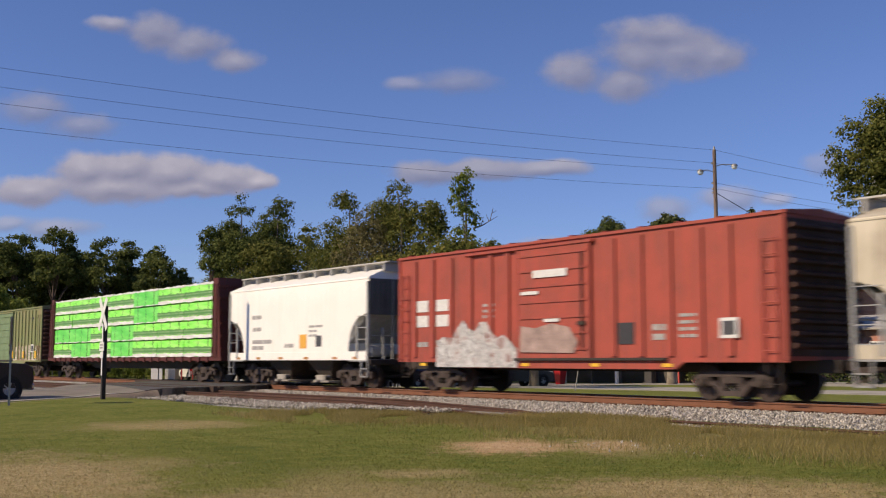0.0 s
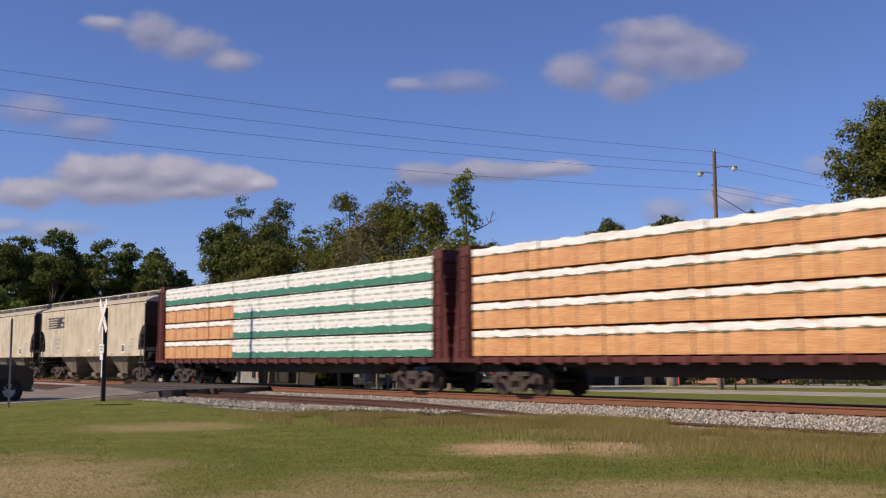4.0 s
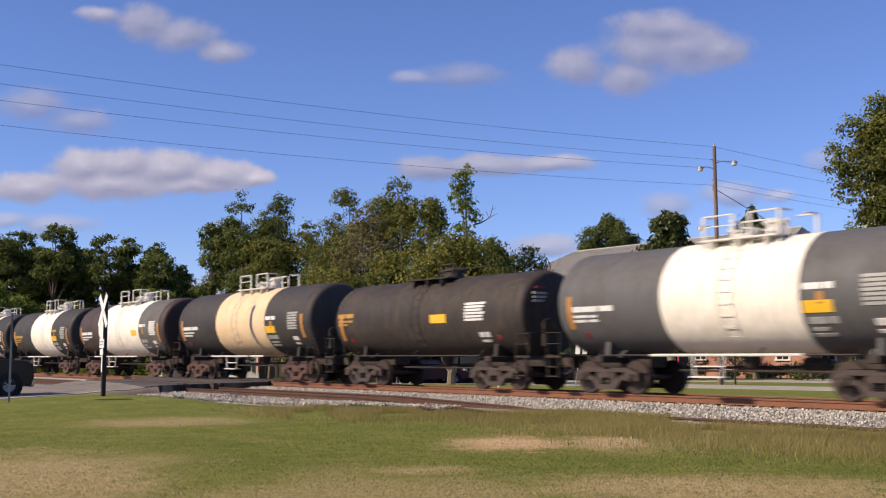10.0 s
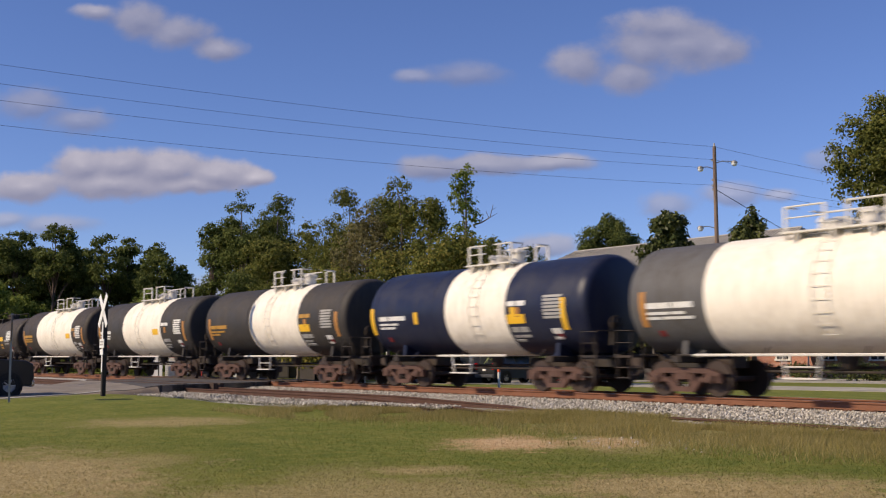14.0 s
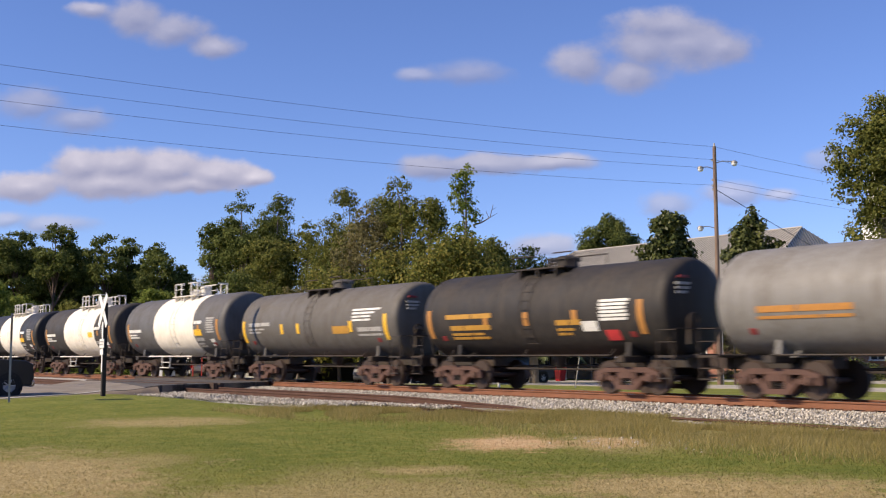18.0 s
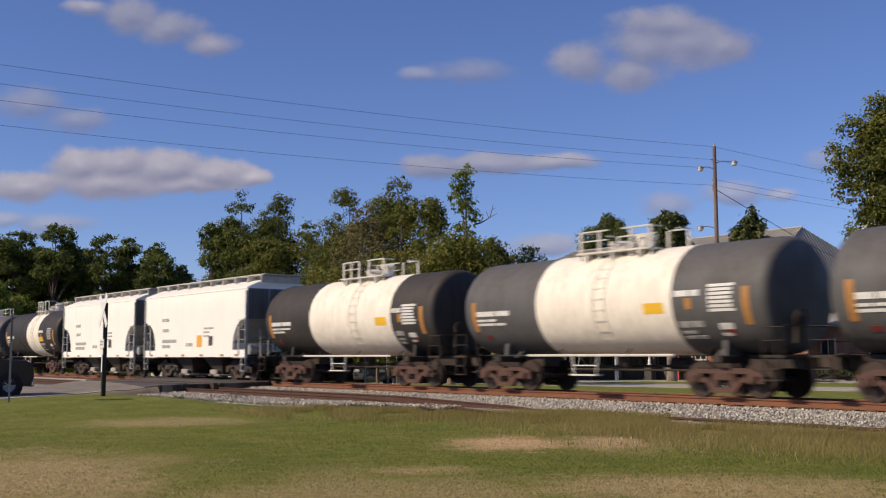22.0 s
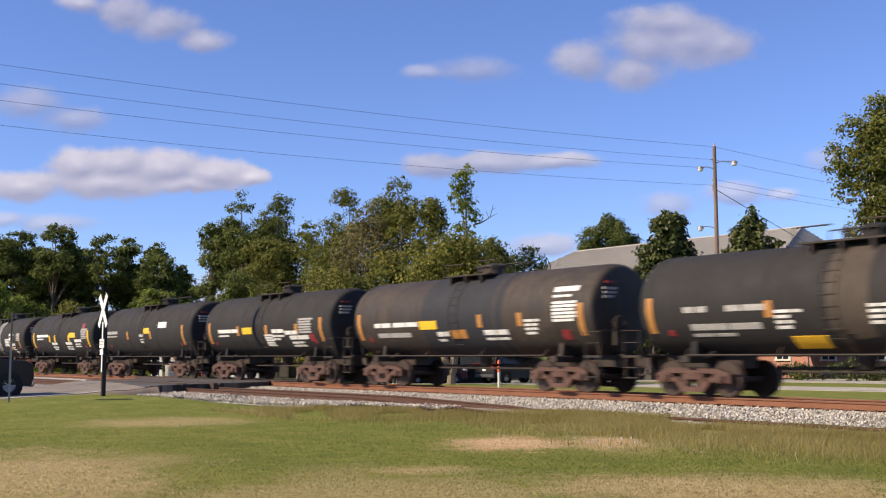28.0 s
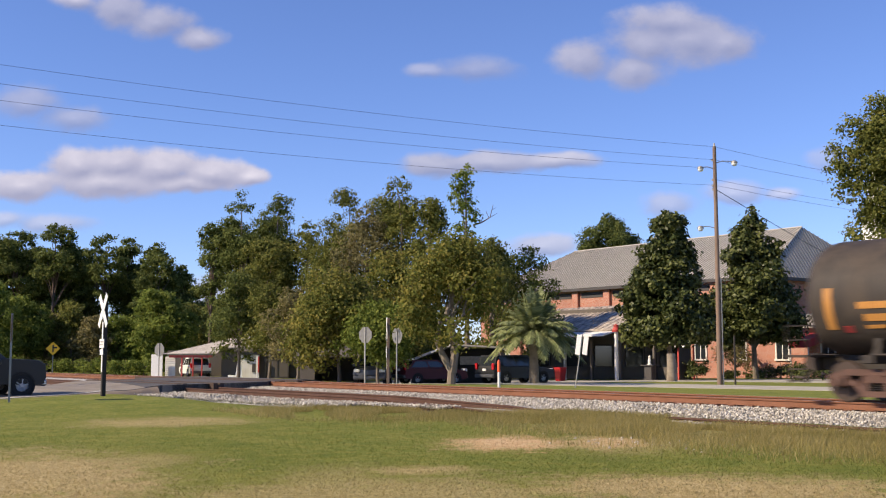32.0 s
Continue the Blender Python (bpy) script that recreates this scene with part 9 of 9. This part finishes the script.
# puffs by their bearing at the end, drift over the clip, strength, softness, raggedness, brightness
CLOUDS = [
    ([(-650, 150, 62, 34), (-585, 152, 70, 34), (-500, 146, 90, 34), (-410, 134, 80, 28), (-345, 128, 40, 18), (-600, 118, 150, 32), (-450, 118, 110, 22), (-745, 112, 90, 30)], (-14, 3), 0.92, 0.42, 20, 0.86),
    ([(-700, 46, 90, 20), (-775, 52, 60, 18)], (-8, 2), 0.55, 0.7, 16, 0.72),
    ([(-740, 258, 80, 36), (-650, 230, 75, 28)], (-14, 6), 0.55, 0.7, 26, 0.72),
    ([(-575, 424, 66, 40), (-500, 402, 70, 34), (-430, 372, 55, 24), (-650, 440, 50, 18)], (-62, 34), 0.70, 0.6, 22, 0.76),
    ([(-10, 148, 75, 26), (80, 154, 120, 24), (200, 157, 100, 17)], (16, 8), 0.75, 0.5, 14, 0.70),
    ([(56, 320, 90, 26), (-30, 318, 50, 15)], (36, 18), 0.45, 0.7, 20, 0.70),
    ([(246, 336, 62, 44), (336, 314, 80, 40), (366, 362, 90, 52), (446, 370, 95, 58), (506, 366, 70, 36), (396, 404, 110, 34)], (14, 16), 0.72, 0.62, 24, 0.76),
    ([(401, 78, 60, 28)], (4, 2), 0.55, 0.6, 12, 0.72),
    ([(516, 101, 66, 24), (600, 97, 46, 14)], (10, 4), 0.6, 0.6, 12, 0.76),
    ([(676, 160, 40, 28)], (4, 3), 0.4, 0.7, 16, 0.72),
    ([(176, 6, 70, 26)], (0, 2), 0.7, 0.5, 10, 0.76),
    ([(-414, -79, 60, 36)], (0, 2), 0.7, 0.5, 10, 0.80),
]
FAR = 2400.0
for i, (puffs, (dx, dy), strength, softness, wild, glow) in enumerate(CLOUDS):
    x0, x1 = min(x - 1.7 * a for x, z, a, b in puffs), max(x + 1.7 * a for x, z, a, b in puffs)
    z0, z1 = min(z - 1.9 * b for x, z, a, b in puffs), max(z + 1.9 * b for x, z, a, b in puffs)
    mx, mz = (x0 + x1) / 2, (z0 + z1) / 2
    me = bpy.data.meshes.new("cloud")
    me.from_pydata([(x0 - mx, 0, z0 - mz), (x1 - mx, 0, z0 - mz), (x1 - mx, 0, z1 - mz), (x0 - mx, 0, z1 - mz)], [], [(0, 1, 2, 3)])
    me.materials.append(cloud_mat(i + 1, [(x - mx, z - mz, a, b) for x, z, a, b in puffs], strength, softness, wild, glow))
    c = new("cloud", me)
    far = FAR + i * 30
    k = far / FOCAL
    c.scale = (k, 1, k)
    tagged(c, "soft grey-white fair-weather cloud drifting slowly", "cloud", "clouds", "structure")
    MOVERS.append((c, [(t, Matrix.Translation(sky_spot(mx - dx * (1 - t / 32), -mz + dy * (1 - t / 32), far)) @ Matrix.Rotation(YAW, 4, "Z")) for t in (0, 16, 32)]))
    c.visible_shadow = False


# ---- what moves ----
def run(t):
    """Metres that the train has covered at t seconds."""
    u = (t - 16) / 16
    return 20.647298 * t + 1.60847 * (u * u - 1) + 0.843132 * (u ** 3 - u) - 1.365945 * (u ** 4 - u * u)


def motions():
    for car, back in CARS:
        walk(car, [(t, pose(run(t) - back, 0, 0)) for t in np.linspace(0, 32, 17)])
    # every wheel turns by the same roll
    lead = WHEELSETS[0]
    walk(lead, [(i / FPS, pose(0, 0, 0, 0, math.degrees(run(i / FPS) / WHEEL_R) % 360, 0)) for i in range(32 * FPS + 1)])
    for w in WHEELSETS[1:]:
        w.rotation_mode = "QUATERNION"
        w.animation_data_create()
        w.animation_data.action = lead.animation_data.action
        w.animation_data.action_slot = lead.animation_data.action_slot
    for ob, rows in MOVERS:
        walk(ob, rows)


motions()
